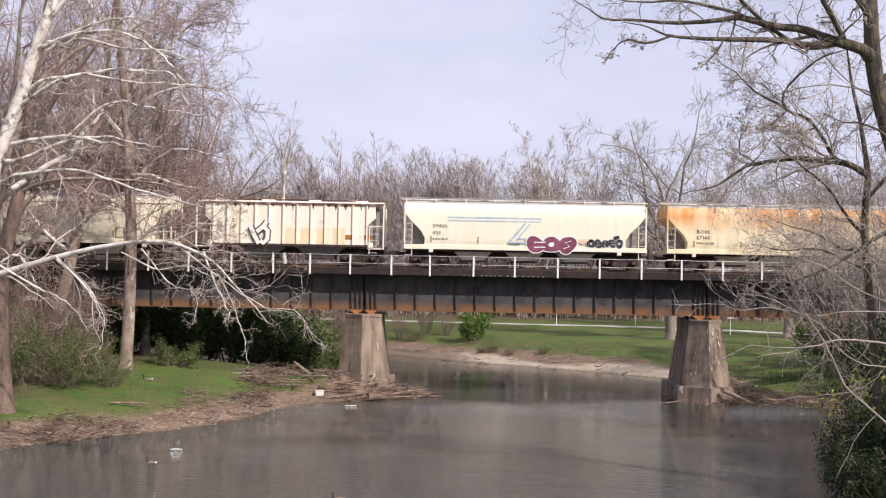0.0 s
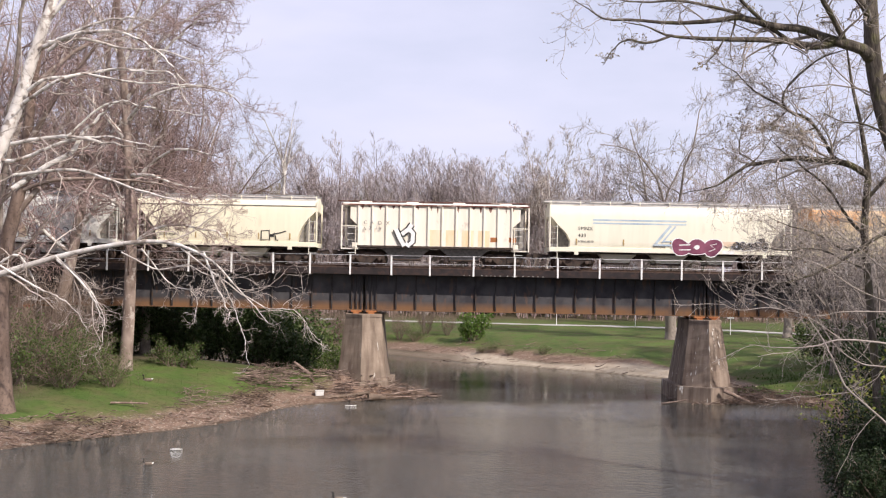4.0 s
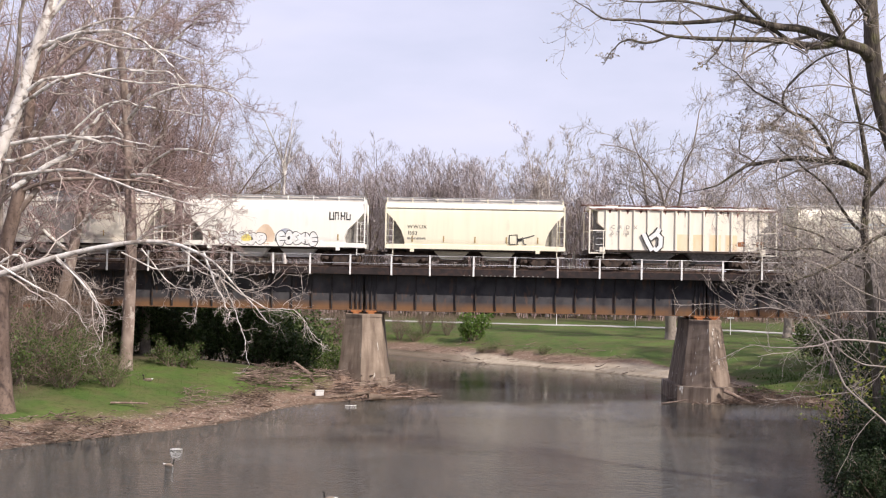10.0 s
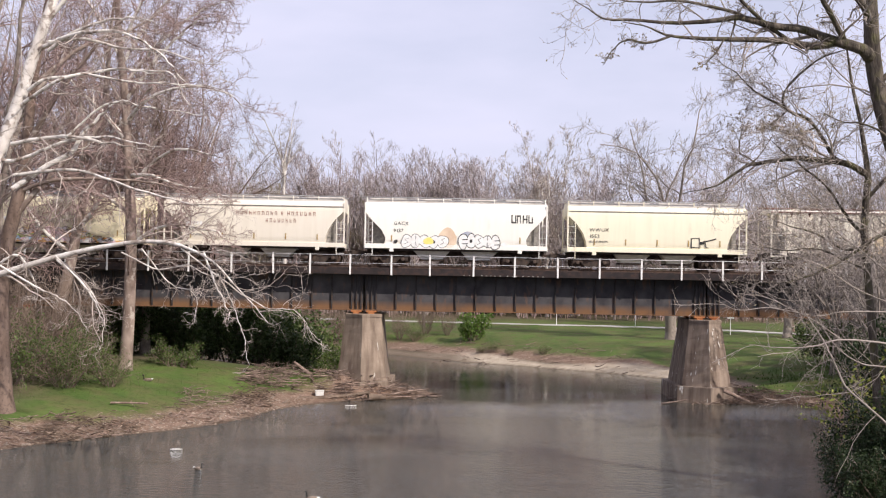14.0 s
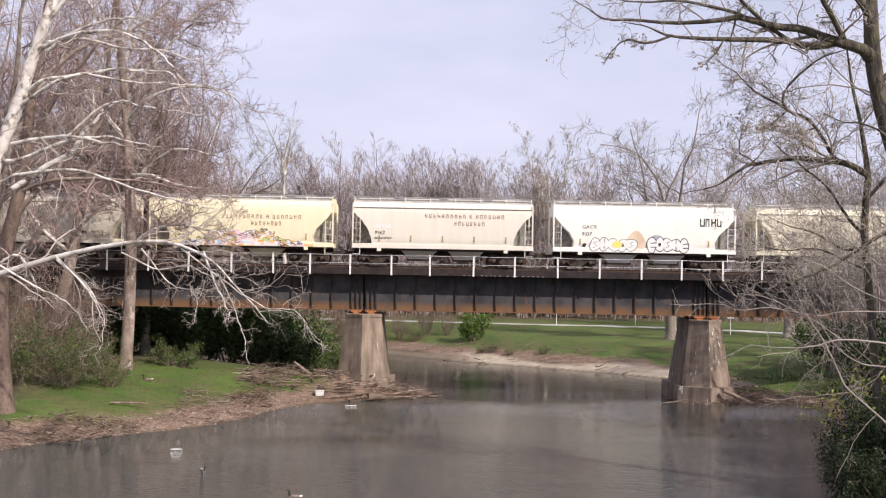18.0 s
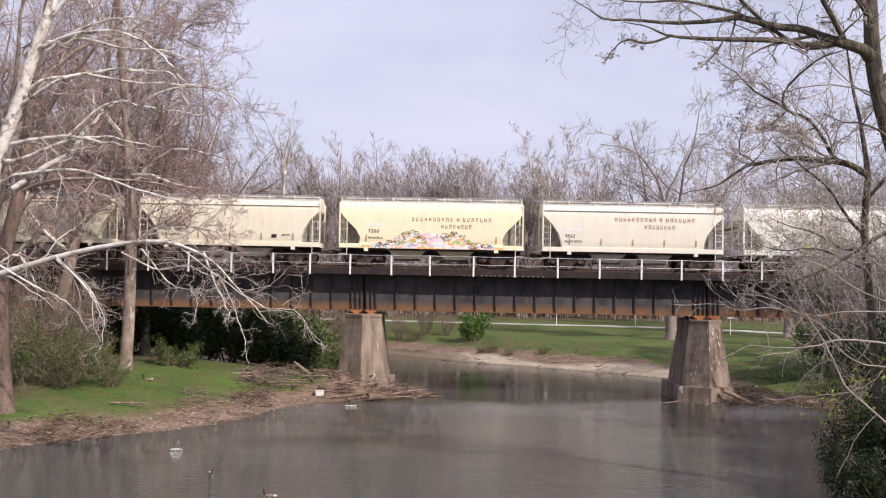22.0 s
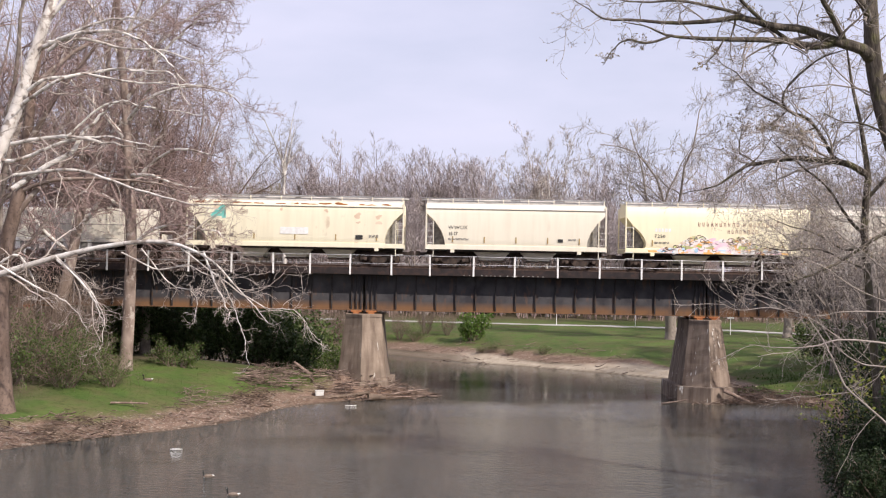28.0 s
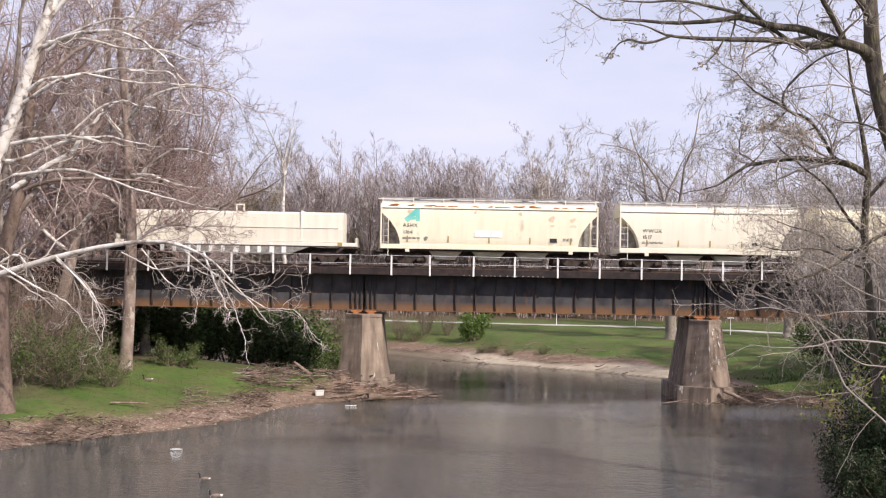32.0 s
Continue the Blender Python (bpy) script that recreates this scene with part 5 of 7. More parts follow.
def ribbed_hopper(L, x):
    """An older straight-sided hopper with outside posts, boxed ends and a rusty roof edge."""
    hl = L / 2
    table = ([1.2, 2.45, 2.55, 3.00, 3.79, 3.84, 5], [1.05, 1.05, 1.0, 0.50, 0.50, 0.0, 0.0])
    inset = lambda z: float(np.interp(z, *table)) + 0.08
    car = car_base("covered_hopper", "old white ribbed hopper car with rust streaks and black tag", L, x, "paint_old_white", 2, "truck_steel")
    prof = [(1.44, 1.28), (1.44, 2.45), (1.44, 2.55), (1.44, 3.00), (1.44, 3.77), (1.44, 3.86), (1.40, 3.94), (0.9, 4.06), (0.0, 4.11)]
    part("body", shell(prof, hl, inset, steps=10), "paint_old_white", car)
    rib = shared(Geo().prism([(-0.045, 1.28), (0.045, 1.28), (0.045, 3.84), (-0.045, 3.84)], -0.05, 0.05), "side_post", "paint_old_white")
    for s in (-1, 1):
        for k in range(12):
            rx = -hl + 1.12 + (L - 2.24) * k / 11
            part("side_post", rib, None, car, at=Matrix.Translation((rx, s * 1.492, 0)))
        part("roof_edge", Geo().box(-hl + 0.02, hl - 0.02, *sorted((s * 1.44, s * 1.56)), 3.84, 3.94, 0.01), "rust_maroon", car, "dark rusty roof edge")
        part("side_sill", Geo().box(-hl + 1.0, hl - 1.0, *sorted((s * 1.38, s * 1.50)), 1.14, 1.28, 0.01), "truck_steel", car)
        for sy in (-1, 1):
            part("corner_post", Geo().box(*sorted((s * (hl - 0.09), s * hl)), *sorted((sy * 1.48, sy * 1.58)), 1.0, 3.84, 0.01), "paint_old_white", car)
            ladder(car, s * (hl - 0.45), -s, sy * 1.56, 0.70, 2.50, "paint_old_white")
            part("grab_rail", Geo().box(*sorted((s * (hl - 1.1), s * (hl - 0.02))), *sorted((sy * 1.53, sy * 1.58)), 2.47, 2.53), "paint_old_white", car)
        # this plate's grey stands in for the dimness of the boxed end
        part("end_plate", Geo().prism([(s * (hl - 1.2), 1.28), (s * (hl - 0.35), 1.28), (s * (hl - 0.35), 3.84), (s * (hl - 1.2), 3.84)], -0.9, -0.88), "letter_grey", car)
        part("end_platform", Geo().box(*sorted((s * (hl - 1.1), s * (hl - 0.02))), -1.48, 1.48, 1.02, 1.10), "paint_old_white", car)
        part("corner_box", Geo().box(*sorted((s * (hl - 1.05), s * (hl - 0.72))), -1.55, -1.2, 1.102, 1.45, 0.02), "paint_old_white", car)
        part("end_beam", Geo().box(*sorted((s * (hl - 0.02), s * (hl + 0.04))), -1.5, 1.5, 0.95, 1.25, 0.01), "truck_steel", car)
    part("roof_walk", Geo().box(-hl - 0.35, hl + 0.1, -0.3, 0.3, 4.18, 4.22), "rust_maroon", car, "rusty roof walk")
    for k in range(8):
        bx = -hl + 0.5 + (L - 1.0) * k / 7
        part("walk_bracket", Geo().box(bx - 0.03, bx + 0.03, -0.34, 0.34, 4.02, 4.178), "rust_maroon", car)
    for k in range(4):
        for s in (-1, 1):
            hx = -hl + L * (k + 0.5) / 4
            part("hatch", Geo().box(hx - 0.4, hx + 0.4, *sorted((s * 0.5, s * 1.1)), 3.98, 4.13, 0.03), "paint_old_white", car)
    # pockets in grey, not the body's white: shade painted into them
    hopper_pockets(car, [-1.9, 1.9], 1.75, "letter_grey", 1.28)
    lettering("CRDX", -4.62, 2.62, 0.26, car, y=-1.545, material="letter_grey", spacing=1.75)
    lettering("6718", -4.62, 2.25, 0.26, car, y=-1.545, material="letter_grey", spacing=1.75)
    edge, fill = Geo(), Geo()
    for w, g, y in ((0.44, edge, -1.546), (0.27, fill, -1.551)):
        ribbon(g, [(-2.53, 2.35), (-2.28, 1.80), (-1.98, 1.26)], w, y)
        ribbon(g, [(-1.50, 2.68), (-1.72, 2.35), (-2.14, 2.02)], w, y - 0.001)
        ribbon(g, [(-1.66, 2.32), (-1.42, 2.10), (-1.45, 1.55), (-1.72, 1.30), (-1.90, 1.48)], w, y - 0.002)
    gob = part("graffiti", edge, "letter_black", car, "black and white sprayed tag across the ribs")
    part("graffiti_fill", fill, "letter_white", gob)
    rng = random.Random(12)
    for k in range(16):
        rx = -5.0 + 10.2 * (k + rng.random()) / 16
        drop = rng.uniform(0.10, 0.30) + (0.35 * rng.random() if rx > 0 else 0)
        w = rng.uniform(0.05, 0.14)
        g = Geo()
        ring = [(rx - w, 3.83), (rx + w, 3.83), (rx + w * 0.5, 3.83 - drop * 0.6), (rx, 3.83 - drop), (rx - w * 0.6, 3.83 - drop * 0.5)]
        g.loft([[(px, yy, pz) for px, pz in ring] for yy in (-1.4405, -1.444)])
        part("rust_streak", g, "rust_maroon", car)
    for x0, x1, mt in ((3.55, 4.05, "rust"), (4.75, 5.2, "rust")):
        decal(car, x0, x1, 1.62, 1.92, mt, "rust_patch", -1.446)
    for x0 in (-0.35, 0.68, 1.72, 2.75):
        decal(car, x0, x0 + 0.75, 1.30, 2.34, "stain_ochre", "rust_stain", -1.4405)
    return car


def coil_car(L, x):
    """A low coil-steel car under a ribbed white hood."""
    hl = L / 2
    car = car_base("coil_car", "low steel-coil car under a dull white two-piece hood", L, x, "paint_hood", 0, "truck_steel", wheel_in=1.9)
    hh = 6.9
    prof = [(1.42, 1.42), (1.44, 2.28), (1.40, 2.32), (1.36, 3.20), (1.22, 3.34), (0.0, 3.40)]
    part("hood", shell(prof, hh, lambda z: 0.02 + 0.03 * max(0, z - 3.2), steps=8), "paint_hood", car)
    for s in (-1, 1):
        part("hood_seam", Geo().box(-hh + 0.3, hh - 0.3, *sorted((s * 1.41, s * 1.455)), 2.28, 2.32), "letter_grey", car)
        part("deck_sill", Geo().box(-hl + 0.05, hl - 0.05, *sorted((s * 1.30, s * 1.50)), 1.16, 1.40, 0.02), "paint_bone", car)
        part("side_skirt", Geo().prism([(-hl + 2.9, 1.16), (hl - 2.9, 1.16), (hl - 4.4, 0.62), (-hl + 4.4, 0.62)], *sorted((s * 1.36, s * 1.42))), "letter_grey", car)
        part("end_deck", Geo().box(*sorted((s * (hh + 0.03), s * hl)), -1.45, 1.45, 1.05, 1.15), "truck_steel", car)
        part("end_rail", Geo().box(*sorted((s * (hl - 0.12), s * (hl - 0.06))), -1.3, 1.3, 1.15, 1.75), "paint_hood", car)
    for px in (-3.6, 4.2):
        part("hood_rib", Geo().box(px - 0.05, px + 0.05, -1.455, 1.455, 1.45, 3.44), "paint_hood", car)
        part("lift_pin", Geo().box(px - 0.05, px + 0.05, -0.9, -0.8, 3.36, 3.66), "letter_grey", car)
    bail = Geo().box(-0.28, -0.20, -0.05, 0.05, 3.38, 3.86).box(0.20, 0.28, -0.05, 0.05, 3.38, 3.86).box(-0.28, 0.28, -0.05, 0.05, 3.80, 3.88)
    part("lifting_bail", bail, "paint_hood", car, "pale steel lifting bail")
    rng = random.Random(3)
    big = Geo()
    q = -4.9
    for k in range(11):
        w = rng.uniform(0.35, 0.55)
        for zz in (0, 1):
            if rng.random() < 0.85:
                big.box(q, q + w * rng.uniform(0.5, 1), -1.508, -1.502, 1.20 + zz * 0.12, 1.30 + zz * 0.08)
        big.box(q + 0.05, q + w * 0.8, -1.428, -1.422, 0.70, 1.12)
        q += 0.78
    tagged(part("name_lettering", big, "letter_white", car), kind="stuff")
    decal(car, 6.55, 6.85, 1.20, 1.42, "reflector", y=-1.503)
    return car


CARS = build_train()

# metres the train has gone east, by seconds
RUN = [(0, 0.0), (0.5, 30.7), (1, 61.7), (1.5, 93), (2, 125), (2.5, 157), (3, 190), (3.5, 223.7), (4.5, 291.5), (5.5, 361.5), (6, 397), (6.5, 433), (7, 470), (7.5, 507), (8, 545), (8.5, 582), (9, 620), (9.5, 657.5),
       (10, 696.5), (10.5, 735.7), (11, 775), (11.5, 815), (12, 855), (12.5, 896), (13, 937), (14, 1019), (14.5, 1061), (16.5, 1228), (17, 1270), (18, 1353), (19, 1437), (20, 1522), (21, 1606), (22, 1690), (23, 1774),
       (24, 1859), (25, 1944), (25.5, 1987), (27.5, 2154), (28, 2197), (29, 2282), (30, 2368), (31, 2454), (32, 2541)]


# ---- trees ----
def plant(ob, x, y, turn=0.0, sink=0.05, size=1.0, z=None):
    ob.matrix_basis = pose(x, y, (ground_at(x, y) - sink) if z is None else z, 0, 0, turn)
    if size != 1.0:
        ob.scale = (size, size, size)
    return ob


def again(ob, x, y, turn, size=1.0, sink=0.05):
    c = copy_thing(ob, pose(x, y, ground_at(x, y) - sink, 0, 0, turn))
    c.scale = (size, size, size)
    return c


def grown_tree(seed, trunk, limbs, bark, limb_bark, twig, label, name, spread=1.0, buds=0.0, min_r=0.008, trunk_shoots=8, dens=(9, 6, 4), droop=0.0, limb_len=0.34, sides=8, twisty=1.0, kink=0.034):
    """A tree whose trunk and main limbs follow given lines; branches and twigs grow from them. Lines are (points, radii)."""
    rng = np.random.default_rng(seed)
    tree = thing(name, label, "tree")
    paths, rads = [], []
    tp, tr = smooth_path(*trunk, segs=24)
    jit = lambda p: p + np.cumsum(rng.normal(0, kink, p.shape), axis=1) * np.linspace(0, 1, p.shape[1])[None, :, None]
    part("trunk", array_mesh("trunk", *path_tubes([(tp, tr, 12)]), bark), None, tree)
    for pts, rr, *own in limbs:
        p, r = smooth_path(pts, rr, segs=24)
        p = jit(p)
        part("limb", array_mesh("limb", *path_tubes([(p, r, sides)]), own[0] if own else limb_bark), None, tree)
        paths.append(p)
        rads.append(r)
    bundles, tips = [], []
    if trunk_shoots:
        a, ra = sprout(rng, tp, tr, trunk_shoots, 0.3, 0.98, 55, 14, 0.22, 0.4, 0.14, 0.25, 7, 0.16, 0.03, 0.2, min_r * 2)
        bundles.append((a, ra, 5))
        b, rb = sprout(rng, a, ra, 6, 0.15, 1.0, 45, 12, 0.45, 0.4, 0.55, 0.4, 4, 0.17, 0.02, 0.1, min_r)
        bundles.append((b, rb, 3))
        c, rc = sprout(rng, b, rb, 5, 0.1, 1.0, 42, 14, 0.5, 0.3, 0.7, 0.6, 3, 0.18, 0.02, 0.1, min_r)
        bundles.append((c, rc, 3))
        tips.append(c[:, -1])
    if paths:
        p, r = np.concatenate(paths), np.concatenate(rads)
        a, ra = sprout(rng, p, r, dens[0], 0.12, 1.0, 52, 14, limb_len, 0.35, 0.42, 0.3, 6, 0.15 * twisty, 0.02 - droop, 0.1, min_r * 1.6)
        bundles.append((a, ra, 4))
        b, rb = sprout(rng, a, ra, dens[1], 0.12, 1.0, 45, 14, 0.5 * spread, 0.35, 0.6, 0.45, 4, 0.18 * twisty, 0.02 - droop, 0.1, min_r)
        bundles.append((b, rb, 3))
        c, rc = sprout(rng, b, rb, dens[2], 0.1, 1.0, 42, 15, 0.5, 0.3, 0.7, 0.7, 2, 0.18, 0.02 - droop, 0.1, min_r * 0.8)
        bundles.append((c, rc, 3))
        tips += [c[:, -1], b[:, -1]]
    part("crown", array_mesh("crown", *path_tubes(bundles), twig), None, tree)
    if buds:
        q = np.concatenate(tips)
        q = q[rng.random(len(q)) < buds]
        tagged(part("budding", array_mesh("budding", *leaf_quads(rng, q, 0.045, 0.5), "bud", False), None, tree), kind="stuff")
    return tree


# left bank: the leaning white sycamore with its long low limb over the water
grown_tree(11,
           ([(-23.0, 48.0, 0.6), (-21.6, 48.0, 3.6), (-20.04, 48.0, 7.63), (-19.18, 48.0, 10.47), (-18.53, 48.0, 12.72), (-17.87, 48.0, 14.5), (-17.17, 48.0, 16.88), (-16.45, 48.0, 19.03), (-15.4, 47.8, 22.0), (-14.6, 47.5, 25.0)],
            [0.62, 0.46, 0.37, 0.32, 0.29, 0.27, 0.24, 0.20, 0.15, 0.07]),
           [([(-20.1, 48.0, 7.2), (-18.97, 46.6, 7.1), (-17.63, 46, 7.56), (-15.23, 45.5, 8.28), (-12.87, 45, 8.8), (-11.21, 44.5, 9.01), (-9.78, 44, 8.85), (-8.6, 43.5, 8.27), (-7.9, 43.5, 7.49), (-7.15, 44, 6.68), (-6.53, 44, 5.84)],
             [0.14, 0.13, 0.12, 0.105, 0.09, 0.078, 0.062, 0.046, 0.034, 0.024, 0.012]),
            ([(-9.13, 44.0, 8.59), (-8.79, 43.7, 7.62), (-8.41, 43.4, 6.57), (-8.35, 43.4, 5.83)], [0.045, 0.035, 0.025, 0.012]),
            ([(-15.23, 45.5, 8.2), (-14.16, 45.0, 7.3), (-13.47, 45.0, 6.32), (-13.13, 44.8, 5.35)], [0.06, 0.045, 0.03, 0.014]),
            ([(-18.6, 46.5, 7.2), (-17.2, 46.0, 8.3), (-16.74, 46.0, 7.92), (-16.38, 46.0, 6.91)], [0.06, 0.05, 0.04, 0.016]),
            ([(-17.17, 48.0, 16.88), (-15.26, 47.0, 17.42), (-13.36, 46.0, 17.36), (-11.72, 45.0, 16.41), (-10.6, 44.5, 15.2)], [0.10, 0.08, 0.055, 0.035, 0.015], "bark_pale_limb"),
            ([(-17.87, 48.0, 14.5), (-15.68, 47.0, 15.56), (-13.61, 47.0, 15.94), (-11.28, 46.0, 15.59), (-10.13, 45.0, 14.22)], [0.09, 0.07, 0.05, 0.03, 0.014], "bark_pale_limb"),
            ([(-18.6, 48.0, 12.3), (-17.58, 47.6, 12.27), (-15.38, 47.0, 12.91), (-13.77, 47.0, 13.05), (-12.12, 46.0, 12.7), (-10.99, 46.0, 12.42)], [0.085, 0.078, 0.06, 0.045, 0.028, 0.014], "bark_pale_limb"),
            ([(-16.8, 48.0, 18.0), (-14.8, 47.4, 20.0), (-12.6, 46.4, 21.2), (-10.6, 45.8, 21.4)], [0.10, 0.08, 0.05, 0.02], "bark_pale_limb"),
            ([(-17.91, 47.6, 12.92), (-16.88, 47.3, 13.03), (-15.5, 47.0, 13.13), (-14.14, 46.7, 12.89), (-13.02, 46.4, 12.81), (-11.92, 46.1, 12.53)], [0.09, 0.08, 0.065, 0.05, 0.03, 0.012]),
            ([(-17.89, 47.8, 11.07), (-16.64, 47.7, 11.9), (-15.46, 47.6, 12.74), (-14.87, 47.5, 13.67), (-14.04, 47.4, 14.49)], [0.13, 0.12, 0.1, 0.07, 0.03], "bark_pale_limb"),
            ([(-16.49, 47.6, 16.82), (-15.33, 47.2, 17.46), (-13.6, 46.8, 17.99), (-12.12, 46.4, 18.04), (-10.65, 46.0, 17.53)], [0.08, 0.07, 0.05, 0.035, 0.012]),
            ([(-17.27, 47.6, 15.16), (-16.44, 47.2, 15.58), (-14.7, 46.8, 15.77), (-13.21, 46.4, 15.78), (-11.73, 46.0, 15.24)], [0.075, 0.065, 0.05, 0.032, 0.012], "bark_pale_limb"),
            ([(-16.5, 47.6, 17.17), (-14.89, 47.3, 17.26), (-13.17, 47.0, 16.88), (-11.48, 46.7, 16.74), (-10.26, 46.4, 16.24), (-8.83, 46.1, 15.99)], [0.075, 0.065, 0.05, 0.04, 0.025, 0.012]),
            ([(-15.5, 47.0, 13.13), (-13.95, 46.7, 14.39), (-12.5, 46.4, 14.6), (-10.37, 46.1, 14.14), (-8.95, 45.8, 14.02)], [0.05, 0.045, 0.035, 0.025, 0.01], "bark_pale_limb"),
            ([(-17.76, 47.6, 11.64), (-15.16, 47.1, 11.88), (-12.93, 46.6, 11.19), (-10.97, 46.1, 10.74), (-9.51, 45.6, 10.55)], [0.075, 0.06, 0.045, 0.03, 0.012]),
            ([(-14.7, 46.8, 15.77), (-12.31, 46.5, 15.31), (-9.96, 46.2, 15.3), (-8.32, 45.9, 14.95)], [0.045, 0.035, 0.025, 0.01], "bark_pale_limb"),
            ([(-10.04, 44.2, 8.68), (-8.81, 44.1, 7.88), (-7.59, 44.0, 7.11), (-6.49, 43.9, 6.59), (-5.4, 43.8, 6.44), (-4.4, 43.7, 5.31)], [0.03, 0.027, 0.023, 0.018, 0.012, 0.006]),
            ([(-8.57, 44.0, 7.74), (-8.17, 43.9, 6.99), (-7.75, 43.8, 5.93), (-7.16, 43.7, 4.45)], [0.028, 0.022, 0.016, 0.007]),
            ([(-15.11, 45.0, 8.34), (-13.9, 44.9, 7.09), (-13.19, 44.8, 6.01), (-13.3, 44.7, 4.7)], [0.03, 0.023, 0.016, 0.006]),
            ([(-17.41, 45.4, 7.9), (-16.02, 45.3, 7.04), (-14.86, 45.2, 6.29), (-14.02, 45.1, 5.1)], [0.045, 0.036, 0.024, 0.008]),
            ([(-12.48, 44.8, 8.5), (-11.0, 44.65, 7.84), (-9.88, 44.5, 7.99), (-8.71, 44.35, 7.62), (-7.21, 44.2, 7.82)], [0.03, 0.025, 0.02, 0.014, 0.006]),
            ([(-11.71, 44.8, 8.66), (-10.56, 44.7, 7.37), (-9.43, 44.6, 6.74), (-9.04, 44.5, 5.55)], [0.028, 0.022, 0.016, 0.006])],
           "bark_white", "bark_white", "twig_pale", "leaning white-barked sycamore with a long low limb over the river", "sycamore_tree", trunk_shoots=9, dens=(10, 5, 3), min_r=0.006, limb_len=0.30, droop=0.02, twisty=2.4, kink=0.055)

# the straight mottled sycamore by the bridge
grown_tree(12,
           ([(-18.85, 69.0, 1.2), (-18.80, 69.0, 2.6), (-18.69, 69.0, 4.96), (-18.66, 69.0, 9.69), (-18.89, 69.0, 13.74), (-19.19, 69.0, 17.81), (-19.7, 69.0, 21.88), (-19.9, 69.0, 26.0), (-20.1, 69, 29)],
            [0.52, 0.40, 0.365, 0.34, 0.30, 0.26, 0.2, 0.12, 0.05]),
           [([(-18.7, 69.0, 9.0), (-17.6, 68.4, 9.9), (-16.0, 68.0, 10.5), (-13.9, 67.4, 10.3), (-12.6, 67.0, 9.6)], [0.12, 0.10, 0.08, 0.05, 0.02]),
            ([(-18.8, 69.0, 12.6), (-17.0, 68.0, 14.4), (-15.2, 67.2, 15.0), (-13.2, 66.8, 14.6)], [0.14, 0.10, 0.07, 0.02]),
            ([(-19.0, 69.0, 15.4), (-20.8, 68.5, 17.5), (-22.4, 68.0, 19.0), (-23.5, 67.5, 21.5)], [0.14, 0.11, 0.07, 0.03]),
            ([(-19.2, 69.0, 17.8), (-17.2, 68.2, 20.2), (-15.4, 67.6, 21.8), (-13.8, 67.0, 22.4)], [0.14, 0.10, 0.07, 0.03]),
            ([(-19.5, 69.0, 20.0), (-18.0, 70.0, 23.0), (-16.0, 71.0, 25.5), (-14.5, 72.0, 27.0)], [0.13, 0.10, 0.06, 0.03]),
            ([(-18.7, 69.0, 11.0), (-20.4, 69.5, 12.2), (-22.0, 70.0, 12.6), (-23.6, 70.2, 14.0)], [0.12, 0.09, 0.06, 0.02]),
            ([(-19.1, 69.0, 16.6), (-17.4, 67.5, 17.8), (-15.0, 66.4, 18.4), (-12.8, 66.0, 18.0), (-11.8, 66.0, 17.0)], [0.13, 0.10, 0.07, 0.04, 0.015]),
            ([(-19.3, 69.0, 18.8), (-17.0, 68.5, 21.4), (-14.6, 68.0, 23.2), (-12.2, 67.6, 23.8)], [0.13, 0.10, 0.06, 0.02]),
            ([(-18.8, 69.0, 13.4), (-17.0, 67.0, 13.2), (-14.8, 66.0, 12.6), (-12.6, 65.6, 12.2)], [0.11, 0.08, 0.05, 0.02]),
            ([(-19.6, 69.0, 21.0), (-17.6, 68.0, 24.4), (-15.2, 67.4, 26.6), (-12.8, 67.0, 27.2)], [0.11, 0.08, 0.05, 0.02]),
            ([(-19.5, 69.0, 20.4), (-21.2, 68.4, 23.4), (-22.6, 68.0, 25.6), (-23.6, 67.6, 27.6)], [0.11, 0.08, 0.05, 0.02])],
           "bark_sycamore", "bark_pale_limb", "twig_mauve", "tall mottled sycamore with flaking tan and white bark", "sycamore_tree", trunk_shoots=16, dens=(24, 10, 6), min_r=0.010, limb_len=0.36, spread=1.0, droop=0.03, twisty=1.9, kink=0.06)

# the stout brown tree at the water's edge
grown_tree(13,
           ([(-20.75, 55.0, 0.5), (-20.81, 55.0, 1.6), (-21.0, 55.0, 4.39), (-21.0, 55.0, 7.88), (-20.48, 55.0, 10.32), (-20.0, 55.0, 13.0), (-19.8, 55.0, 16.0), (-19.2, 55.0, 20.0), (-18.8, 55, 24)],
            [0.72, 0.50, 0.42, 0.38, 0.33, 0.28, 0.22, 0.14, 0.05]),
           [([(-20.6, 55.0, 10.0), (-19.0, 55.0, 12.1), (-17.6, 55.2, 13.6), (-16.9, 55.4, 15.0)], [0.16, 0.13, 0.10, 0.06]),
            ([(-20.3, 55.0, 11.4), (-18.5, 54.4, 11.9), (-15.8, 54.0, 12.0), (-13.4, 53.6, 11.7), (-11.6, 53.4, 11.1)], [0.11, 0.09, 0.07, 0.045, 0.02]),
            ([(-20.0, 55.0, 13.5), (-18.2, 54.0, 16.0), (-16.4, 53.5, 18.0), (-14.6, 53.0, 19.6)], [0.15, 0.11, 0.07, 0.03]),
            ([(-19.7, 55.0, 16.5), (-17.6, 55.5, 18.4), (-15.2, 56.0, 19.4), (-13.4, 56.4, 20.5)], [0.13, 0.09, 0.06, 0.02])],
           "bark_brown", "bark_sycamore", "twig_mauve", "stout brown-barked tree at the edge of the river bank", "bare_tree", trunk_shoots=12, dens=(14, 7, 6), limb_len=0.42, min_r=0.009, droop=0.03, twisty=1.8)

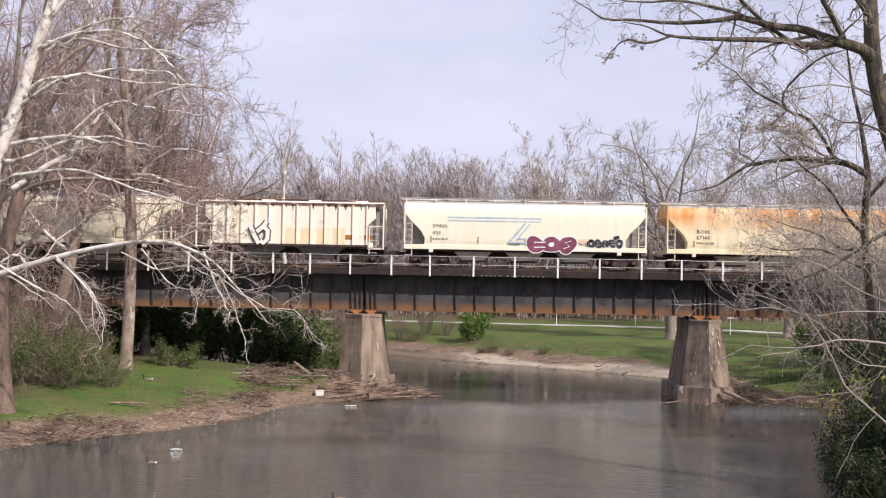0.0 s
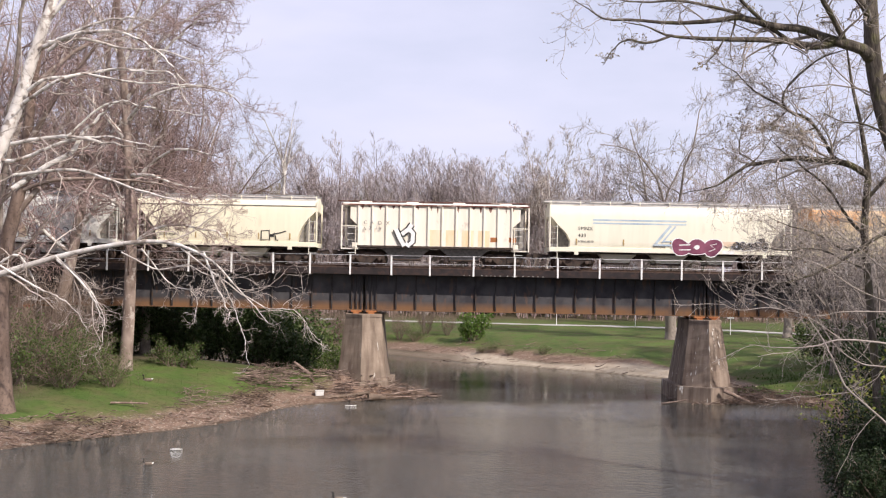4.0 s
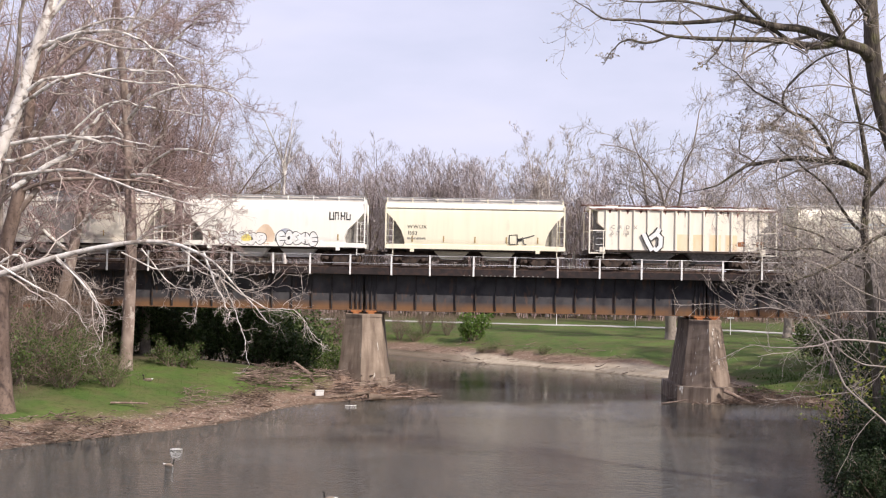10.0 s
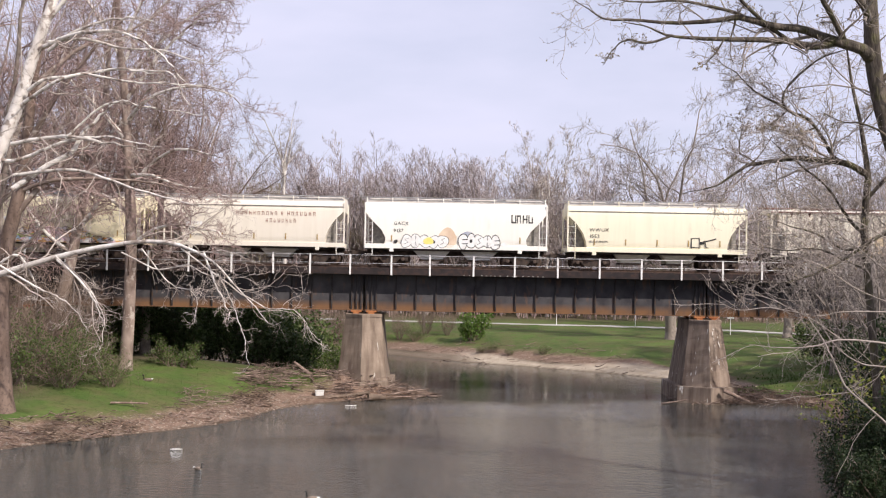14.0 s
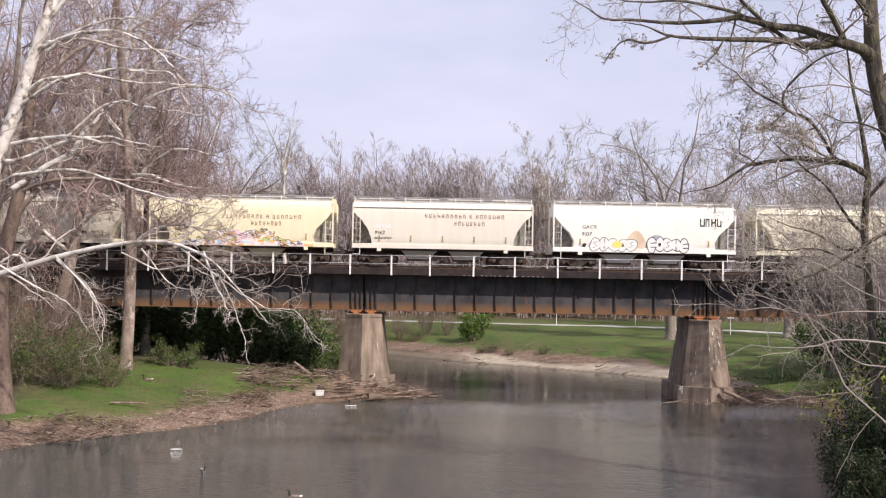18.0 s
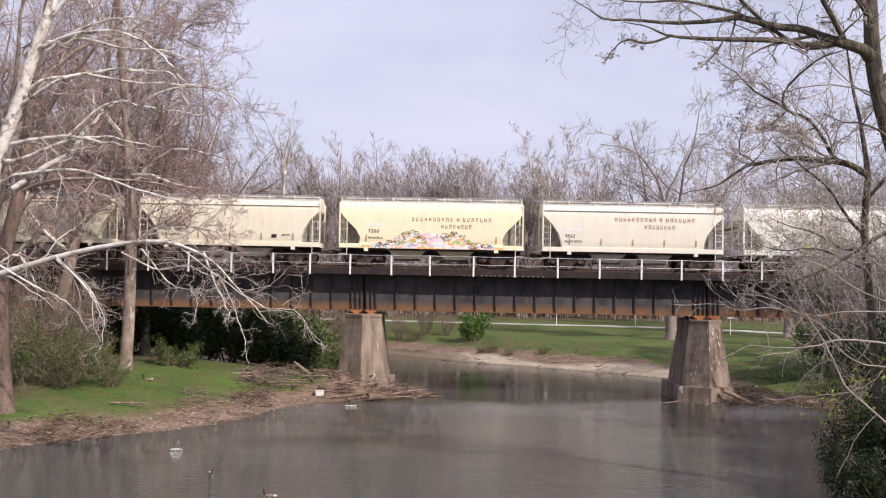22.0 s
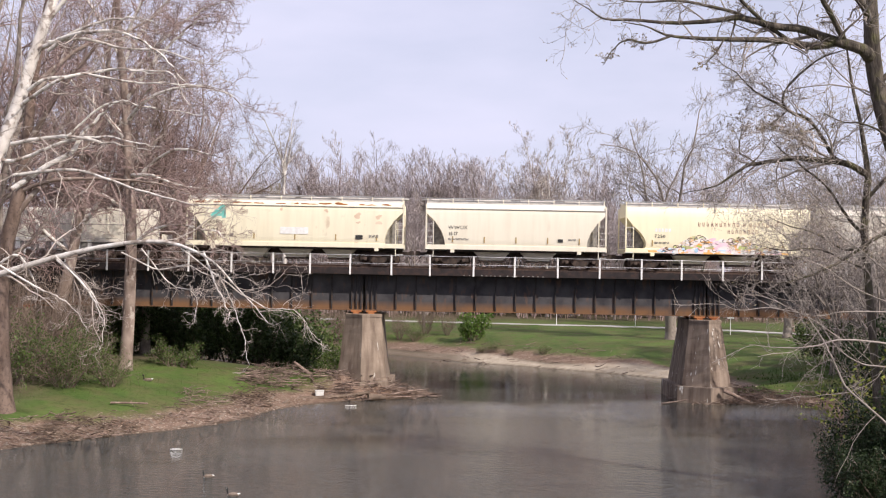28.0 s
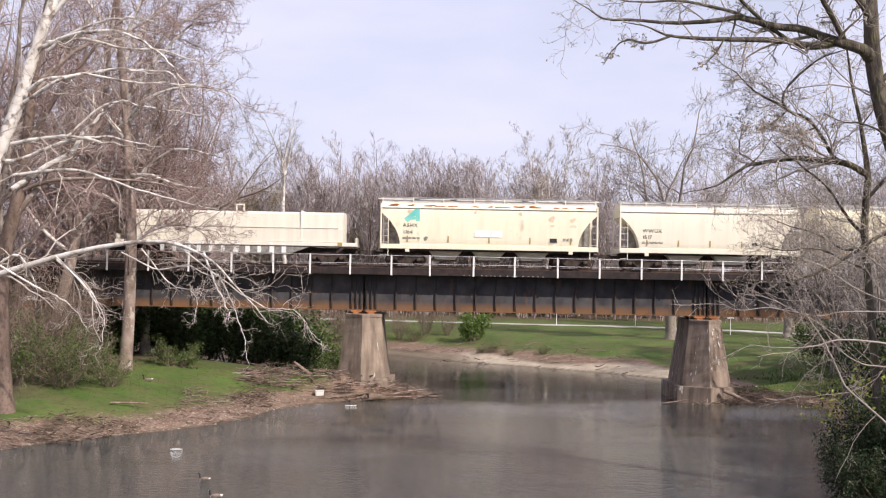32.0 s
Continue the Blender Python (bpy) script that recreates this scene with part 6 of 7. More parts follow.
# a third, leaning mottled trunk between them
grown_tree(14,
           ([(-24.2, 71.0, 1.4), (-23.8, 71.0, 4.0), (-22.9, 71.0, 8.0), (-22.4, 71.0, 11.0), (-21.6, 71.0, 14.6), (-21.0, 71, 18.0), (-20.8, 71, 22), (-20.4, 71, 26)],
            [0.55, 0.40, 0.34, 0.30, 0.26, 0.2, 0.12, 0.04]),
           [([(-22.6, 71.0, 10.0), (-21.2, 70.5, 11.6), (-20.2, 70.2, 13.6), (-19.6, 70, 16)], [0.16, 0.13, 0.09, 0.04]),
            ([(-21.6, 71.0, 14.6), (-19.8, 70.6, 17.0), (-17.8, 70.0, 19.0), (-16.4, 69.6, 20.0)], [0.15, 0.11, 0.07, 0.03]),
            ([(-22.8, 71.0, 8.6), (-24.6, 70.6, 10.2), (-26.2, 70.2, 13.0), (-27.0, 70, 16)], [0.14, 0.11, 0.08, 0.04])],
           "bark_sycamore", "bark_pale_limb", "twig_mauve", "leaning mottled sycamore with broken bark", "sycamore_tree", trunk_shoots=16, dens=(16, 8, 6), limb_len=0.45, min_r=0.010, droop=0.03, twisty=1.8)

# generic tall bare trees behind
woods = "bare trees of the river woods"
TALL = [plant(bare_tree(31, 27, 0.38, "bark_grey", "twig_mauve", leaders=5, low=6, dens=(10, 7, 5), twist=3, reach=0.36, min_r=0.011, rise=-0.035, wig=1.6, label="tall leafless tree with a dense mauve-brown crown", group=woods), -25.0, 63.0, 20),
        plant(bare_tree(32, 25, 0.32, "bark_brown", "twig_brown", leaders=4, low=7, dens=(10, 7, 5), twist=3, reach=0.38, min_r=0.011, rise=-0.035, wig=1.6, label="tall leafless tree with brown twigs", group=woods, low_from=0.25), -21.5, 84.0, 140),
        plant(bare_tree(33, 24, 0.30, "bark_sycamore", "twig_mauve", leaders=4, low=6, dens=(10, 7, 5), twist=3, reach=0.38, min_r=0.011, rise=-0.035, wig=1.6, label="leafless tree with a pale blotched trunk", group=woods), -27.5, 86.0, 260),
        plant(bare_tree(34, 28, 0.36, "bark_grey", "twig_mauve", leaders=5, low=7, dens=(10, 7, 5), twist=3, reach=0.36, min_r=0.011, rise=-0.035, wig=1.6, splay=30, label="tall leafless tree with a rounded twiggy crown", group=woods), -22.0, 91.0, 75)]
for k, (i, x, y, turn, size) in enumerate([(0, -31, 80, 200, 0.95), (1, -34, 70, 10, 1.05), (2, -28.5, 97, 60, 1.1), (3, -36, 90, 170, 1.0), (1, -29, 59, 300, 0.95),
                                            (3, -24.0, 79.8, 230, 0.92), (1, -31.5, 94, 210, 1.1), (0, -26.5, 91.5, 15, 1.0), (2, -21.0, 86.5, 310, 0.95), (3, -20.6, 80.5, 120, 0.95), (1, -24.2, 88.0, 40, 1.0), (2, -30.0, 86.5, 90, 1.05), (3, -33.5, 83.0, 330, 1.0), (1, -21.8, 90.0, 250, 0.92), (0, -28.0, 83.0, 160, 0.9)]):
    again(TALL[i], x, y, turn, size)

# far woods beyond the lawn
def crown_top(tree):
    """Height of a tree's topmost twig over its foot."""
    top = 0.0
    for piece in tree.children:
        co = np.empty(len(piece.data.vertices) * 3, np.float32)
        piece.data.vertices.foreach_get("co", co)
        top = max(top, float(co[2::3].max()))
    return top


FAR = []
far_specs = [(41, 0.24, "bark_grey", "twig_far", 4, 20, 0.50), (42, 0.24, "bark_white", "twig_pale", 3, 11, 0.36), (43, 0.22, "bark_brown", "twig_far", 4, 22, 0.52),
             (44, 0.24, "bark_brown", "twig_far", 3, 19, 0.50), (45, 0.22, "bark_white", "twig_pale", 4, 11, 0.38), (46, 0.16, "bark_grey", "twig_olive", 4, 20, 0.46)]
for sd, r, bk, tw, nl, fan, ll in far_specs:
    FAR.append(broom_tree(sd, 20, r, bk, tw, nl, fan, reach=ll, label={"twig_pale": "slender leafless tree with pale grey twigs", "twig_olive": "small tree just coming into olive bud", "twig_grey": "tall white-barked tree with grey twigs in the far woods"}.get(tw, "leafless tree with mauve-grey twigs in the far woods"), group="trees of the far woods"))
FAR_TOP = [crown_top(tree) for tree in FAR]
used = set()


def far_tree(i, x, y, top, turn):
    """One tree of the far woods, its crown reaching the height top."""
    size = (top - ground_at(x, y)) / FAR_TOP[i]
    if i in used:
        again(FAR[i], x, y, turn, size)
    else:
        used.add(i)
        plant(FAR[i], x, y, turn, size=size)


# the trees that make the skyline: place along the edge of the woods, kind, height of the crown
rng1 = random.Random(8)
SKYLINE = [(-44, 2, 24.5), (-38, 3, 25.5), (-32.5, 0, 25.0), (-28, 2, 25.8), (-24.6, 5, 22.8), (-18.0, 2, 23.6), (-15.2, 0, 25.0), (-12.2, 2, 26.6), (-9.9, 3, 23.6), (-8.3, 5, 22.4), (-5.9, 3, 23.8), (-3.4, 0, 22.9),
           (-2.0, 1, 23.6), (0.3, 3, 24.0), (2.2, 0, 24.6), (4.6, 2, 22.2), (6.4, 0, 22.9), (8.1, 3, 23.2), (9.9, 1, 25.6), (11.7, 4, 28.2), (13.7, 1, 25.6), (16.7, 4, 28.0), (18.6, 3, 24.0), (22.0, 0, 20.8), (27.0, 3, 23.0), (33.0, 0, 22.0), (39.0, 3, 22.4), (46.0, 2, 22.0)]
for k, (x, i, top) in enumerate(SKYLINE):
    y = 150 + (k % 2) * 4 + rng1.uniform(-1.5, 1.5)
    far_tree(i, x * y / 150, y, 8 + (top - 8) * y / 150, rng1.uniform(0, 360))
    if -20 < x < 24:
        far_tree((0, 2, 3)[k % 3], (x + 1.5) * y / 150 * 1.06, y * 1.06, 8 + (min(top, 24.5) - 9.2) * y / 141, rng1.uniform(0, 360))
# the lower growth in front of and behind them
for k in range(16):
    x = -46 + 94 * (k + 0.5) / 16 + rng1.uniform(-2, 2)
    y = rng1.choice([144, 147, 162, 168]) + rng1.uniform(-2, 2)
    far_tree(rng1.choice([0, 2, 3, 2, 0]), x, y, rng1.uniform(14.5, 19.0), rng1.uniform(0, 360))


def far_brush():
    """The tangled understorey of the far woods: thin saplings and brush."""
    rng = np.random.default_rng(77)
    n = 1900
    x, y = rng.uniform(-75, 80, n), rng.uniform(143, 170, n)
    z = ground_height(x, y)
    h = rng.uniform(3, 10, n)
    way = np.stack([rng.normal(0, 0.14, n), rng.normal(0, 0.14, n), np.ones(n)], 1)
    p, r = walk_paths(rng, np.stack([x, y, z - 0.1], 1), way, h, np.full(n, 0.05), np.full(n, 0.015), 4, 0.10, 0.02)
    q, rq = sprout(rng, p, r, 7, 0.2, 1.0, 42, 14, 0.4, 0.3, 0.6, 0.6, 2, 0.2, 0.04, 0, 0.016)
    return tagged(part("brush", array_mesh("brush", *path_tubes([(p, r, 3), (q, rq, 2)]), "twig_mauve")), "brown leafless saplings and brush below the far woods", "brush", kind="stuff")


far_brush()


def far_trunks():
    """Trees in the depth of the woods, too many to count."""
    rng = np.random.default_rng(78)
    n = 1500
    x, y = np.concatenate([rng.uniform(-75, 80, 860), rng.uniform(-52, 6, 640)]), rng.uniform(152, 200, n)
    z = ground_height(x, y)
    tall = rng.uniform(10.5, 15.5, n) + np.where(np.arange(n) < 860, 0.0, 2.0)
    p, r = walk_paths(rng, np.stack([x, y, z - 0.1], 1), np.stack([rng.normal(0, 0.05, n), rng.normal(0, 0.05, n), np.ones(n)], 1), tall, rng.uniform(0.09, 0.20, n), np.full(n, 0.03), 5, 0.07, 0.02)
    q, rq = sprout(rng, p, r, 9, 0.25, 1.0, 34, 12, 0.42, 0.3, 0.45, 0.5, 3, 0.14, 0.02, 0, 0.016)
    s, rs = sprout(rng, q, rq, 11, 0.15, 1.0, 48, 18, 0.6, 0.3, 0.6, 0.7, 1, 0.15, 0.01, 0, 0.024)
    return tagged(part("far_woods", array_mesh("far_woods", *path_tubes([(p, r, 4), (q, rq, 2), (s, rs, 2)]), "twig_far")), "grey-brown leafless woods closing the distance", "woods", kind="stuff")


far_trunks()

# a tall white-stemmed tree that stands out of the far woods
plant(bare_tree(47, 26.5, 0.30, "bark_white", "twig_grey", leaders=6, low=1, dens=(8, 8, 6), twist=0, bole=0.75, splay=22, reach=0.34, min_r=0.014, rise=0.02, low_from=0.85, label="tall white-stemmed tree standing above the far woods", group="trees of the far woods"), -19.1, 145, 0)

# the broad tree on the far lawn, and others behind the east span
lawn_tree = bare_tree(51, 17.5, 0.40, "bark_grey", "twig_grey", leaders=8, low=5, dens=(11, 7, 6), twist=3, bole=0.34, splay=40, reach=0.36, min_r=0.011, low_from=0.7, fork=0.5, label="broad leafless tree with a pale trunk on the lawn", group="trees on the far lawn", wig=2.0)
plant(lawn_tree, 21.6, 108.5, 40, size=1.38)
again(lawn_tree, 33.5, 112, 200, 1.15)
again(TALL[2], 41, 104, 80, 0.85)
again(TALL[1], 37, 122, 30, 0.8)
again(TALL[0], 30, 133, 130, 0.75)
again(FAR[1], 26.5, 128, 60, 0.9)
again(FAR[0], -1.8, 118.5, 60, 0.8)
again(FAR[3], -8.5, 124, 20, 0.85)
again(FAR[2], -13, 118, 20, 0.8)

# right bank: the mossy tree whose limbs reach over the water
grown_tree(21,
           ([(18.2, 40.0, 0.7), (17.6, 40.0, 3.2), (16.9, 40.0, 7.2), (16.3, 40.0, 9.8), (15.96, 40.0, 11.23), (15.63, 40.0, 12.41), (15.31, 40.0, 13.40), (15.06, 40.0, 14.38), (14.83, 40.0, 15.64), (14.74, 40.0, 17.12), (14.66, 40.0, 18.5), (14.5, 40.0, 20.6), (14.4, 40, 23)],
            [0.55, 0.42, 0.37, 0.34, 0.31, 0.29, 0.28, 0.28, 0.28, 0.25, 0.23, 0.16, 0.08]),
           [([(14.66, 39.9, 15.70), (14.28, 39.6, 15.92), (13.15, 39.5, 16.20), (12.13, 39.3, 16.49), (11.12, 39.1, 16.52), (9.92, 39.0, 16.79), (9.27, 38.8, 16.64), (7.59, 38.7, 16.48), (6.25, 38.5, 16.55), (5.19, 38.3, 16.54), (4.66, 38.2, 16.83), (4.03, 38.0, 17.16)],
             [0.24, 0.21, 0.17, 0.14, 0.125, 0.11, 0.085, 0.062, 0.05, 0.036, 0.024, 0.012]),
            ([(13.48, 39.6, 16.15), (12.93, 39.5, 16.00), (12.34, 39.4, 15.93), (11.58, 39.2, 16.05), (10.37, 39.0, 16.03), (9.27, 38.8, 15.97), (8.42, 38.6, 15.95), (7.55, 38.4, 16.03), (6.81, 38.2, 16.27), (5.95, 38.0, 16.40)],
             [0.16, 0.15, 0.135, 0.11, 0.09, 0.075, 0.062, 0.045, 0.028, 0.012]),
            ([(7.55, 38.5, 16.03), (6.95, 38.4, 15.80), (6.55, 38.3, 15.73), (6.02, 38.2, 15.80), (5.55, 38.1, 15.53), (5.26, 38.0, 14.97)], [0.045, 0.04, 0.036, 0.03, 0.02, 0.01]),
            ([(11.66, 39.3, 16.12), (11.00, 39.2, 16.52), (10.46, 38.9, 16.85), (9.87, 38.5, 17.26), (9.48, 38.0, 17.71)], [0.075, 0.07, 0.065, 0.055, 0.045]),
            ([(13.87, 39.7, 16.05), (13.6, 39.5, 16.22), (13.05, 38.9, 16.71), (12.46, 38.5, 17.30), (12.00, 38.0, 17.94), (11.4, 37.8, 19.0)], [0.10, 0.10, 0.09, 0.08, 0.07, 0.05]),
            ([(10.4, 39.1, 16.66), (9.95, 39.2, 16.93), (9.15, 39.1, 17.12), (7.84, 38.7, 17.19), (6.49, 38.4, 17.08), (5.38, 38.0, 17.14)], [0.07, 0.065, 0.058, 0.045, 0.03, 0.012]),
            ([(14.72, 39.9, 16.88), (14.3, 39.4, 17.26), (13.80, 38.9, 17.6), (13.03, 38.4, 18.4), (11.8, 38.0, 19.6)], [0.14, 0.12, 0.11, 0.09, 0.05]),
            ([(9.35, 38.8, 15.97), (9.10, 38.7, 15.62), (8.72, 38.6, 15.18), (8.40, 38.5, 14.90)], [0.03, 0.026, 0.02, 0.008]),
            ([(16.3, 40.0, 9.8), (15.19, 40.0, 9.5), (13.64, 40.0, 8.45), (11.93, 39.5, 7.83), (10.44, 39.0, 7.81)], [0.08, 0.065, 0.05, 0.035, 0.015]),
            ([(15.63, 40.0, 12.5), (15.1, 39.7, 13.0), (14.2, 39.4, 13.3), (13.4, 39.2, 13.3), (12.6, 39.0, 13.7)], [0.05, 0.045, 0.035, 0.022, 0.010]),
            ([(14.83, 40.0, 14.6), (15.8, 39.5, 15.6), (17.0, 39.0, 16.6), (18.4, 38.6, 17.2)], [0.12, 0.1, 0.07, 0.03])],
           "bark_moss", "bark_moss", "twig_grey", "mossy rough-barked tree with budding limbs over the river", "bare_tree", buds=0.24, trunk_shoots=10, dens=(11, 6, 4), min_r=0.007, limb_len=0.24, twisty=2.2, kink=0.02)

# the crooked tree beside it
grown_tree(23,
           ([(15.82, 41.5, 0.5), (15.67, 41.5, 3.83), (15.5, 41.5, 5.85), (15.25, 41.5, 8.48), (15.15, 41.5, 9.9), (15.22, 41.5, 11.13), (15.25, 41.5, 11.74), (14.99, 41.5, 13.47), (14.64, 41.5, 14.99), (14.47, 41.5, 16.12), (14.29, 41.5, 17.24)],
            [0.2, 0.15, 0.14, 0.135, 0.13, 0.13, 0.12, 0.07, 0.055, 0.035, 0.012]),
           [([(15.25, 41.5, 11.74), (14.48, 41.4, 12.12), (13.63, 41.3, 12.24), (12.39, 41.2, 12.25), (11.05, 41.1, 12.03), (10.52, 41.0, 11.81), (9.54, 40.9, 11.18), (8.38, 40.8, 11.03)], [0.13, 0.12, 0.105, 0.09, 0.07, 0.055, 0.03, 0.01]),
            ([(14.51, 41.5, 12.13), (13.99, 41.45, 12.36), (13.58, 41.4, 13.02), (13.02, 41.35, 13.72), (12.31, 41.3, 14.02), (12.05, 41.25, 14.5), (12.35, 41.2, 15.11), (13.14, 41.15, 15.82), (14.12, 41.1, 16.24)], [0.08, 0.075, 0.07, 0.065, 0.06, 0.05, 0.045, 0.035, 0.015]),
            ([(12.37, 41.5, 14.05), (11.71, 41.4, 14.35), (11.13, 41.3, 14.59), (10.69, 41.2, 14.87), (10.34, 41.1, 15.25), (9.71, 41.0, 15.59)], [0.05, 0.045, 0.036, 0.028, 0.02, 0.008]),
            ([(13.28, 41.5, 13.38), (12.74, 41.4, 13.19), (12.37, 41.3, 13.05), (11.98, 41.2, 12.5)], [0.04, 0.035, 0.025, 0.01]),
            ([(12.37, 41.5, 14.05), (11.86, 41.4, 13.7), (11.35, 41.3, 13.52)], [0.035, 0.025, 0.01]),
            ([(11.22, 41.5, 12.07), (10.9, 41.4, 12.3), (10.63, 41.3, 12.45), (10.8, 41.2, 13.05), (10.93, 41.1, 13.55)], [0.035, 0.03, 0.026, 0.018, 0.008]),
            ([(15.2, 41.5, 9.5), (14.48, 41.35, 10.19), (13.65, 41.2, 11.28), (12.95, 41.05, 11.86), (11.89, 40.9, 12.63), (11.24, 40.75, 13.21)], [0.07, 0.06, 0.05, 0.04, 0.025, 0.008]),
            ([(15.2, 41.5, 9.09), (14.28, 41.3, 9.07), (13.2, 41.1, 9.55), (12.13, 40.9, 9.83), (11.07, 40.7, 10.2)], [0.05, 0.045, 0.035, 0.022, 0.008]),
            ([(15.26, 41.5, 10.92), (16.11, 41.4, 11.95), (16.46, 41.3, 13.17)], [0.08, 0.06, 0.03]),
            ([(14.99, 41.5, 13.47), (15.37, 41.4, 14.18), (15.55, 41.3, 14.98)], [0.03, 0.02, 0.008]),
            ([(15.37, 41.5, 8.28), (14.49, 41.3, 8.57), (13.2, 41.1, 9.05), (11.94, 40.9, 9.02), (10.88, 40.7, 9.3)], [0.05, 0.04, 0.03, 0.02, 0.008])],
           "bark_moss", "bark_moss", "twig_pale", "crooked grey-brown tree with fine budding twigs", "bare_tree", buds=0.12, trunk_shoots=18, dens=(20, 9, 6), min_r=0.006, limb_len=0.42, twisty=2.0, kink=0.03)

# the pale slender tree that reaches out from the east bank with long straight limbs
grown_tree(22,
           ([(15.9, 38.4, 0.6), (15.75, 38.4, 2.6), (15.7, 38.3, 5.0), (15.7, 38.3, 7.5), (15.8, 38.2, 10.0), (15.9, 38.2, 12.4)], [0.14, 0.12, 0.10, 0.085, 0.06, 0.03]),
           [([(15.72, 38.3, 5.6), (14.62, 38.0, 5.89), (13.07, 37.8, 5.99), (12.08, 37.5, 5.76), (11.13, 37.2, 5.65), (9.84, 37.0, 5.70)], [0.037, 0.034, 0.029, 0.022, 0.014, 0.006]),
            ([(15.75, 38.4, 2.3), (14.65, 38.0, 3.29), (13.79, 37.8, 3.98), (13.17, 37.7, 4.54), (12.77, 37.5, 5.21), (12.26, 37.3, 6.11), (11.64, 37.2, 6.99), (11.02, 37.0, 8.20)], [0.041, 0.037, 0.034, 0.031, 0.027, 0.022, 0.015, 0.006]),
            ([(13.15, 37.9, 5.97), (12.15, 37.8, 6.63), (11.41, 37.5, 6.98), (10.43, 37.2, 7.41), (9.37, 37.0, 7.56)], [0.024, 0.020, 0.016, 0.011, 0.006]),
            ([(15.7, 38.3, 6.8), (14.61, 38.0, 6.91), (13.07, 37.8, 6.89), (12.11, 37.6, 6.75), (10.59, 37.4, 6.97), (9.55, 37.2, 6.85), (8.72, 37.0, 7.16)], [0.027, 0.024, 0.020, 0.018, 0.014, 0.009, 0.006]),
            ([(15.7, 38.3, 7.4), (14.60, 38.0, 8.27), (13.70, 37.8, 8.92), (12.72, 37.5, 9.57), (11.95, 37.2, 10.43), (11.42, 37.0, 11.29)], [0.027, 0.024, 0.020, 0.016, 0.011, 0.006]),
            ([(15.7, 38.3, 6.9), (14.61, 38.0, 7.25), (13.49, 37.8, 7.67), (12.51, 37.5, 8.23), (11.53, 37.2, 8.54), (10.69, 37.0, 8.74)], [0.027, 0.024, 0.020, 0.016, 0.010, 0.006]),
            ([(15.75, 38.2, 8.9), (14.58, 38.0, 9.38), (13.93, 37.8, 9.70), (12.93, 37.5, 10.13), (11.94, 37.2, 10.76), (11.20, 37.0, 11.51)], [0.024, 0.022, 0.019, 0.015, 0.010, 0.006]),
            ([(15.72, 38.3, 4.8), (14.63, 38.0, 5.11), (13.65, 37.8, 5.30), (12.63, 37.5, 6.03), (11.80, 37.2, 7.49), (11.07, 37.0, 9.29)], [0.027, 0.024, 0.022, 0.018, 0.012, 0.006])],
           "bark_grey", "twig_grey", "twig_grey", "slender grey tree with long straight bare limbs over the bank", "sapling_tree", trunk_shoots=0, dens=(9, 5, 3), min_r=0.0055, limb_len=0.38, twisty=0.7, kink=0.012)

# slighter trees of the east bank
bank_tree = bare_tree(52, 13, 0.15, "bark_grey", "twig_grey", leaders=4, low=6, dens=(9, 6, 4), twist=3, bole=0.30, splay=26, reach=0.40, min_r=0.008, low_from=0.2, label="slight leafless tree with pale twigs on the river bank", group="slight trees of the east bank")
plant(bank_tree, 21.4, 49.5, 10)
again(bank_tree, 24.6, 57.0, 130, 1.05)
again(bank_tree, 28.2, 66.0, 250, 1.1)
again(bank_tree, 22.4, 47.0, 310, 1.1)
again(bank_tree, 31.5, 69.5, 60, 1.0)
spread_tree = bare_tree(53, 14.5, 0.16, "bark_grey", "twig_grey", leaders=6, low=3, dens=(9, 7, 5), twist=3, bole=0.45, splay=36, reach=0.46, min_r=0.009, low_from=0.7, wig=1.7, rise=-0.01, label="spreading bare tree with a high crown of grey twigs", group="spreading trees of the east bank")
plant(spread_tree, 27.2, 80.5, 10, size=1.2)
again(spread_tree, 32.5, 86.0, 120, 1.25)
again(spread_tree, 36.5, 92.0, 300, 1.25)
again(spread_tree, 19.8, 52.0, 30, 0.82)
again(spread_tree, 21.8, 61.8, 140, 0.98)
again(spread_tree, 24.9, 67.5, 20, 1.05)
again(bank_tree, 20.8, 54.5, 75, 0.95)
again(bank_tree, 23.4, 60.0, 190, 1.0)
again(spread_tree, 22.6, 57.5, 250, 0.85)

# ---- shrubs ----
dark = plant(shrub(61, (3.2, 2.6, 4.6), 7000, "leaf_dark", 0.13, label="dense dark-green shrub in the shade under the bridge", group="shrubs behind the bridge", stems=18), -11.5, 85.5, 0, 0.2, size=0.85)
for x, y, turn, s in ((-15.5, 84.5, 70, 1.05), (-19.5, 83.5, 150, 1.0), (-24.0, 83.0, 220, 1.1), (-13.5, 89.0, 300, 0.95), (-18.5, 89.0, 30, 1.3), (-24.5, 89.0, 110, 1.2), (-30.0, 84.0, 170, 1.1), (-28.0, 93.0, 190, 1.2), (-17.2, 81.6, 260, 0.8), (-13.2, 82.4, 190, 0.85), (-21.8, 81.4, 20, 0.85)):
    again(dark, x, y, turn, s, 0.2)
bare_brush = plant(shrub(68, (2.6, 2.2, 6.0), 0, "leaf_mid", 0.08, "twig_brown", label="tall tangle of bare brown stems", group="bare thickets on the banks", stems=34), -22.6, 66.5, 0, 0.1)
for x, y, turn, s in ((-25.5, 68.0, 60, 1.1), (-27.5, 64.0, 130, 1.2), (-24.5, 62.5, 200, 0.9), (-22.0, 69.5, 280, 0.9), (-29.5, 69.0, 320, 1.2), (-27.0, 81.5, 150, 1.0), (27.5, 62.0, 200, 0.9), (30.5, 72.0, 30, 1.0)):
    again(bare_brush, x, y, turn, s)
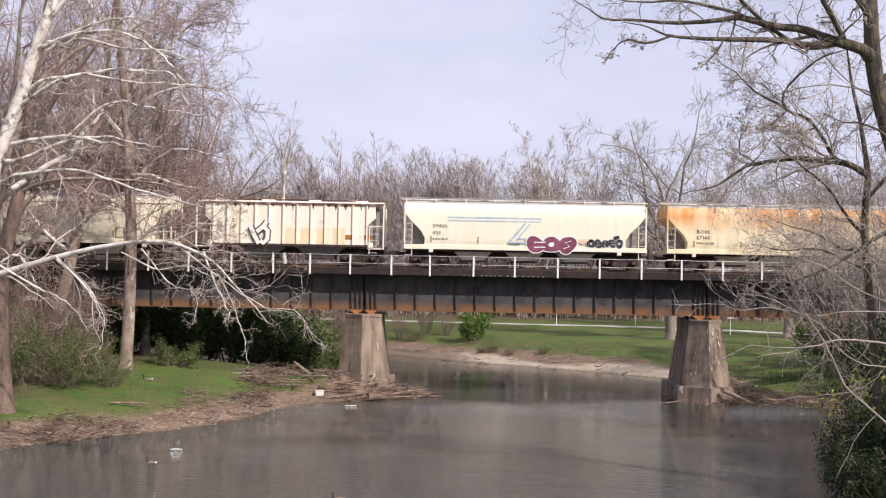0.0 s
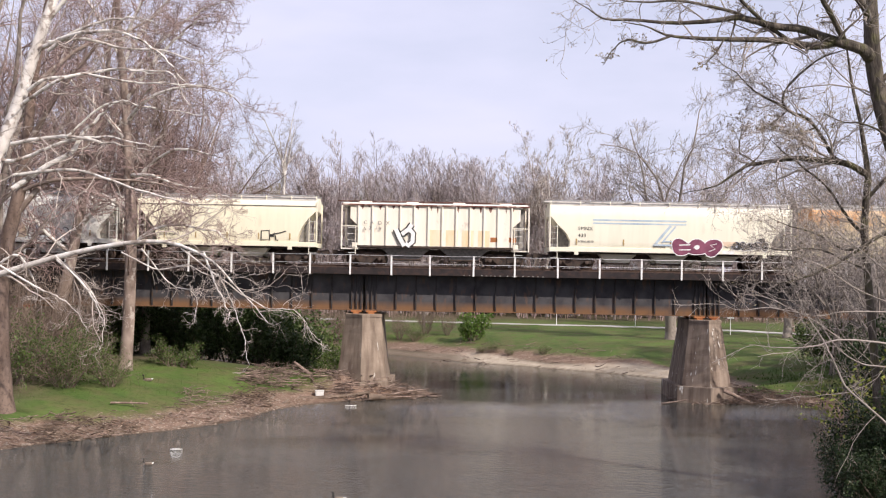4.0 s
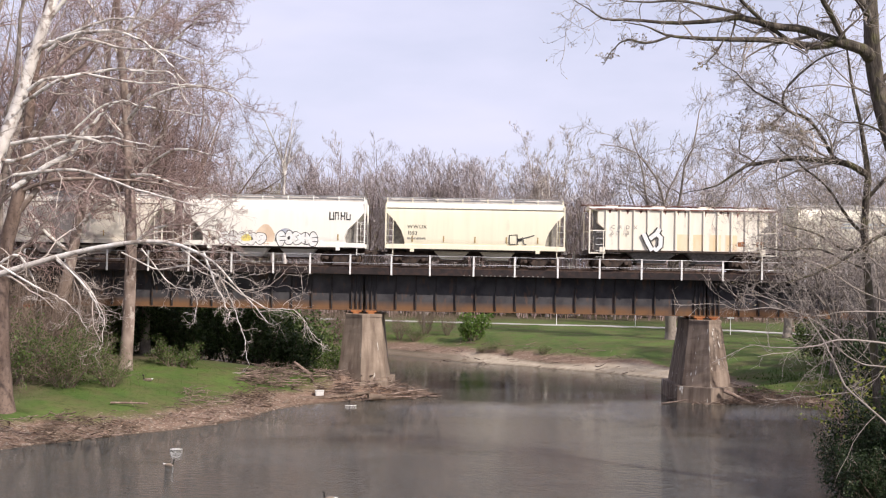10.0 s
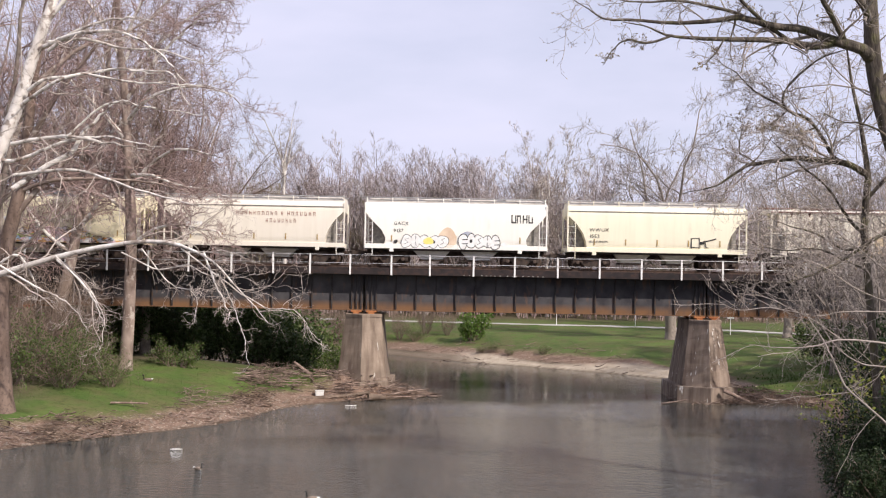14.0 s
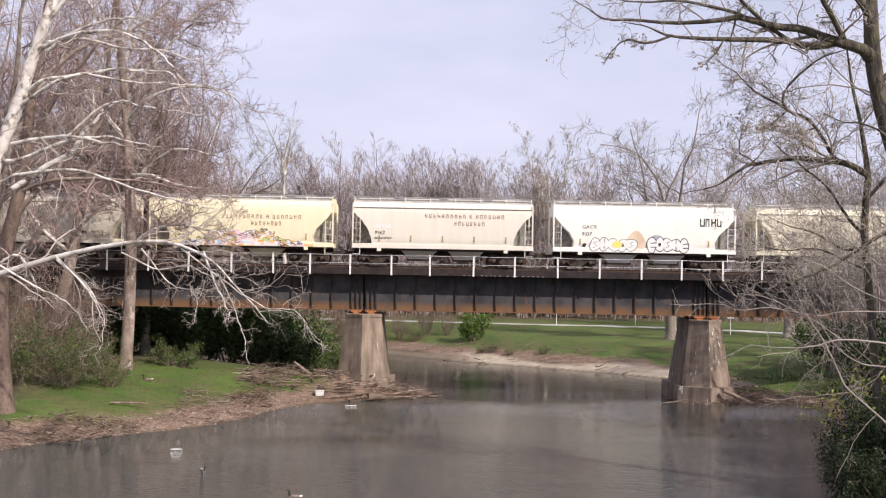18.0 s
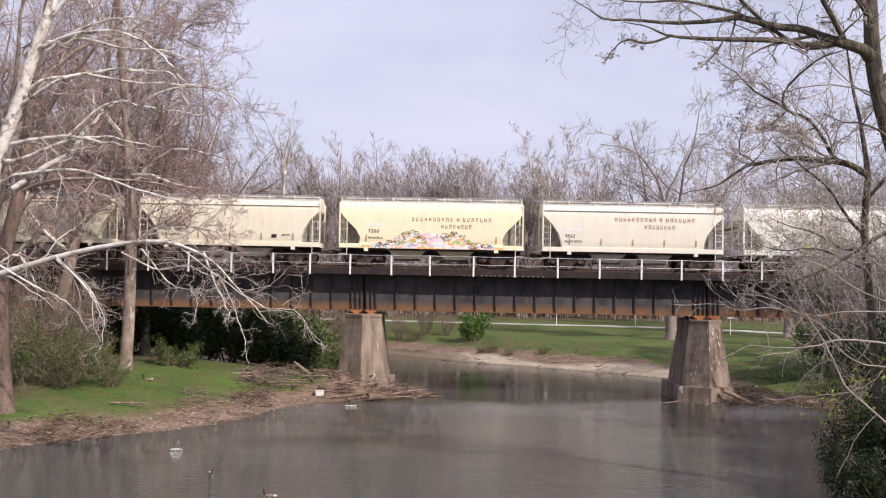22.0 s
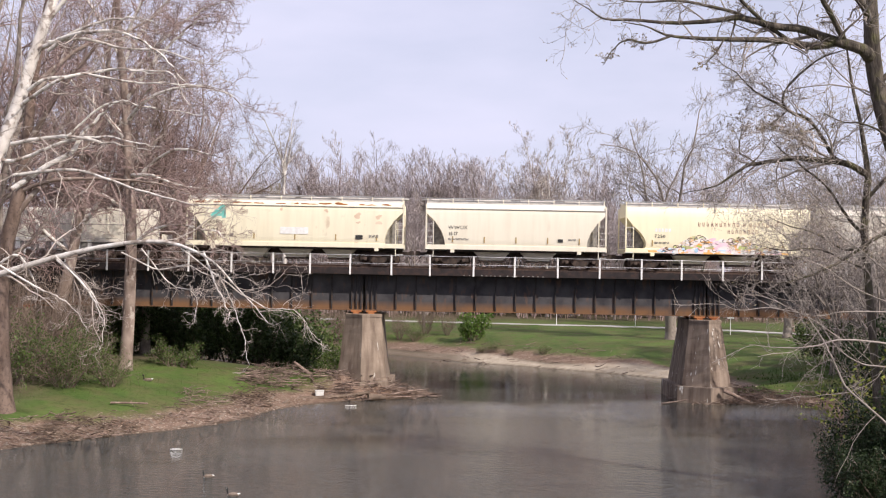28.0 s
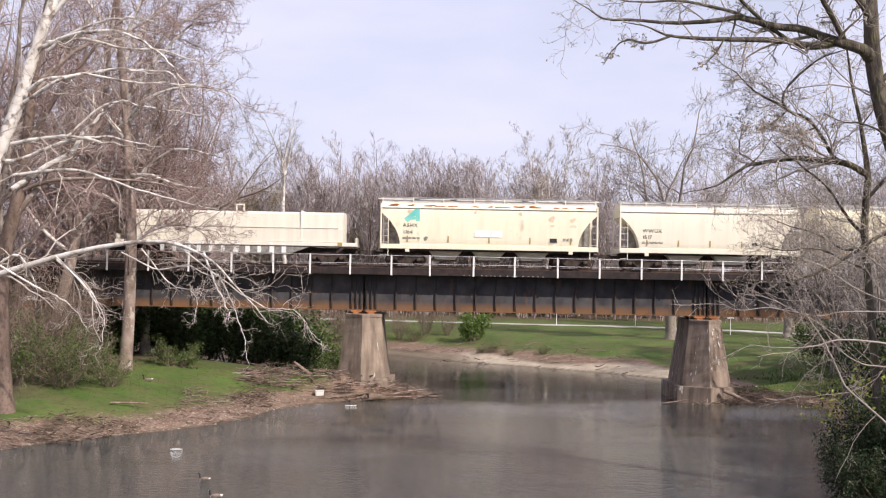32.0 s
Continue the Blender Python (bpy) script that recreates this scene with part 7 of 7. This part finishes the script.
near_l = plant(shrub(62, (2.4, 1.9, 2.6), 3000, "leaf_mid", 0.06, label="tangled bare shrub coming into leaf on the grassy bank", group="shrubs on the grassy bank", stems=26), -19.8, 61.0, 0, 0.15)
again(near_l, -22.4, 60.5, 90, 1.15)
again(near_l, -17.9, 62.5, 200, 0.62)
again(near_l, -20.4, 66.0, 250, 0.95)
for x, y, turn, s in ((3.6, 104.6, 10, 0.26), (4.6, 104.4, 100, 0.34), (6.1, 102.6, 200, 0.22), (9.0, 101.6, 40, 0.30), (-2.6, 113.5, 150, 0.55), (-7.5, 115.5, 60, 0.7)):
    again(near_l, x, y, turn, s)
for x, y, turn, s in ((-4.2, 115.0, 20, 0.55), (-1.6, 117.0, 130, 0.62), (-7.2, 114.8, 250, 0.6), (-10.4, 116.5, 60, 0.75), (0.6, 115.2, 310, 0.45), (-13.5, 119.0, 190, 0.8)):
    again(bare_brush, x, y, turn, s)
plant(shrub(63, (1.9, 1.6, 1.5), 2200, "leaf_mid", 0.07, label="low fresh-green shrub on the grassy bank", stems=16), -16.4, 72.0, 0, 0.1)
plant(shrub(64, (1.3, 1.2, 2.6), 2600, "leaf_fresh", 0.12, label="rounded bright-green willow shrub on the far bank", stems=16), 2.9, 110.6, 0, 0.1)
green_far = plant(shrub(69, (2.2, 1.9, 3.8), 5200, "leaf_mid", 0.10, label="mid-green shrub beyond the bridge", group="green shrubs beyond the bridge", stems=20), -10.3, 93.5, 0, 0.2, size=1.25)
again(green_far, -13.8, 95.0, 120, 1.45, 0.2)
again(green_far, -8.9, 89.5, 220, 0.9, 0.2)
yew = plant(shrub(65, (2.3, 2.1, 3.3), 26000, "leaf_yew", 0.065, label="dense dark evergreen shrub on the near bank", group="evergreen shrubs on the near bank", stems=30), 18.1, 42.6, 0, 0.3)
again(yew, 17.2, 39.4, 100, 1.05, 0.3)
again(yew, 20.4, 45.0, 200, 1.25, 0.3)
again(yew, 15.9, 41.0, 260, 0.78, 0.3)
again(yew, 15.0, 38.8, 40, 0.72, 0.3)
again(yew, 23.0, 56.0, 20, 1.2, 0.3)
again(yew, 15.7, 41.4, 150, 0.72, 0.3)
again(yew, 18.7, 47.0, 80, 1.0, 0.3).scale = (0.98, 0.98, 1.5)
again(yew, 24.4, 60.5, 310, 1.25, 0.3)
plant(shrub(66, (1.6, 1.3, 3.9), 2600, "leaf_yellow", 0.085, label="yellow-green budding shrub on the near bank", group="budding shrubs on the near bank", stems=20), 17.0, 42.0, 0, 0.2)
plant(shrub(67, (2.2, 2.0, 3.4), 2600, "leaf_mid", 0.09, label="loose green shrub beside the east pier", stems=22), 27.5, 72.0, 0, 0.2)
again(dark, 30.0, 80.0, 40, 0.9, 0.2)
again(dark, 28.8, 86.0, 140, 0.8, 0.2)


# ---- driftwood, stones, grass ----
def stick_heap(name, label, seed, count, area, long_, thick, heap, material="driftwood", limit=None):
    """A heap of sticks and broken branches lying on the ground."""
    rng = np.random.default_rng(seed)
    x0, x1, y0, y1 = area
    x, y = rng.uniform(x0, x1, count * 3), rng.uniform(y0, y1, count * 3)
    d = shore_distance(x, y)
    ok = (d > -0.25) & (d < (limit or 99))
    x, y = x[ok][:count], y[ok][:count]
    n = len(x)
    z = np.maximum(ground_height(x, y), 0.0) + rng.uniform(0.0, 1.0, n) ** 2 * heap + 0.02
    a = rng.normal(0.15, 1.1, n)
    way = np.stack([np.cos(a), np.sin(a) * 0.7, rng.normal(0.02, 0.16, n)], 1) * np.where(rng.random(n) < 0.5, 1, -1)[:, None]
    ln = long_ * rng.uniform(0.25, 1.3, n)
    r = thick * rng.uniform(0.4, 1.5, n)
    p, rr = walk_paths(rng, np.stack([x, y, z], 1) - unit(way) * ln[:, None] / 2, way, ln, r, r * 0.45, 4, 0.10, 0.0)
    q, rq = sprout(rng, p, rr, 2, 0.3, 0.95, 45, 12, 0.35, 0.2, 0.6, 0.5, 2, 0.15, 0.05, 0, 0.008)
    return tagged(part(name, array_mesh(name, *path_tubes([(p, rr, 5), (q, rq, 3)]), material)), label, "driftwood", kind="stuff")


stick_heap("driftwood_heap", "heap of tangled driftwood sticks about the pier foot", 71, 300, (-8.0, 0.6, 70.2, 74.2), 1.5, 0.032, 0.26)
stick_heap("driftwood_heap", "heap of brown sticks against the east pier foot", 72, 330, (14.8, 24.5, 71.0, 75.0), 1.2, 0.028, 0.30)
stick_heap("driftwood_heap", "broken roots and sticks along the muddy bank", 73, 130, (-21, -14.5, 48, 56), 1.0, 0.025, 0.12, limit=3.5)
stick_heap("driftwood_heap", "pile of cut branches at the end of the lawn", 74, 110, (-12.2, -9.6, 70.4, 74.2), 1.4, 0.018, 0.45)
stick_heap("driftwood_heap", "dry twigs and reeds scattered on the far bank", 75, 120, (-2, 16, 92, 112), 1.4, 0.03, 0.1, limit=7)


stick_heap("driftwood_heap", "low stack of dry sticks on the shore", 76, 170, (-14.2, -9.9, 57.6, 65.5), 1.1, 0.022, 0.28)
stick_heap("driftwood_heap", "dark tangle of roots and wet sticks by the water", 77, 200, (-18.3, -14.4, 50.7, 56.5), 0.7, 0.028, 0.25, "wet_log")
stick_heap("driftwood_heap", "upturned dark root clump beside the driftwood", 78, 140, (-11.9, -9.5, 64.7, 70.9), 0.7, 0.03, 0.60, "wet_log")
stick_heap("driftwood_heap", "broken branches heaped on the bank before the pier", 79, 120, (-12.0, -8.6, 70.4, 73.6), 1.5, 0.032, 0.45)
stick_heap("driftwood_heap", "dead leaves and twigs washed onto the bank", 80, 260, (-22.0, -7.0, 47.5, 69.5), 0.35, 0.012, 0.05, limit=3.4)


def log(name, label, a, b, r, material="wet_log", seed=1, knots=3):
    rng = np.random.default_rng(seed)
    a, b = np.array(a, float), np.array(b, float)
    ln = np.array([np.linalg.norm(b - a)])
    p, rr = walk_paths(rng, a[None], (b - a)[None], ln, np.array([r]), np.array([r * 0.6]), 10, 0.03, 0.0)
    rr = rr * (1 + rng.normal(0, 0.05, rr.shape))
    ob = thing(name, label, "log")
    part("stem", array_mesh("stem", *path_tubes([(p, rr, 9)]), material), None, ob)
    for _ in range(knots):
        q, rq = sprout(rng, p, rr, 1, 0.2, 0.95, 55, 10, 0.16, 0, 0.45, 0.4, 3, 0.1, 0.05, 0, 0.01)
        part("snag", array_mesh("snag", *path_tubes([(q, rq, 5)]), material), None, ob)
    return ob


log("fallen_log", "grey weathered log propped up against the driftwood", (-7.4, 72.3, 0.72), (-9.35, 73.5, 2.05), 0.17, "driftwood", 1)
log("fallen_log", "long dark waterlogged tree trunk lying along the shore", (-9.2, 69.2, 0.12), (-4.2, 70.9, 0.20), 0.17, "wet_log", 2, 1)
log("fallen_log", "dark stub of a log at the tip of the heap", (-4.4, 70.6, 0.22), (-3.4, 71.0, 0.22), 0.24, "wet_log", 3, 1)
log("fallen_log", "pale crooked branch lying on the grass", (-16.7, 58.6, 1.02), (-14.9, 59.0, 0.95), 0.06, "driftwood", 4, 3)
log("fallen_log", "brown log lying half buried by the pier", (-9.9, 72.2, 0.75), (-7.2, 72.9, 0.62), 0.15, "wet_log", 5, 2)
log("fallen_log", "pale log leaning on the east pier footing", (17.6, 71.9, 0.9), (19.2, 71.6, 0.25), 0.13, "driftwood", 6, 2)
log("fallen_log", "thin bleached branch among the driftwood", (-3.2, 71.3, 0.3), (-1.0, 72.6, 0.72), 0.06, "driftwood", 7, 3)
log("fallen_log", "bleached branch sticking out of the water", (13.7, 71.6, 0.05), (15.3, 71.9, 0.30), 0.06, "driftwood", 8, 1)


def scatter_stones(name, label, seed, count, area, lo, hi, size, material="stone"):
    rng = np.random.default_rng(seed)
    x, y = rng.uniform(area[0], area[1], count * 8), rng.uniform(area[2], area[3], count * 8)
    d = shore_distance(x, y)
    ok = (d > lo) & (d < hi)
    x, y = x[ok][:count], y[ok][:count]
    n = len(x)
    z = ground_height(x, y)
    base = np.array([(1, 0, 0), (0.3, 0.95, 0), (-0.8, 0.6, 0), (-0.8, -0.6, 0), (0.3, -0.95, 0), (0, 0, 0.7)])
    s = size * rng.uniform(0.4, 1.0, n) ** 2 * 2
    v = base[None] * s[:, None, None] * rng.uniform(0.7, 1.3, (n, 6, 1))
    a = rng.uniform(0, 6.28, n)
    c, sn = np.cos(a)[:, None], np.sin(a)[:, None]
    v = np.stack([v[..., 0] * c - v[..., 1] * sn, v[..., 0] * sn + v[..., 1] * c, v[..., 2]], -1) + np.stack([x, y, z + 0.01], 1)[:, None]
    f = np.array([(0, 1, 5), (1, 2, 5), (2, 3, 5), (3, 4, 5), (4, 0, 5)])
    q = (np.arange(n)[:, None, None] * 6 + f[None]).reshape(-1, 3)
    return tagged(part(name, array_mesh(name, v.reshape(-1, 3), q, material, False)), label, "stones", kind="stuff")


scatter_stones("shore_gravel", "pale gravel and stones along the muddy shore", 81, 1100, (-22, -8, 47, 70), 0.0, 2.6, 0.055)
scatter_stones("shore_gravel", "sandy gravel on the far beach", 82, 260, (-8, 24, 84, 114), 0.2, 4.0, 0.045)
scatter_stones("shore_gravel", "stones along the east bank", 83, 400, (17, 26, 62, 80), 0.0, 3.0, 0.09)


def grass_blades(name, label, seed, count, area, lo, tall, material):
    rng = np.random.default_rng(seed)
    x, y = rng.uniform(area[0], area[1], count), rng.uniform(area[2], area[3], count)
    d = shore_distance(x, y) + lumps(x * 0.4, y * 0.4) * 1.3
    ok = (d > lo) & (rng.random(count) < 0.5 + 0.7 * lumps(x * 0.9 + 7, y * 0.7))
    x, y = x[ok], y[ok]
    n = len(x)
    z = ground_height(x, y)
    a = rng.uniform(0, 6.28, n)
    h = tall * rng.uniform(0.5, 1.5, n)
    w = h * 0.30
    lean = rng.normal(0, 0.35, (n, 2)) * h[:, None]
    c, s = np.cos(a) * w, np.sin(a) * w
    b0, b1 = np.stack([x - c, y - s, z - 0.02], 1), np.stack([x + c, y + s, z - 0.02], 1)
    t0, t1 = np.stack([x + c * 0.5 + lean[:, 0], y + s * 0.5 + lean[:, 1], z + h], 1), np.stack([x - c * 0.5 + lean[:, 0], y - s * 0.5 + lean[:, 1], z + h * 0.9], 1)
    v = np.stack([b0, b1, t0, t1], 1).reshape(-1, 3)
    return tagged(part(name, array_mesh(name, v, np.arange(4 * n).reshape(-1, 4), material, False)), label, "grass", kind="stuff")


grass_blades("grass", "short spring grass on the near lawn", 91, 20000, (-24, -9, 52, 74), 3.6, 0.035, "grass_blade")
grass_blades("grass", "rough grass on the far lawn", 92, 5000, (-6, 40, 86, 128), 7.5, 0.05, "grass_blade")
grass_blades("grass", "tufts of grass on the east bank", 93, 8000, (20, 34, 58, 86), 2.8, 0.12, "grass_blade")


# ---- small things ----
def goose(label, tilt=0):
    g = thing("goose", label, "goose", "geese on the river")
    part("body", Geo().ellipsoid((0, 0, 0.07), (0.34, 0.15, 0.13), 12, 9), "goose_brown", g, smooth=True)
    part("tail", Geo().loft([[(-0.26, -0.09, 0.08), (-0.26, 0.09, 0.08), (-0.26, 0.07, 0.16), (-0.26, -0.07, 0.16)], [(-0.43, -0.05, 0.14), (-0.43, 0.05, 0.14), (-0.43, 0.04, 0.17), (-0.43, -0.04, 0.17)]]), "goose_white", g, "white tail feathers")
    part("breast", Geo().ellipsoid((0.22, 0, 0.06), (0.10, 0.105, 0.09), 10, 7), "goose_white", g, "pale breast", smooth=True)
    p, r = smooth_path([(0.24, 0, 0.12), (0.31, 0, 0.22), (0.31, 0, 0.34), (0.33, 0, 0.43)], [0.07, 0.05, 0.042, 0.045], 10)
    part("neck", array_mesh("neck", *path_tubes([(p, r, 8)]), "goose_black"), None, g, "black neck")
    head = part("head", Geo().ellipsoid((0.36, 0, 0.45), (0.075, 0.045, 0.05), 9, 6), "goose_black", g, "black head", smooth=True)
    part("bill", Geo().loft([[(0.42, -0.02, 0.43), (0.42, 0.02, 0.43), (0.42, 0.02, 0.46), (0.42, -0.02, 0.46)], [(0.49, -0.008, 0.43), (0.49, 0.008, 0.43), (0.49, 0.008, 0.44), (0.49, -0.008, 0.44)]]), "goose_black", head)
    part("cheek", Geo().ellipsoid((0.355, 0, 0.435), (0.03, 0.048, 0.03), 8, 5), "goose_white", head, "white cheek patch")
    for s in (-1, 1):
        part("wing", Geo().ellipsoid((-0.06, s * 0.12, 0.12), (0.27, 0.05, 0.08), 9, 6), "goose_brown", g, smooth=True)
    return g


GOOSE_A = goose("brown Canada goose with black neck swimming on the river")
GOOSE_B = goose("brown Canada goose with a white tail swimming on the river")
resting = goose("brown goose resting on the grassy bank")
resting.matrix_basis = pose(-16.7, 65.9, ground_at(-16.7, 65.9) + 0.02, 0, 0, 190)
for bird, size in ((GOOSE_A, 0.56), (GOOSE_B, 0.62), (resting, 0.72)):
    bird.scale = (size, size, size)
floating = thing("foam_block", "white foam block drifting on the water", "litter", at=pose(-11.5, 50.6, 0, 0, 0, 8))
part("block", Geo().ellipsoid((0, 0, 0.02), (0.29, 0.16, 0.12), 12, 9), "plastic_white", floating, smooth=True)
floating.scale = (0.95, 0.8, 0.2)
jug = thing("plastic_box", "white plastic box washed up on the driftwood", "litter", at=pose(-7.35, 70.3, 0.28, 0, 0, 12))
part("box", Geo().box(-0.25, 0.25, -0.2, 0.2, 0.0, 0.30, 0.03), "plastic_white", jug)
part("lid", Geo().box(-0.27, 0.27, -0.22, 0.22, 0.301, 0.34, 0.015), "plastic_white", jug)
for k, (x, y) in enumerate([(-5.45, 68.0), (-5.2, 67.9), (-5.0, 68.05)]):
    fl = thing("foam_scrap", "scrap of white foam floating near the shore", "litter", "foam scraps on the water", at=pose(x, y, 0, 0, 0, 40 * k))
    part("scrap", Geo().box(-0.13, 0.13, -0.07, 0.07, -0.02, 0.016, 0.008), "plastic_white", fl)


def sign_post(x, y, h, plate, label):
    s = thing("sign_post", label, "sign", "posts on the far lawn", at=pose(x, y, ground_at(x, y) - 0.05))
    part("pole", Geo().tube((0, 0, 0), (0, 0, h), 0.032, n=8), "sign_white", s)
    if plate:
        part("plate", Geo().box(-plate, plate, -0.07, -0.052, h - plate * 1.1, h + 0.02, 0.005), "sign_white", s)
    return s


sign_post(28.9, 115.6, 2.0, 0.32, "white sign on a thin post beside the path")
sign_post(21.2, 126.5, 2.1, 0.25, "small white sign on a post beside the path")
sign_post(12.9, 129.9, 1.9, 0, "thin white post beside the path")


# ---- what moves ----

def spline_run():
    """The train's way at every fifth of a second, smoothed between the known times."""
    ts = np.array([a for a, b in RUN], float)
    ss = np.array([b for a, b in RUN], float) * PX
    k = np.gradient(ss, ts)
    tt = np.round(np.arange(0, 32.01, 0.2), 3)
    out = []
    for t in tt:
        i = min(int(np.searchsorted(ts, t, "right")) - 1, len(ts) - 2)
        h = ts[i + 1] - ts[i]
        u = (t - ts[i]) / h
        out.append((2 * u ** 3 - 3 * u * u + 1) * ss[i] + (u ** 3 - 2 * u * u + u) * h * k[i] + (3 * u * u - 2 * u ** 3) * ss[i + 1] + (u ** 3 - u * u) * h * k[i + 1])
    return tt, np.array(out)


def motions():
    tt, ss = spline_run()
    for car in CARS.values():
        x0 = car.matrix_basis.translation.x
        walk(car, [(float(t), Matrix.Translation((x0 + s, TRACK_Y, RAIL_Z))) for t, s in zip(tt[::5], ss[::5])])
    for w, q in WHEELSETS:
        walk(w, [(float(t), Matrix.Translation((q, 0, WHEEL_R)) @ Matrix.Rotation(s / WHEEL_R, 4, "Y")) for t, s in zip(tt, ss)])
    walk(GOOSE_A, [(0, pose(-11.6, 46.7, 0, 0, 0, 180)), (5.5, pose(-11.7, 46.5, 0, 0, 0, 178)), (6.8, pose(-11.6, 46.5, 0, 0, 0, 100)), (7.6, pose(-11.4, 46.5, 0, 0, 0, 20)), (9, pose(-11.1, 46.45, 0, 0, 0, -5)), (13, pose(-9.7, 45.8, 0, 0, 0, -20)),
                   (16, pose(-9.3, 45.4, 0, 0, 0, -50)), (19, pose(-9.12, 45.1, 0, 0, 0, -60)), (23, pose(-8.72, 44.4, 0, 0, 0, -70)), (25.5, pose(-8.75, 44.2, 0, 0, 0, -120)), (28, pose(-8.77, 44.0, 0, 0, 0, -165)), (32, pose(-8.78, 43.4, 0, 0, 0, -180))])
    walk(GOOSE_B, [(0, pose(-3.45, 40.0, 0, 0, 0, 175)), (6, pose(-3.45, 40.1, 0, 0, 0, 178)), (9, pose(-3.63, 40.1, 0, 0, 0, 180)), (13, pose(-4.22, 40.1, 0, 0, 0, 180)), (19, pose(-5.19, 40.32, 0, 0, 0, 182)),
                   (23, pose(-6.13, 40.33, 0, 0, 0, 178)), (28, pose(-7.19, 40.5, 0, 0, 0, 180)), (32, pose(-7.74, 40.2, 0, 0, 0, 184))])


motions()
